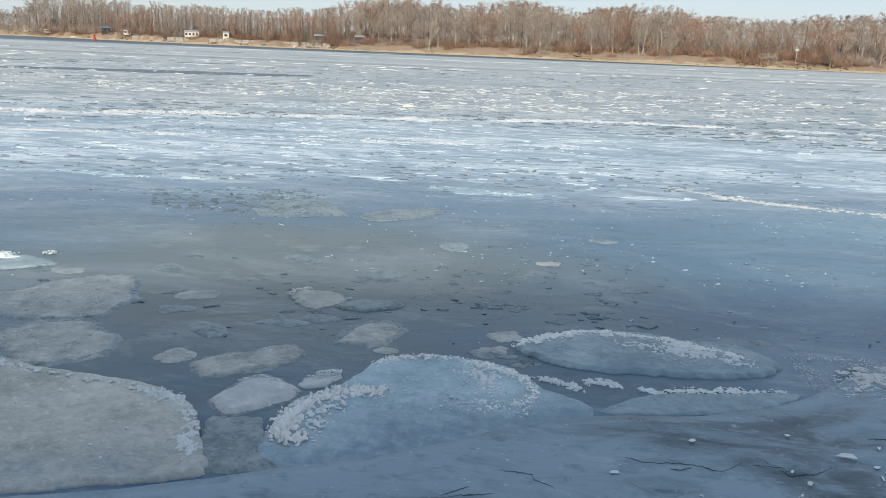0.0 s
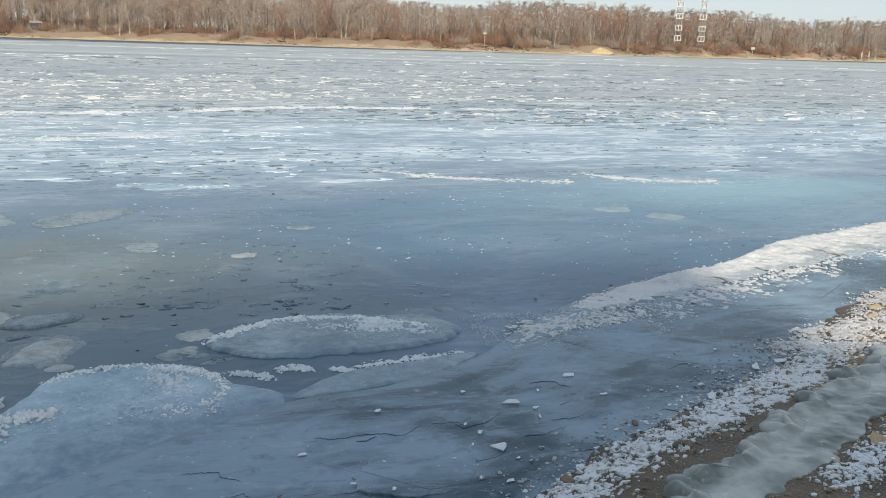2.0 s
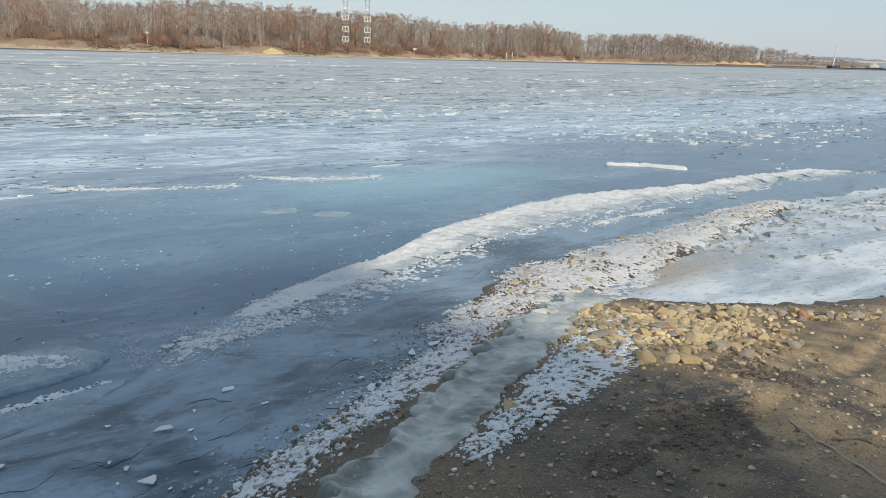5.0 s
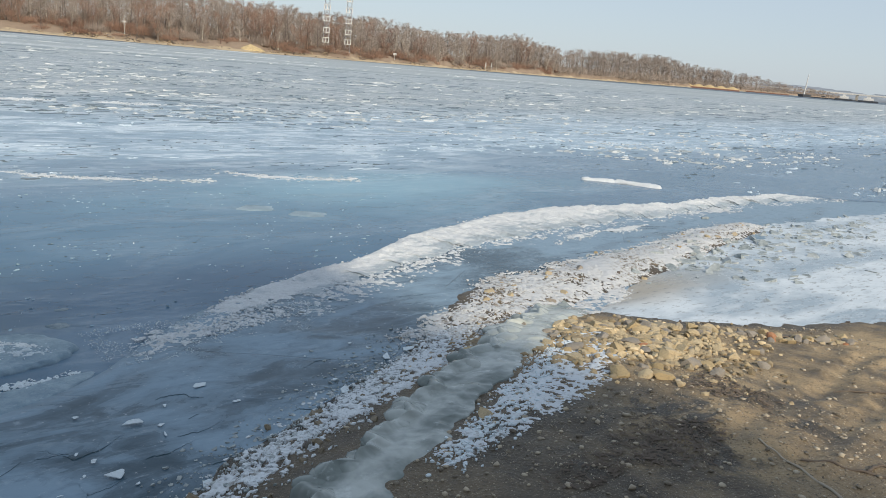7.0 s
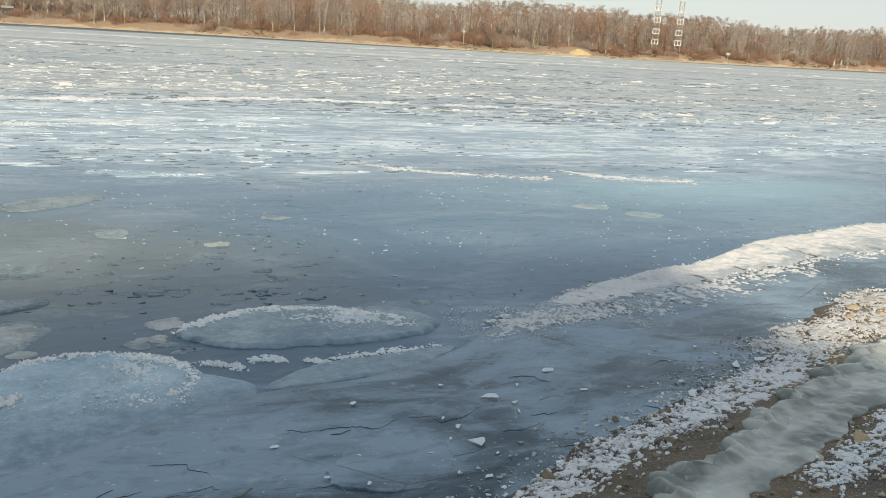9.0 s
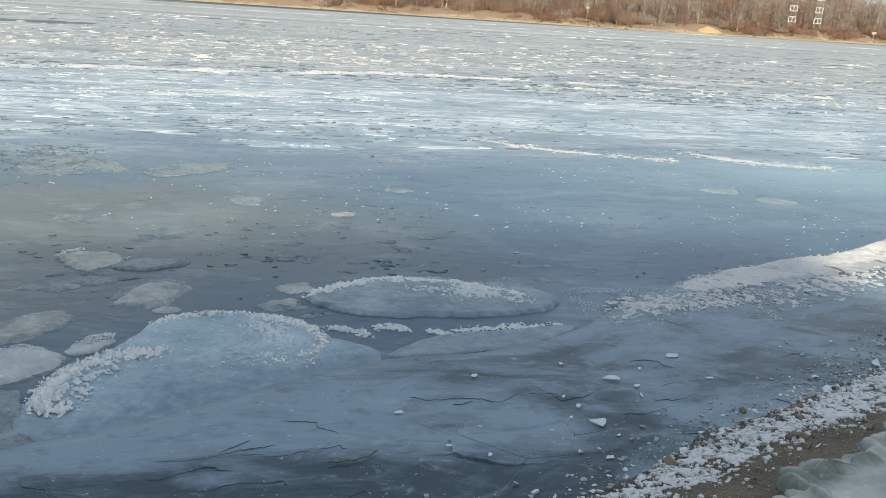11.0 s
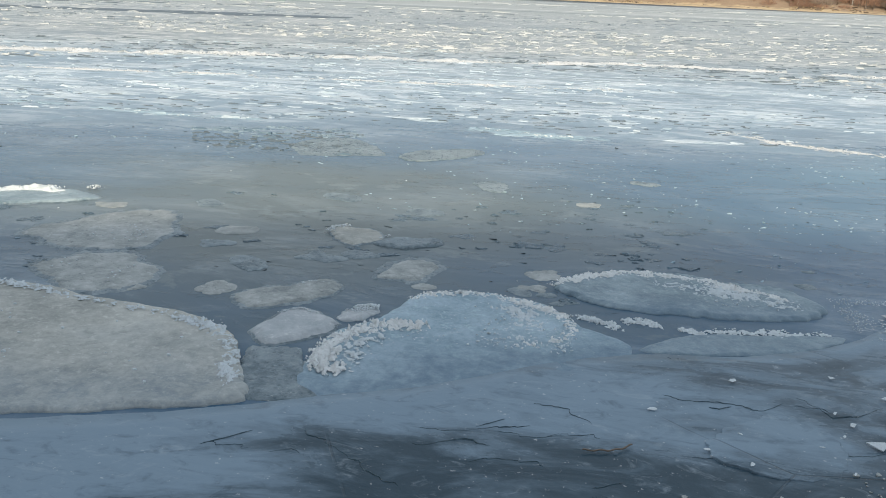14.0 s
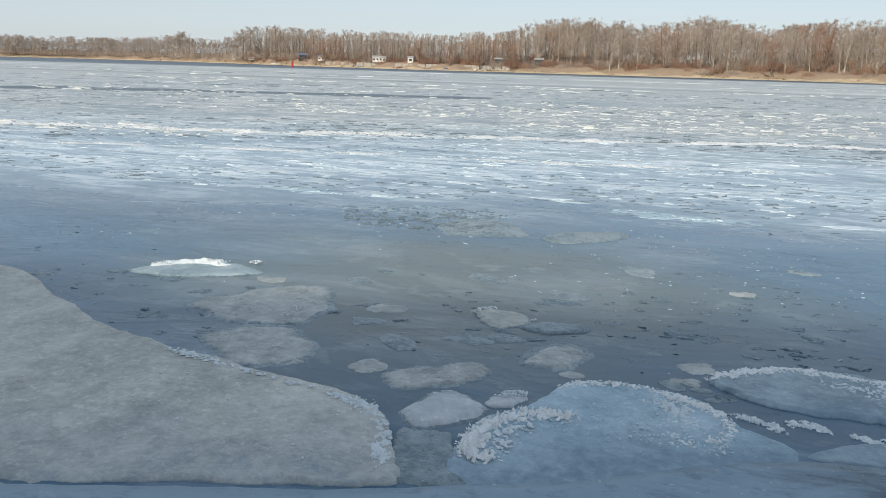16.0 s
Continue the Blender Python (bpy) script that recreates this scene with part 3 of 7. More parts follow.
for k in range(cols):
    f = k / (cols - 1)
    p = SHELF_OUT * (1 - f) + shelf_in * f
    wob = rough_noise(p[:, 0] * 7, p[:, 1] * 7, 11, 3) * (0.035 if k == 0 else 0.0)
    z = np.full(len(p), 0.016) + rough_noise(p[:, 0] * 1.3, p[:, 1] * 1.3, 12) * 0.012
    if k == 0:
        z = z * 0 - 0.02
    rows.append(np.stack([p[:, 0] + wob, p[:, 1] + wob, z], 1))
rows.insert(1, rows[0] * (1, 1, 0) + (0.004, -0.006, 0.014))
shelf = made("shore_ice_shelf", np.concatenate(rows), grid_faces(len(rows), 420), SHELF)
# milkier along the crack and in drifting patches
sp = np.concatenate(rows)
across = np.repeat(np.concatenate([[0], np.arange(cols)]) / (cols - 1), 420)
milk = 0.14 * np.exp(-(across / 0.14) ** 2) + 0.7 * rough_noise(sp[:, 0] * 0.55, sp[:, 1] * 0.8, 14, 3) - 0.14 * np.exp(-((across - 0.66) / 0.2) ** 2) + 0.12 + 0.13 * np.clip((sp[:, 0] - 2.0) / 2.0, 0, 1)
shelf.data.attributes.new("milk", "FLOAT", "POINT").data.foreach_set("value", milk.astype(np.float32))
tagged(shelf, "smooth grey-blue shore ice with milky streaks and cracks", "ice shelf", kind="structure")


# ---- floes ----
def floe(label, knots, material, top=0.03, rim=0.0, rim_width=0.06, rough=0.006, seed=1, ragged=0.026, segs=150, rings=16, base=0.0, skirt=0.0, lift=(0, 0), soak_sheen=None):
    """A floating cake of ice: uneven top, raised rim, broken edge that goes below the water."""
    segs = int(segs * 1.6)
    line = curve_points(knots, segs, closed=True)
    c = line.mean(0)
    away = (line - c) / np.linalg.norm(line - c, axis=1)[:, None]
    edge = rough_noise(line[:, 0] * 5, line[:, 1] * 5, seed, 3) * 2 + rough_noise(line[:, 0] * 26, line[:, 1] * 26, seed + 1, 3) * 0.9
    line = line + away * (edge * ragged)[:, None]
    size = np.linalg.norm(line - c, axis=1)
    out = []
    steps = [1 - (1 - k / rings) ** 1.7 for k in range(rings + 1)]
    steps = sorted(steps[:-1] + [0.93, 0.955, 0.975, 0.988, 0.996, 1.0])
    for s in steps:
        p = c + (line - c) * s
        z = top + rough_noise(p[:, 0] * 5, p[:, 1] * 5, seed + 3, 4) * rough * 2 + rough_noise(p[:, 0] * 1.3, p[:, 1] * 1.3, seed + 5, 2) * rough * 2
        z = z + rim * np.exp(-(((1 - s) * size - rim_width * 0.7) / rim_width) ** 2) * (0.65 + 0.5 * rough_noise(p[:, 0] * 14, p[:, 1] * 14, seed + 7, 3))
        slope = np.clip((1 - s) * size / (0.035 + 0.03 * rough_noise(line[:, 0] * 8, line[:, 1] * 8, seed + 13, 3)), 0, 1)
        z = np.maximum((z + (p - c) @ np.array(lift)) * (0.22 + 0.78 * slope ** 0.7), 0.002) + base
        out.append(np.stack([p[:, 0], p[:, 1], z], 1))
    for grow, depth in ((0.003, -0.002), (0.008, -0.05)):
        p = line + away * grow
        out.append(np.stack([p[:, 0], p[:, 1], np.full(len(p), base + depth)], 1))
    holder = thing("ice_floe", (float(c[0]), float(c[1]), base), label, "ice floe", group="ice floes")
    cake = made("cake", np.concatenate(out) - (c[0], c[1], base), grid_faces(len(out), segs, wrap=True), material, holder)
    if soak_sheen:
        # awash and see-through, plus painted reflection, along one side: a line on the plan, how far in, how much
        (ax, ay), (bx, by), reach, amount = soak_sheen
        q = np.concatenate(out)
        gap = (-(by - ay) * (q[:, 0] - ax) + (bx - ax) * (q[:, 1] - ay)) / math.hypot(bx - ax, by - ay)
        gap = gap + rough_noise(q[:, 0] * 3, q[:, 1] * 3, seed + 11, 3) * reach * 0.5
        wet = amount * np.clip(1 - gap / reach, 0, 1)
        cake.data.attributes.new("soak_sheen", "FLOAT", "POINT").data.foreach_set("value", wet.astype(np.float32))
    if skirt:
        p = line + away * (skirt * (0.5 + 0.9 * np.abs(rough_noise(line[:, 0] * 7, line[:, 1] * 7, seed + 9, 4))))[:, None]
        ring = [np.stack([q[:, 0], q[:, 1], np.full(segs, z)], 1) for q, z in ((c + (line - c) * 0.9, 0.004), (line, 0.005), ((line + p) / 2, 0.004), (p, -0.004))]
        made("slush_skirt", np.concatenate(ring) - (c[0], c[1], 0), grid_faces(4, segs, wrap=True), FLOE_THIN, holder, "thin grey slush frozen round the edge")
    return holder, line, c


def frost_rim(holder, knots, count, seed, width=0.035, size=(0.006, 0.02), base=0.04, pile=1.0, name="frost_rim", material=None, taper=True, strip=True):
    """A crust of white frost heaped along a line: a crumbly ridge with loose grains on it."""
    rng = np.random.default_rng(seed)
    rough = curve_points(knots, 400)
    length = np.linalg.norm(np.diff(rough, axis=0), axis=1).sum()
    cell = max(0.006, width * 0.16)
    n = max(24, int(length / cell))
    line = curve_points(knots, n)
    line = line + (rough_noise(line[:, 0] / width * 0.3, line[:, 1] / width * 0.3, seed, 3) * width * 0.9)[:, None]
    if not taper:
        line = line + (rough_noise(line[:, 0] * 0.5, line[:, 1] * 0.5, seed + 2, 4) * width * 2.2)[:, None] * (0.2, 1.0)
    t = np.gradient(line, axis=0)
    side = np.stack([-t[:, 1], t[:, 0]], 1) / np.maximum(np.linalg.norm(t, axis=1), 1e-9)[:, None]
    f = np.abs(np.linspace(-1, 1, n))
    thick = (1 - f ** 3) if taper else np.ones(n)
    thick = thick * np.clip((0.62 if taper else 0.34) + 1.25 * rough_noise(line[:, 0] / width * 0.22, line[:, 1] / width * 0.22, seed + 4, 4), 0.02, 1.35)
    rows = []
    for u in np.linspace(-1, 1, 13):
        p = line + side * (u * width * np.clip(1 - f ** 5, 0.05, 1) * (0.6 + 0.4 * thick))[:, None]
        k = 0.55 / width
        grain = rough_noise(p[:, 0] * k * 4, p[:, 1] * k * 4, seed + 6, 3)
        lace = rough_noise(p[:, 0] * k * 9, p[:, 1] * k * 9, seed + 8, 2)
        z = base - 0.006 + pile * width * 0.75 * thick * (1 - abs(u) ** 1.6) * (0.75 + 0.7 * grain + 0.45 * lace) + 0.006 * (1 - abs(u))
        rows.append(np.stack([p[:, 0], p[:, 1], z - (0.006 if abs(u) == 1 else 0)], 1))
    at = np.array(holder.matrix_basis.translation)
    v0, f0 = np.concatenate(rows) - at, np.array(grid_faces(13, n))[:, ::-1]
    i = rng.integers(0, n, count * 3)
    i = i[thick[i] > 0.22][:count * 2]
    total = len(i)
    off = rng.normal(0, 0.62, total)
    p = line[i] + side[i] * (off * width)[:, None]
    s = size[0] * 0.45 + (size[1] * 0.62 - size[0] * 0.45) * rng.uniform(0, 1, total) ** 2.2
    z = base + pile * width * 0.6 * thick[i] * np.clip(1 - np.abs(off) ** 1.6, 0, 1) * rng.uniform(0.6, 1.15, total)
    v1, f1 = lumps(np.stack([p[:, 0], p[:, 1], z], 1) - at, s * (0.6 + 0.4 * thick[i]), seed, flat=0.7, spread=0.45)
    if not strip:
        v0, f0 = np.zeros((0, 3)), []
    quads = [tuple(q) for q in f0] + [tuple(q + len(v0)) for q in f1]
    return tagged(made(name, np.concatenate([v0, v1]), quads, material or FROST, holder, "crumbly white frost heaped along the edge"), kind="stuff")


def strewn(holder, corner, far, count, seed, size, base, name="loose_frost"):
    """Loose frost clods over a piece of the floe."""
    rng = np.random.default_rng(seed)
    p = np.array(corner) + rng.uniform(0, 1, (count, 2)) * (np.array(far) - np.array(corner))
    keep = rough_noise(p[:, 0] * 5, p[:, 1] * 5, seed, 3) > 0.02
    p = p[keep]
    s = size[0] * 0.6 + (size[1] * 0.8 - size[0] * 0.6) * rng.uniform(0, 1, len(p)) ** 2
    at = np.array(holder.matrix_basis.translation)
    v, f = lumps(np.stack([p[:, 0], p[:, 1], np.full(len(p), base)], 1) - at, s, seed, flat=0.6)
    return tagged(made(name, v, f, FROST, holder, "loose white frost clods"), kind="stuff")


def frosting(holder, knots, width, level, seed, tall=0.02, cell=0.0045, bias=0.34, lean=(0, 0), material=None, scale=24.0):
    """A lacy crust of frost grown along a line: dense in the middle, broken into clumps and holes at its sides."""
    line = curve_points(knots, 60)
    lo, hi = line.min(0) - width, line.max(0) + width
    X, Y = np.meshgrid(np.arange(lo[0], hi[0], cell), np.arange(lo[1], hi[1], cell))
    jit = np.random.default_rng(seed).uniform(-0.3, 0.3, (2, *X.shape)) * cell
    X, Y = X + jit[0], Y + jit[1]
    _, d, along = nearest(line, X, Y)
    ends = np.clip(np.minimum(along, 1 - along) * 9, 0, 1)
    mask = (1 - d / width) * 0.95 - bias + rough_noise(X * scale * 2.4, Y * scale * 2.4, seed, 4) * 1.5 + rough_noise(X * 6, Y * 6, seed + 1, 3) * 0.7 + (ends - 1) * 0.4
    mask = np.where(d > width, -1, mask)
    at = np.array(holder.matrix_basis.translation)
    z = level + (X - at[0]) * lean[0] + (Y - at[1]) * lean[1] - 0.004 + np.clip(mask * 1.8, 0, 1) ** 0.7 * tall * 0.62 * (0.7 + 1.1 * rough_noise(X * 70, Y * 70, seed + 3, 3) + 0.6 * rough_noise(X * 14, Y * 14, seed + 5, 3))
    n = X.shape[1]
    k = mask > 0
    ok = (k[:-1, :-1].astype(int) + k[:-1, 1:] + k[1:, :-1] + k[1:, 1:]) >= 2
    r, c = np.nonzero(ok)
    q = np.stack([r * n + c, r * n + c + 1, (r + 1) * n + c + 1, (r + 1) * n + c], 1)
    used, back = np.unique(q, return_inverse=True)
    v = np.stack([X.ravel(), Y.ravel(), z.ravel()], 1)[used] - at
    return tagged(made("frost_crust", v, back.reshape(q.shape), material or FROST, holder, "lacy white frost crust"), kind="stuff")


# blue tint on this floe's near side is a reflection put into the colour
big, line, _ = floe("large grey-beige ice floe with a frosty rim", [(-7.6, 4.2), (-5.4, 4.95), (-4.27, 4.48), (-3.43, 4.07), (-2.41, 3.80), (-1.75, 3.68), (-1.36, 3.56), (-1.17, 3.3), (-1.05, 3.02), (-0.98, 2.85), (-1.25, 2.73), (-2.1, 2.46), (-2.9, 2.2), (-4.5, 1.75), (-7.0, 1.2)], FLOE_WARM, top=0.026, rim=0.0, rough=0.006, lift=(0, 0.013), seed=21, segs=260, rings=34, soak_sheen=((-4.5, 1.75), (-0.98, 2.85), 0.75, 0.55))
frosting(big, [(-2.95, 3.86), (-2.2, 3.68), (-1.75, 3.60), (-1.45, 3.50)], 0.05, 0.032, 22, 0.016, bias=0.78, lean=(0, 0.013))
frosting(big, [(-1.55, 3.55), (-1.36, 3.46), (-1.24, 3.30), (-1.15, 3.12), (-1.08, 2.96)], 0.06, 0.030, 23, 0.02, bias=0.56, lean=(0, 0.013))
strewn(big, (-3.0, 2.8), (-1.3, 3.6), 120, 24, (0.004, 0.014), 0.055)

blue, line, _ = floe("pale blue ice floe with a thick frosted rim", [(-0.84, 2.86), (-0.83, 3.25), (-0.78, 3.6), (-0.6, 3.80), (-0.46, 4.15), (-0.25, 4.28), (0.05, 4.27), (0.32, 4.18), (0.50, 3.95), (0.72, 3.72), (0.42, 3.36), (0.06, 3.1), (-0.4, 2.9)], FLOE_BLUE, top=0.017, rim=0.003, rough=0.005, lift=(-0.012, 0.03), seed=31, ragged=0.015, segs=200, rings=26, soak_sheen=((-0.80, 3.0), (0.72, 3.66), 0.42, 1.0))
TILT_BLUE = (-0.012, 0.03)
frosting(blue, [(-0.62, 3.20), (-0.74, 3.22), (-0.76, 3.38), (-0.70, 3.56), (-0.56, 3.70), (-0.34, 3.76)], 0.075, 0.02, 32, 0.034, bias=0.30, lean=TILT_BLUE, scale=30.0, material=RIM)
frosting(blue, [(-0.60, 3.30), (-0.66, 3.45), (-0.52, 3.60)], 0.10, 0.02, 38, 0.016, bias=0.62, lean=TILT_BLUE)
frost_rim(blue, [(-0.76, 3.2), (-0.77, 3.34), (-0.70, 3.56), (-0.56, 3.71)], 200, 32, 0.032, (0.003, 0.012), 0.026, 1.1, material=RIM)
frosting(blue, [(-0.46, 4.08), (-0.26, 4.22), (0.02, 4.22), (0.27, 4.12), (0.42, 3.93), (0.38, 3.76), (0.16, 3.62)], 0.050, 0.018, 34, 0.026, bias=0.42, lean=TILT_BLUE, scale=34.0, material=RIM)
frosting(blue, [(0.0, 4.12), (0.2, 3.95), (0.1, 3.75), (0.3, 3.7)], 0.17, 0.018, 33, 0.02, bias=0.62, lean=TILT_BLUE, scale=24.0)
strewn(blue, (-0.05, 3.55), (0.42, 4.1), 330, 35, (0.004, 0.011), 0.03)
strewn(blue, (-0.5, 3.55), (0.1, 4.1), 140, 36, (0.003, 0.008), 0.03)

crescent, line, _ = floe("oval ice floe with a curved white frost rim", [(0.32, 4.57), (0.5, 4.77), (0.8, 4.93), (1.16, 4.92), (1.4, 4.86), (1.67, 4.82), (1.86, 4.63), (1.88, 4.5), (1.68, 4.33), (1.4, 4.28), (1.05, 4.25), (0.74, 4.28), (0.48, 4.39)], FLOE_MILKY, top=0.022, rim=0.006, rough=0.005, seed=41, segs=180, rings=20, soak_sheen=((0.3, 4.2), (1.9, 4.34), 0.30, 0.75))
frost_rim(crescent, [(0.34, 4.56), (0.5, 4.73), (0.8, 4.87), (1.12, 4.86), (1.34, 4.78), (1.55, 4.68), (1.68, 4.58)], 300, 42, 0.032, (0.003, 0.010), 0.024, 1.25, material=RIM)
frosting(crescent, [(0.34, 4.55), (0.5, 4.71), (0.8, 4.85), (1.12, 4.84), (1.34, 4.77), (1.55, 4.67), (1.72, 4.56)], 0.055, 0.022, 45, 0.026, bias=0.36, material=RIM)
frosting(crescent, [(1.0, 4.74), (1.3, 4.66), (1.55, 4.58), (1.7, 4.48)], 0.12, 0.022, 46, 0.022, bias=0.5)
strewn(crescent, (1.2, 4.4), (1.75, 4.7), 160, 44, (0.003, 0.009), 0.026)

f2, _, _ = floe("small rounded whitish ice floe", [(-1.22, 3.54), (-1.14, 3.78), (-1.02, 3.86), (-0.88, 3.80), (-0.78, 3.73), (-0.80, 3.60), (-1.03, 3.42), (-1.15, 3.44)], PLATE, top=0.016, rim=0.006, rough=0.004, skirt=0.04, seed=51)
frost_rim(f2, [(-1.16, 3.72), (-1.03, 3.83), (-0.90, 3.78)], 110, 52, 0.02, (0.003, 0.010), 0.02, 0.6, strip=False)
f3, _, _ = floe("small oblong grey ice floe", [(-1.45, 3.98), (-1.25, 4.18), (-1.05, 4.32), (-0.92, 4.25), (-0.96, 4.10), (-1.17, 3.90), (-1.34, 3.79)], FLOE_SOAKED, top=0.012, rim=0.003, rough=0.004, skirt=0.05, seed=53)
frost_rim(f3, [(-1.2, 4.18), (-1.08, 4.28), (-0.97, 4.25)], 80, 54, 0.018, (0.003, 0.009), 0.012, 0.6, strip=False)
floe("thin pale ice floe awash in the water", [(-0.74, 4.46), (-0.69, 4.72), (-0.57, 4.86), (-0.40, 4.70), (-0.46, 4.48), (-0.63, 4.42)], FLOE_SOAKED, top=0.008, rough=0.003, ragged=0.03, skirt=0.08, seed=55)
fa, _, _ = floe("small yellowish ice floe with white frost", [(-1.29, 5.33), (-1.22, 5.45), (-1.02, 5.40), (-0.90, 5.30), (-0.89, 5.16), (-1.06, 5.04), (-1.2, 5.13)], FLOE_WARM, top=0.014, rim=0.006, rough=0.004, skirt=0.03, seed=57)
frost_rim(fa, [(-1.28, 5.28), (-1.24, 5.40), (-1.13, 5.46)], 110, 58, 0.03, (0.004, 0.016), 0.016, 0.9, strip=False)
frost_rim(fa, [(-0.90, 5.20), (-0.86, 5.28), (-0.84, 5.30)], 22, 59, 0.012, (0.004, 0.014), 0.012, 0.5, strip=False)
f5, _, _ = floe("flat grey ice floe awash", [(-3.28, 4.79), (-3.17, 5.03), (-2.97, 5.31), (-2.62, 5.52), (-2.42, 5.25), (-2.32, 4.72), (-2.59, 4.52), (-2.99, 4.58)], FLOE_SOAKED, top=0.008, rough=0.003, ragged=0.04, skirt=0.08, seed=61)
strewn(f5, (-2.9, 4.7), (-2.4, 5.1), 60, 62, (0.004, 0.012), 0.02)
f6, _, _ = floe("flat grey ice floe with slush on top", [(-2.83, 4.13), (-2.73, 4.34), (-2.54, 4.47), (-2.25, 4.42), (-2.03, 4.14), (-2.16, 3.93), (-2.38, 3.86)], FLOE_SOAKED, top=0.009, rough=0.003, ragged=0.04, skirt=0.08, seed=63)
strewn(f6, (-2.7, 4.0), (-2.2, 4.4), 70, 64, (0.004, 0.013), 0.022)
floe("little pale ice floe", [(-2.06, 5.13), (-1.98, 5.26), (-1.84, 5.26), (-1.82, 5.13), (-1.96, 5.04)], FLOE_SOAKED, top=0.008, rough=0.003, seed=65, segs=70, rings=8)
floe("little pale ice floe", [(-1.74, 4.60), (-1.60, 4.66), (-1.46, 4.50), (-1.52, 4.39), (-1.65, 4.45)], FLOE_THIN, top=0.012, seed=67, segs=70, rings=8)
fc, _, _ = floe("floe with a high white snow crest", [(-4.28, 5.36), (-4.2, 5.62), (-4.05, 5.8), (-3.7, 5.86), (-3.4, 5.78), (-3.3, 5.66), (-3.5, 5.5), (-3.9, 5.33)], FLOE_MILKY, top=0.018, rough=0.005, skirt=0.05, seed=69)
frost_rim(fc, [(-4.22, 5.52), (-4.05, 5.72), (-3.86, 5.80), (-3.62, 5.80)], 200, 70, 0.075, (0.004, 0.014), 0.02, 1.0, material=FROST)
frost_rim(fc, [(-3.55, 5.94), (-3.48, 5.98), (-3.42, 5.96)], 60, 71, 0.03, (0.004, 0.016), 0.01, 1.0, strip=False)
f9, _, _ = floe("small frosted lump of ice", [(-0.79, 3.79), (-0.78, 3.90), (-0.65, 3.99), (-0.60, 3.92), (-0.69, 3.78)], PLATE, top=0.028, seed=73, segs=70, rings=8)
frost_rim(f9, [(-0.76, 3.84), (-0.71, 3.92), (-0.62, 3.94)], 170, 74, 0.035, (0.004, 0.016), 0.02, 0.8, strip=False)
floe("thin sunken plate of ice between two floes", [(-1.13, 3.32), (-1.05, 3.37), (-0.88, 3.36), (-0.80, 3.05), (-0.70, 2.95), (-0.94, 2.85), (-1.06, 3.0)], FLOE_THIN, top=0.012, seed=75, segs=90, rings=10)
floe("thin plate of grey ice", [(-0.91, 5.12), (-0.76, 5.28), (-0.46, 5.32), (-0.45, 5.16), (-0.72, 5.03)], FLOE_THIN, top=0.012, seed=77, segs=80, rings=8)
slab, _, _ = floe("flat slab of blue-grey ice beside the shelf", [(0.78, 3.76), (1.05, 3.99), (1.45, 4.07), (1.86, 4.15), (1.80, 4.03), (1.45, 3.835), (1.14, 3.755), (0.9, 3.72)], FLOE_MILKY, top=0.008, rough=0.003, seed=79, ragged=0.012, soak_sheen=((0.7, 3.4), (1.9, 3.8), 1.1, 0.85))
frosting(slab, [(0.70, 4.09), (0.80, 4.12), (0.90, 4.08)], 0.045, 0.004, 80, 0.022, bias=0.42)
frosting(slab, [(1.02, 4.07), (1.07, 4.03), (1.12, 4.0)], 0.04, 0.004, 81, 0.022, bias=0.4)
frosting(slab, [(1.15, 4.06), (1.45, 4.10), (1.8, 4.16)], 0.06, 0.006, 82, 0.014, bias=0.62)
frosting(blue, [(0.46, 4.10), (0.58, 4.07), (0.68, 4.0)], 0.05, 0.004, 37, 0.024, bias=0.42)
floe("round plate of thin refrozen ice", [(-1.3, 8.15), (-1.12, 8.48), (-0.6, 8.75), (-0.45, 8.6), (-0.55, 8.35), (-0.92, 8.0), (-1.2, 7.93)], FLOE_THIN, top=0.006, rim=0.008, rim_width=0.03, rough=0.002, seed=83, segs=110, rings=12)
floe("broken plate of thin pale ice", [(-2.31, 7.93), (-2.50, 8.5), (-2.15, 8.92), (-1.75, 8.6), (-1.52, 8.15), (-1.9, 7.98)], FLOE_THIN, top=0.007, rough=0.003, seed=85, segs=90, rings=10, skirt=0.08)
floe("little plate of pale ice", [(-0.44, 7.13), (-0.3, 7.22), (-0.13, 7.18), (-0.16, 6.86), (-0.3, 6.9)], FLOE_THIN, top=0.014, seed=87, segs=70, rings=8)
floe("little plate of pale ice", [(4.55, 8.0), (4.75, 8.2), (5.0, 8.05), (4.85, 7.85)], FLOE_MILKY, top=0.006, rough=0.002, seed=88, segs=70, rings=8)
floe("little plate of pale ice", [(4.95, 7.55), (5.15, 7.72), (5.4, 7.55), (5.2, 7.4)], FLOE_MILKY, top=0.006, rough=0.002, seed=89, segs=70, rings=8)
floe("cracked rounded plate of clear ice", [(0.92, 2.78), (1.0, 2.95), (1.12, 3.07), (1.27, 3.17), (1.42, 3.12), (1.5, 2.95), (1.42, 2.75), (1.15, 2.68)], SHELF, top=0.004, rough=0.001, seed=91, segs=110, rings=12, base=0.018)

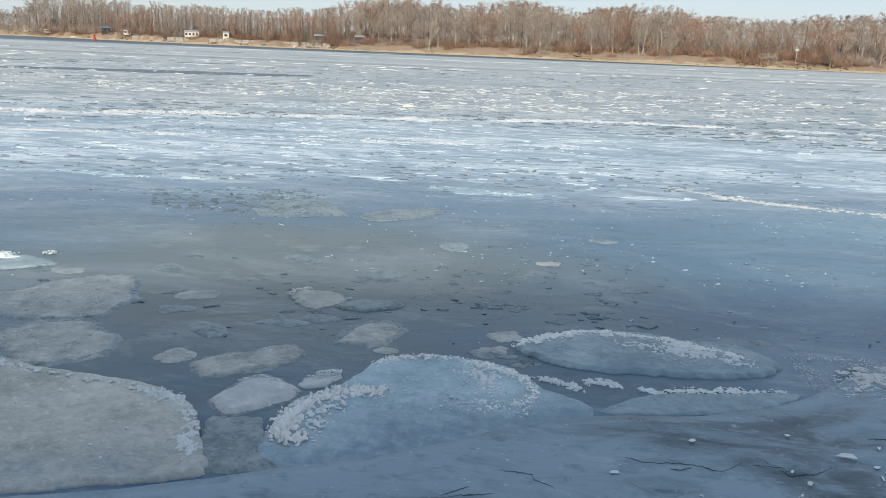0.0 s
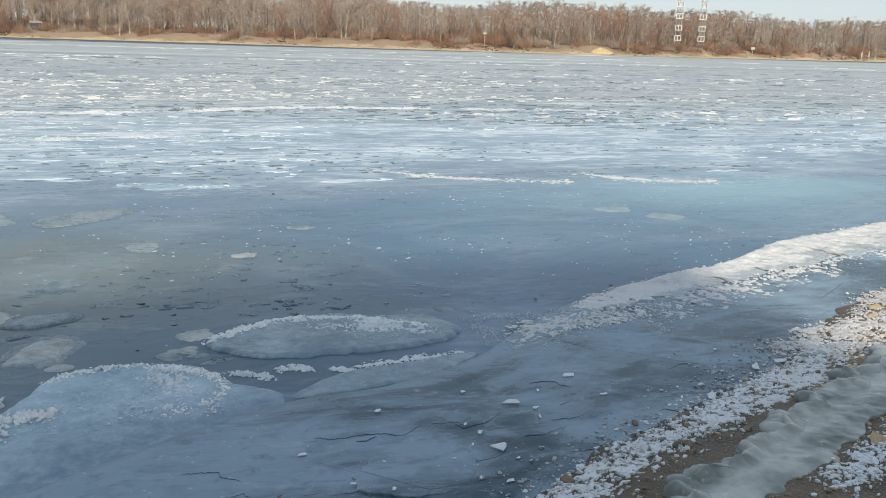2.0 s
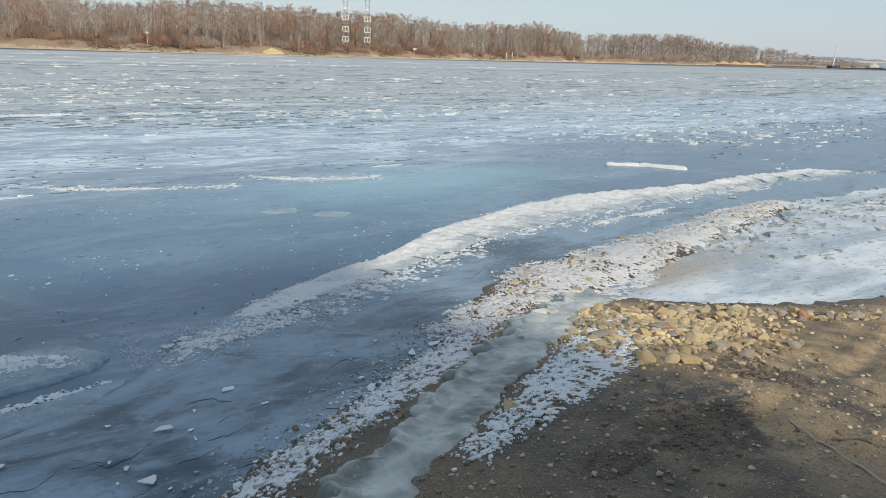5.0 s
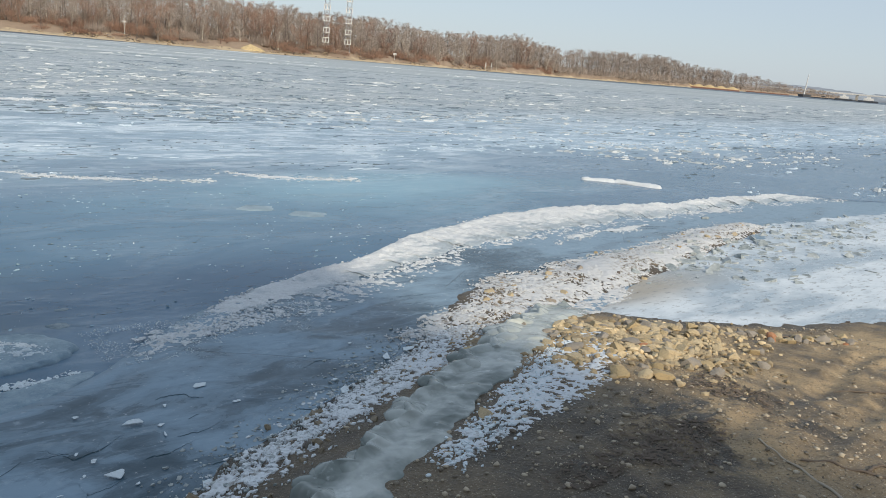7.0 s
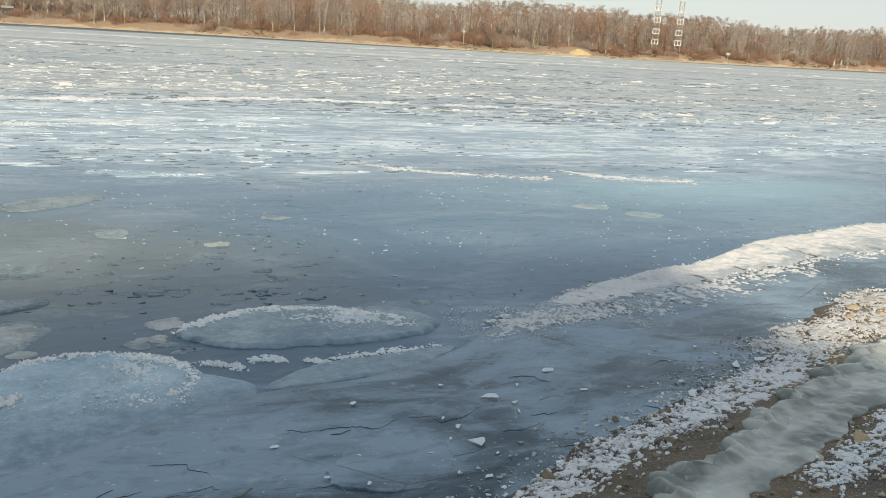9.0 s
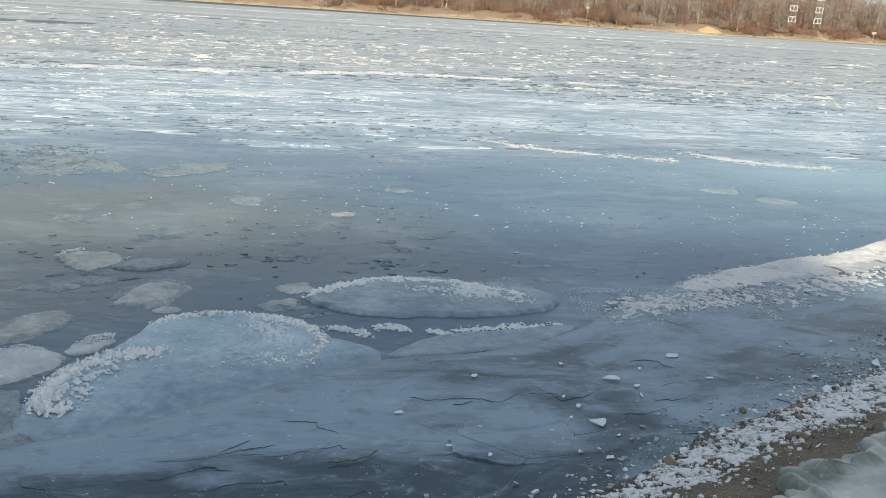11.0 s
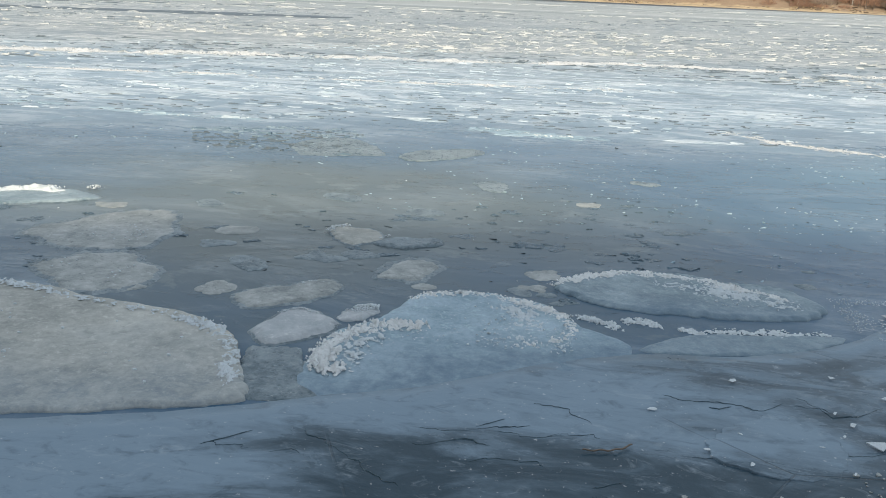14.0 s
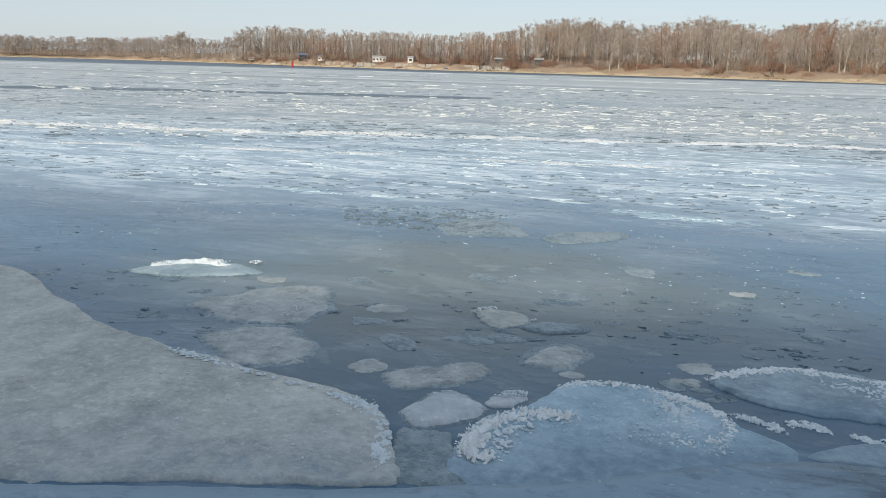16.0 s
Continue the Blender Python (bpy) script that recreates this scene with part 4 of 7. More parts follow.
# white pancakes and thin skins between the floes
rng = np.random.default_rng(5)
for k, (x, y, r) in enumerate([(-0.45, 4.36, 0.05), (0.12, 4.42, 0.06), (0.28, 4.4, 0.045), (0.2, 4.5, 0.07), (0.42, 4.32, 0.035), (0.34, 4.28, 0.04), (-1.6, 4.05, 0.09), (-1.2, 4.75, 0.11), (-0.95, 4.85, 0.09), (-2.1, 3.98, 0.08), (1.9, 4.95, 0.045), (2.0, 5.25, 0.03), (0.25, 4.75, 0.10), (-1.95, 4.85, 0.08), (-2.4, 5.8, 0.10), (-3.1, 5.55, 0.09), (-1.4, 6.3, 0.12), (-0.7, 6.0, 0.10), (0.6, 6.6, 0.10), (1.2, 7.6, 0.12)]):
    a = np.arange(7) / 7 * 2 * math.pi
    rr = r * rng.uniform(0.7, 1.25, 7)
    floe("little skin of pale slush ice", np.stack([x + rr * np.cos(a) * 1.3, y + rr * np.sin(a)], 1).tolist(), FLOE_THIN if k % 3 else FLOE_SOAKED, top=0.005, rough=0.002, seed=100 + k, segs=60, rings=6, ragged=0.3 * r)


# ---- specks, plates and rubble on the river ----
def scatter(name, label, count, seed, xs, ys, sizes, material, thick=0.25, tilt=0.15, keep=0.0, scale=0.6, power=1.0, z=0.0, stretch=1.6):
    rng = np.random.default_rng(seed)
    y = ys[0] + (ys[1] - ys[0]) * rng.uniform(0, 1, count) ** power
    x = rng.uniform(0, 1, count) * (xs[1] - xs[0]) + xs[0]
    x = x * (y / ys[1] if xs[1] - xs[0] > 60 else 1)
    m = rough_noise(x * scale * 0.35, y * scale, seed, 3) > keep
    x, y = x[m], y[m]
    s = rng.uniform(*sizes, len(x)) * rng.uniform(0.35, 1, len(x))
    v, f = plates(np.stack([x, y, np.full(len(x), z)], 1), s, seed, thick, tilt, stretch=stretch)
    return tagged(made(name, v, f, material, smooth=False), label, "broken ice", kind="stuff")


def rafts(name, label, count, seed, reach, sizes, heights, material, keep=0.0, streak=(0.12, 0.5), stretch=(1.5, 4.0), tilt=0.03, sides=9, bearings=(-50, 74), small=2.0, near=9.7):
    """Broken ice plates with ragged outlines and real edges, crowded in streaks, over a sector of the river."""
    rng = np.random.default_rng(seed)
    d = reach[0] * (reach[1] / reach[0]) ** rng.uniform(0, 1, count)
    b = np.radians(rng.uniform(*bearings, count))
    x, y = d * np.sin(b), d * np.cos(b)
    field = rough_noise(x * streak[0], (y - 0.12 * x) * streak[1], seed + 1, 4) + rng.normal(0, 0.06, count)
    m = (field > keep) & (y > np.where((x > 14) & (near > 8), 6.2, near)) & ~((x > 3) & (x < 13.5) & (y < 10.4) & (field < keep + 0.3))
    x, y, d = x[m], y[m], d[m]
    n, k = len(x), sides
    size = (sizes[0] + (sizes[1] - sizes[0]) * rng.uniform(0, 1, n) ** small) * (0.6 + 0.4 * d / reach[1])
    h = (heights[0] + (heights[1] - heights[0]) * rng.uniform(0, 1, n) ** 2)
    h = np.minimum(h, 0.28 * size + 0.003)
    a = (np.arange(k) + rng.uniform(-0.38, 0.38, (n, k))) / k * 2 * math.pi
    r = size[:, None] * np.clip(1 + rng.normal(0, 0.3, (n, k)), 0.4, 1.6)
    px, py = r * np.cos(a) * rng.uniform(*stretch, n)[:, None], r * np.sin(a)
    w = rng.normal(0.1, 0.14, n)[:, None]
    px, py = px * np.cos(w) - py * np.sin(w), px * np.sin(w) + py * np.cos(w)
    slope = rng.normal(0, tilt, (2, n, 1))
    lean = px * slope[0] + py * slope[1]
    top = h[:, None] * np.clip(0.8 + rng.normal(0, 0.65, (n, k)), 0.05, 2.4) + np.maximum(lean, -0.8 * h[:, None])
    ring = lambda s, z: np.stack([x[:, None] + px * s, y[:, None] + py * s, z], 2)
    mid = np.stack([x, y, h], 1)[:, None, :]
    v = np.concatenate([ring(0.74, top), ring(1.0, np.full((n, k), -0.012)), mid], 1).reshape(-1, 3)
    i = np.arange(k)
    j = (i + 1) % k
    one = np.concatenate([np.stack([i, j, i * 0 + 2 * k], 1), np.stack([i, i + k, j + k], 1), np.stack([i, j + k, j], 1)])
    f = (one[None] + (np.arange(n) * (2 * k + 1))[:, None, None]).reshape(-1, 3)
    return tagged(made(name, v, f, material, smooth=False), label, "broken ice", kind="stuff")


# clear ice between the floes: dashes, crumbs and thin skins frozen in
# dark slivers carry the shadow of thin plate edges as well as cracks
scatter("dark_specks", "tiny dark slivers on the clear ice, for cracks and shadowed plate edges", 1200, 201, (-6, 8), (4.4, 9.8), (0.003, 0.014), NICK, 0.16, 0.12, 0.02, 1.2, stretch=4.5)
scatter("ice_specks", "tiny plates of ice frozen into the surface", 1300, 213, (-6, 7), (4.4, 9.6), (0.004, 0.016), FLOE_BLUE, 0.3, 0.2, 0.02, 1.2, stretch=3.0)
scatter("frost_specks", "tiny white crumbs of frost on the ice", 220, 202, (-5, 8), (4.6, 9.6), (0.003, 0.009), FROST, 0.4, 0.2, -0.05, 1.0)
rafts("slush_skins", "thin ragged skins of grey slush between the floes", 300, 211, (4.2, 7.0), (0.015, 0.09), (0.002, 0.005), SKIN, 0.0, (1.0, 2.0), (1.0, 2.2), 0.0, 16, (-46, 14), near=4.1)
rafts("broken_plates", "patch of broken dark ice plates", 420, 203, (8.2, 9.9), (0.015, 0.07), (0.003, 0.012), DARK_RAFT, -0.02, (1.0, 2.0), (1.0, 2.6), 0.05, 9, (-24, -12), near=8)
# all gap pieces: raised dark slivers for open water and shadowed crevices
rafts("broken_gaps", "dark gaps in the patch of broken plates", 260, 215, (8.1, 9.8), (0.008, 0.03), (0.004, 0.010), GAP, -0.1, (1.0, 2.0), (2.0, 5.0), 0.05, 7, (-24, -12), near=8)
# frosted sheets with broken edges, then rubble, then far slush
rafts("frosted_sheets", "thin broken sheets of frosted ice", 420, 221, (9.2, 14), (0.03, 0.16), (0.003, 0.010), RAFT, 0.06, (0.3, 1.0), (1.3, 3.4), 0.008, 14, small=2.5)
rafts("sheet_gaps", "dark gaps along the edges of frosted sheets", 620, 222, (9.2, 15), (0.006, 0.026), (0.003, 0.009), GAP, 0.04, (0.3, 1.0), (2.5, 8.0), 0.01, 8)
rafts("rafted_plates", "rafted plates of frosted ice", 4400, 204, (10.5, 25), (0.010, 0.12), (0.004, 0.018), RAFT, 0.10, (0.15, 0.7), (1.0, 2.6), 0.03, small=2.6)
rafts("raft_gaps", "dark gaps between rafted ice plates", 3000, 208, (10.5, 26), (0.007, 0.035), (0.004, 0.014), GAP, 0.06, (0.15, 0.7), (2.5, 7.0), 0.02, 7)
rafts("ice_rubble", "rough white ice rubble on the river", 12500, 205, (19, 62), (0.012, 0.17), (0.008, 0.045), RUBBLE, 0.08, (0.06, 0.32), (1.0, 2.6), 0.06, 8, small=3.0)
rafts("rubble_gaps", "dark open gaps between ice plates on the river", 5200, 210, (19, 64), (0.012, 0.08), (0.006, 0.030), GAP, -0.02, (0.06, 0.32), (3.0, 8.0), 0.03, 7)
rafts("far_ice_rubble", "rough white ice rubble far out on the river", 3600, 206, (48, 135), (0.03, 0.32), (0.015, 0.07), RUBBLE, 0.10, (0.02, 0.12), (2.0, 5.0), 0.03, 8, small=2.5)
rafts("far_gaps", "dark leads far out on the river", 1200, 214, (50, 150), (0.06, 0.35), (0.01, 0.03), GAP, 0.10, (0.02, 0.12), (4.0, 12.0), 0.0, 7)
rafts("far_snow_lines", "thin snowy lines of ice before the far bank", 420, 216, (120, 225), (0.3, 1.3), (0.03, 0.08), RUBBLE, 0.12, (0.01, 0.06), (4.0, 12.0), 0.0)
# a long lead of dark new ice across the river
line = curve_points([(-40, 33.5), (-35, 36.5), (-29, 39.0), (-22, 41.2), (-16, 42.8), (-11, 44.6)], 160)
lead_half = 2.2 * np.sqrt(np.clip(1 - np.linspace(-1, 1, 160) ** 4, 0, 1)) * (0.8 + 0.8 * rough_noise(line[:, 0] * 0.4, line[:, 1] * 0.4, 217, 4))
lead_rows = [np.stack([line[:, 0] + u * lead_half * -0.25, line[:, 1] + u * (lead_half + rough_noise(line[:, 0] * 1.5 + u, line[:, 1], 218, 4) * 0.8), np.full(160, 0.006)], 1) for u in (1, 0.5, 0, -0.5, -1)]
tagged(made("open_lead", np.concatenate(lead_rows), grid_faces(5, 160)[:, ::-1], GAP), "long dark lead of open water in the ice", "water", kind="structure")


def pressure_ridge(label, knots, count, seed, width, size, pile=0.5):
    """A line of piled white ice and snow on the frozen river."""
    holder = thing("pressure_ridge", (*knots[0], 0), label, "ice ridge", group="ice ridges on the river")
    frost_rim(holder, knots, count if width > 0.1 else count // 3, seed, width, size, 0.0, pile, name="piled_snow", material=SNOW if width > 0.1 else FROST, taper=False, strip=width > 0.1)
    rng = np.random.default_rng(seed)
    line = curve_points(knots, 300)
    fine = width < 0.1
    n = count if fine else count // 3
    p = line[rng.integers(0, 300, n)] + rng.normal(0, 1, (n, 2)) * (width * 3.0 if fine else width, width * 1.2)
    at = np.array([*knots[0], 0.0])
    r = (0.015 + 0.09 * rng.uniform(0, 1, n) ** 2) if fine else rng.uniform(size[1] * 0.6, size[1] * 1.8, n)
    v, f = plates(np.stack([p[:, 0], p[:, 1], np.zeros(n)], 1) - at, r, seed, 0.03 if fine else 0.2, 0.03 if fine else 0.16, stretch=3.0 if fine else 1.6)
    tagged(made("broken_ice", v, f, FLOE_BLUE if fine else PLATE, holder, "tilted plates of white ice", smooth=False), kind="stuff")
    return holder


pressure_ridge("long low ridge of snowy piled ice", [(-30, 13.5), (-18, 16.2), (-11.5, 17.6), (-8, 18.7), (-5.2, 19.5), (-1.3, 20.5), (3.2, 21.9), (7.6, 21.8), (12, 21.5)], 900, 301, 0.24, (0.015, 0.05), 0.52)
pressure_ridge("raised broken edge of frosted ice", [(2.6, 11.2), (3.2, 10.5), (3.8, 10.2), (4.5, 10.0), (5.0, 9.8)], 300, 302, 0.105, (0.006, 0.022), 0.22)
pressure_ridge("raised broken edge of frosted ice", [(5.6, 10.5), (5.97, 9.98), (6.6, 9.75), (7.2, 9.64)], 260, 303, 0.105, (0.006, 0.022), 0.22)
pressure_ridge("raised broken edge of frosted ice", [(-7, 10.2), (-5.2, 9.9), (-4.6, 9.8), (-3.6, 9.9)], 120, 304, 0.03, (0.01, 0.03), 0.3)
pressure_ridge("snowy broken edge of ice", [(-0.6, 10.2), (0.2, 9.95), (0.55, 10.0)], 140, 305, 0.06, (0.01, 0.04), 0.4)
pressure_ridge("low ridge of snowy ice", [(-14, 13), (-8, 14.3), (-3, 14.9), (1.5, 15.6)], 420, 306, 0.12, (0.010, 0.035), 0.36)
pressure_ridge("low ridge of snowy ice", [(7, 19), (12, 16.8), (18, 14.2), (26, 11.5)], 300, 307, 0.1, (0.015, 0.05), 0.22)

# a tilted slab that catches the sun beyond the spit
bar = thing("ice_slab", (11.9, 8.45, 0), "long upturned slab of yellowish sunlit ice", "ice slab")
for a, b, w, h in (((11.5, 9.02), (11.98, 8.62), 0.10, 0.06), ((11.95, 8.66), (12.32, 7.9), 0.10, 0.07)):
    v, f = [], []
    line = curve_points([a, ((a[0] + b[0]) / 2 + 0.02, (a[1] + b[1]) / 2), b], 40)
    n = np.array([b[1] - a[1], a[0] - b[0]]) / math.hypot(b[0] - a[0], b[1] - a[1])
    taper = np.sqrt(np.clip(1 - np.linspace(-1, 1, 40) ** 6, 0.02, 1))
    ring = []
    for k in range(10):
        q = k / 9 * math.pi
        wob = 1 + rough_noise(line[:, 0] * 9 + k, line[:, 1] * 9, 7, 3) * 0.4
        off = n * (math.cos(q) * w)
        ring.append(np.stack([line[:, 0] + off[0] * taper * wob, line[:, 1] + off[1] * taper * wob, math.sin(q) * h * taper * wob - 0.01], 1))
    made("slab", np.concatenate(ring) - (11.9, 8.45, 0), grid_faces(10, 40), SNOW, bar)


# ---- snow along the bank ----
def snow_bank(name, label, outer, inner, height, seed, count=1100, across=40, clods=3600):
    """A drift of old snow: steep broken outer face, thin ragged inner edge."""
    a, b = curve_points(outer, count), curve_points(inner, count)
    a = a + (rough_noise(a[:, 0] * 5, a[:, 1] * 5, seed, 4) * 0.05)[:, None]
    b = b + (rough_noise(b[:, 0] * 3, b[:, 1] * 3, seed + 1, 5) * 0.26)[:, None]
    rows = []
    ends = np.minimum(1, np.minimum(np.arange(count) / (count * 0.36), np.arange(count)[::-1] / (count * 0.12))) ** 1.1
    for k in range(across):
        f = k / (across - 1)
        p = a * (1 - f) + b * f
        shape = min(1, f / 0.14) ** 0.6 * (1 - f) ** 0.8
        z = height * ends * shape * (0.85 + 0.5 * rough_noise(p[:, 0] * 2.2, p[:, 1] * 2.2, seed + 2, 4)) + rough_noise(p[:, 0] * 16, p[:, 1] * 16, seed + 4, 5) * 0.024 * min(1, f * 8) * (1 - f * 0.4) * (0.35 + 0.65 * ends)
        rows.append(np.stack([p[:, 0], p[:, 1], z + (0.014 - 0.020 * (1 - ends) if 0 < k < across - 1 else -0.015)], 1))
    holder = thing(name, (*[float(q) for q in a[0]], 0), label, "snow bank")
    at = np.array([*a[0], 0])
    drift = made("drift", np.concatenate(rows) - at, grid_faces(across, count), DRIFT, holder)
    thin = np.repeat(np.clip((np.arange(across) / (across - 1) - 0.42) / 0.6, 0, 1), count) + np.tile(0.12 * (1 - ends), across)
    drift.data.attributes.new("thin", "FLOAT", "POINT").data.foreach_set("value", np.clip(thin, 0, 1).astype(np.float32))
    rng = np.random.default_rng(seed)
    i = rng.integers(0, count, clods)
    f = np.where(rng.uniform(0, 1, clods) < 0.35, rng.uniform(0, 0.2, clods), rng.uniform(0.5, 1.25, clods))
    p = a[i] * (1 - f)[:, None] + b[i] * f[:, None]
    z = np.where(f < 0.2, height * 0.75 * ends[i] * rng.uniform(0.4, 1, clods), 0.02)
    v, q = lumps(np.stack([p[:, 0], p[:, 1], z], 1) - at, 0.003 + 0.014 * rng.uniform(0, 1, clods) ** 2.5, seed + 9, 0.6, spread=0.45)
    tagged(made("crumbled_snow", v, q, SNOW, holder, "crumbled snow clods"), kind="stuff")
    return holder


snow_bank("snow_bank", "long white bank of old snow on the ice edge", [(2.62, 4.55), (2.75, 4.78), (3.05, 5.02), (3.75, 5.33), (4.57, 5.6), (5.5, 6.12), (6.35, 6.45), (7.4, 6.78), (8.7, 6.85), (9.8, 6.73), (11.0, 6.63), (12.3, 6.8), (14.4, 6.66), (15.2, 6.2)], [(2.72, 4.5), (2.98, 4.52), (3.35, 4.66), (4.05, 4.95), (4.9, 5.3), (5.9, 5.65), (6.8, 5.82), (7.7, 5.95), (8.8, 6.1), (9.8, 6.2), (11.0, 6.25), (12.4, 6.35), (14.3, 6.2), (15.2, 6.0)], 0.085, 401)
drift_edge = thing("snow_drift_edge", (4.0, 4.8, 0.016), "thin broken snow at the foot of the snow bank", "snow")
frosting(drift_edge, [(2.55, 4.38), (2.95, 4.50), (3.35, 4.64), (4.05, 4.92), (4.9, 5.26), (5.9, 5.62), (6.8, 5.78)], 0.30, 0.016, 405, 0.016, 0.010, 0.62, material=DRIFT, scale=12.0)
frosting(drift_edge, [(6.6, 5.76), (7.7, 5.9), (8.8, 6.05), (9.8, 6.15), (11.0, 6.2), (12.4, 6.3), (14.3, 6.15)], 0.30, 0.016, 406, 0.016, 0.02, 0.60, material=DRIFT, scale=9.0)
frosting(drift_edge, [(2.2, 4.28), (2.5, 4.45), (2.75, 4.58), (3.0, 4.62)], 0.20, 0.016, 407, 0.014, 0.007, 0.52, material=DRIFT, scale=18.0)
fade = thing("snow_crumbs", (2.4, 4.4, 0.016), "scattered snow crumbs on the shelf ice", "snow")
strewn(fade, (1.95, 4.1), (2.9, 4.75), 2600, 403, (0.002, 0.007), 0.017)
strewn(fade, (2.6, 4.2), (3.6, 4.8), 2600, 404, (0.002, 0.007), 0.017)
snow_bank("snow_streak", "thin streak of snow crumbs on the shelf ice", [(7.0, 5.62), (7.5, 5.68), (8.2, 5.76), (9.0, 5.84)], [(7.05, 5.52), (7.6, 5.58), (8.3, 5.66), (9.0, 5.76)], 0.02, 402, 120, 8, 260)


def snow_crust(name, label, knots_a, knots_b, seed, threshold, thick=0.02, cell=0.014, material=CRUST, scale=24.0, parent=None):
    """Thin lacy crust of snow over ground or ice: a sheet with real holes."""
    a, b = np.array(knots_a, float), np.array(knots_b, float)
    length = np.linalg.norm(np.diff(a, axis=0), axis=1).sum()
    width = np.linalg.norm(a - b, axis=1).mean()
    n, m = max(8, int(length / cell)), max(6, int(width / cell))
    pa, pb = curve_points(a, n), curve_points(b, n)
    f = np.linspace(0, 1, m)[:, None]
    X, Y = pa[:, 0] * (1 - f) + pb[:, 0] * f, pa[:, 1] * (1 - f) + pb[:, 1] * f
    rng = np.random.default_rng(seed)
    X, Y = X + rng.uniform(-0.3, 0.3, X.shape) * cell, Y + rng.uniform(-0.3, 0.3, Y.shape) * cell
    edge = np.minimum(1, np.minimum(f, 1 - f) * 4) * np.minimum(1, np.minimum(np.arange(n), np.arange(n)[::-1]) / (n * 0.08))
    mask = 0.30 - 1.5 * np.abs(rough_noise(X * scale * 0.55, Y * scale * 0.55, seed, 5)) + 0.3 * rough_noise(X * scale * 2, Y * scale * 2, seed + 7, 2) + 0.42 * rough_noise(X * 2.4, Y * 2.4, seed + 1, 3) + (edge - 1) * 0.5 - threshold
    low = np.maximum(ground_height(X, Y), 0.016)
    z = low + np.clip(mask * 9, 0, 1) ** 0.5 * thick * (0.75 + 0.25 * np.clip(mask * 2, 0, 1) + 0.5 * rough_noise(X * 40, Y * 40, seed + 3, 3)) - 0.004
    keep = mask > 0
    faces = []
    for r in range(m - 1):
        row = keep[r, :-1].astype(int) + keep[r, 1:] + keep[r + 1, :-1] + keep[r + 1, 1:]
        for c in np.nonzero(row >= 2)[0]:
            faces.append((r * n + c, (r + 1) * n + c, (r + 1) * n + c + 1, r * n + c + 1))
    used = np.unique(np.array(faces))
    back = np.full(n * m, -1)
    back[used] = np.arange(len(used))
    v = np.stack([X.ravel(), Y.ravel(), z.ravel()], 1)[used]
    ob = made(name, v, back[np.array(faces)], material)
    if (ob.data.polygons[0].normal.z if len(ob.data.polygons) else 1) < 0:
        ob.data.flip_normals()
    return tagged(ob, label, "snow crust", kind="stuff")


snow_crust("snow_crust", "lacy crust of dirty snow along the water line", [(0.2, 1.75), (1.2, 2.32), (1.77, 2.66), (2.29, 2.98), (2.63, 3.14), (3.04, 3.34), (3.5, 3.62), (3.95, 3.78)], [(0.5, 1.55), (1.45, 2.1), (2.04, 2.46), (2.34, 2.62), (2.65, 2.72), (2.95, 2.84), (3.6, 3.12), (4.0, 3.36)], 411, -0.04, 0.012, 0.008, CRUST_WHITE, scale=30.0)
snow_crust("snow_crust", "snow crust over frozen pebbles", [(3.4, 3.85), (3.9, 4.02), (4.45, 4.25), (5.0, 4.66), (5.5, 4.8), (6.3, 4.88)], [(4.0, 3.3), (4.3, 3.4), (4.75, 3.65), (5.2, 3.9), (5.7, 4.05), (6.4, 4.2)], 412, -0.14, 0.013, 0.010, scale=36.0)
snow_crust("snow_crust", "bright snow crust with stones along the spit", [(6.0, 4.86), (7.38, 5.05), (8.78, 5.3), (10.2, 5.5), (10.8, 5.45)], [(6.1, 3.95), (7.5, 4.2), (8.9, 4.6), (10.2, 4.9), (10.8, 5.1)], 413, -0.26, 0.013, 0.014, scale=34.0)
snow_crust("snow_crust", "snow crust patch on the sand beside the runnel", [(2.35, 2.05), (2.75, 2.27), (3.0, 2.42), (3.4, 2.6), (3.85, 2.82), (4.3, 3.1), (4.9, 3.45)], [(2.5, 1.92), (2.9, 2.0), (3.1, 1.98), (3.45, 2.06), (3.95, 2.28), (4.4, 2.52), (5.0, 2.95)], 414, -0.12, 0.010, 0.009, CRUST_WHITE, scale=38.0)

snow_crust("snow_crust", "snow crust over the low ground between runnel and spit", [(4.5, 4.0), (5.1, 4.2), (5.7, 4.25), (6.2, 4.3)], [(4.7, 3.4), (5.3, 3.5), (5.8, 3.6), (6.3, 3.75)], 417, -0.20, 0.013, 0.011, scale=36.0)

# flakes and grit of ice all through the crust
def flaky(label, knots, spread, count, seed, size, material, name="ice_flakes"):
    rng = np.random.default_rng(seed)
    line = curve_points(knots, 300)
    p = line[rng.integers(0, 300, count)] + rng.normal(0, 1, (count, 2)) * spread
    z = np.maximum(ground_height(p[:, 0], p[:, 1]), 0.016) + 0.006
    s = size[0] + (size[1] - size[0]) * rng.uniform(0, 1, count) ** 2.5
    v, f = plates(np.stack([p[:, 0], p[:, 1], z], 1), s, seed, 0.16, 0.22)
    return tagged(made(name, v, f, material, smooth=False), label, "broken ice", kind="stuff")


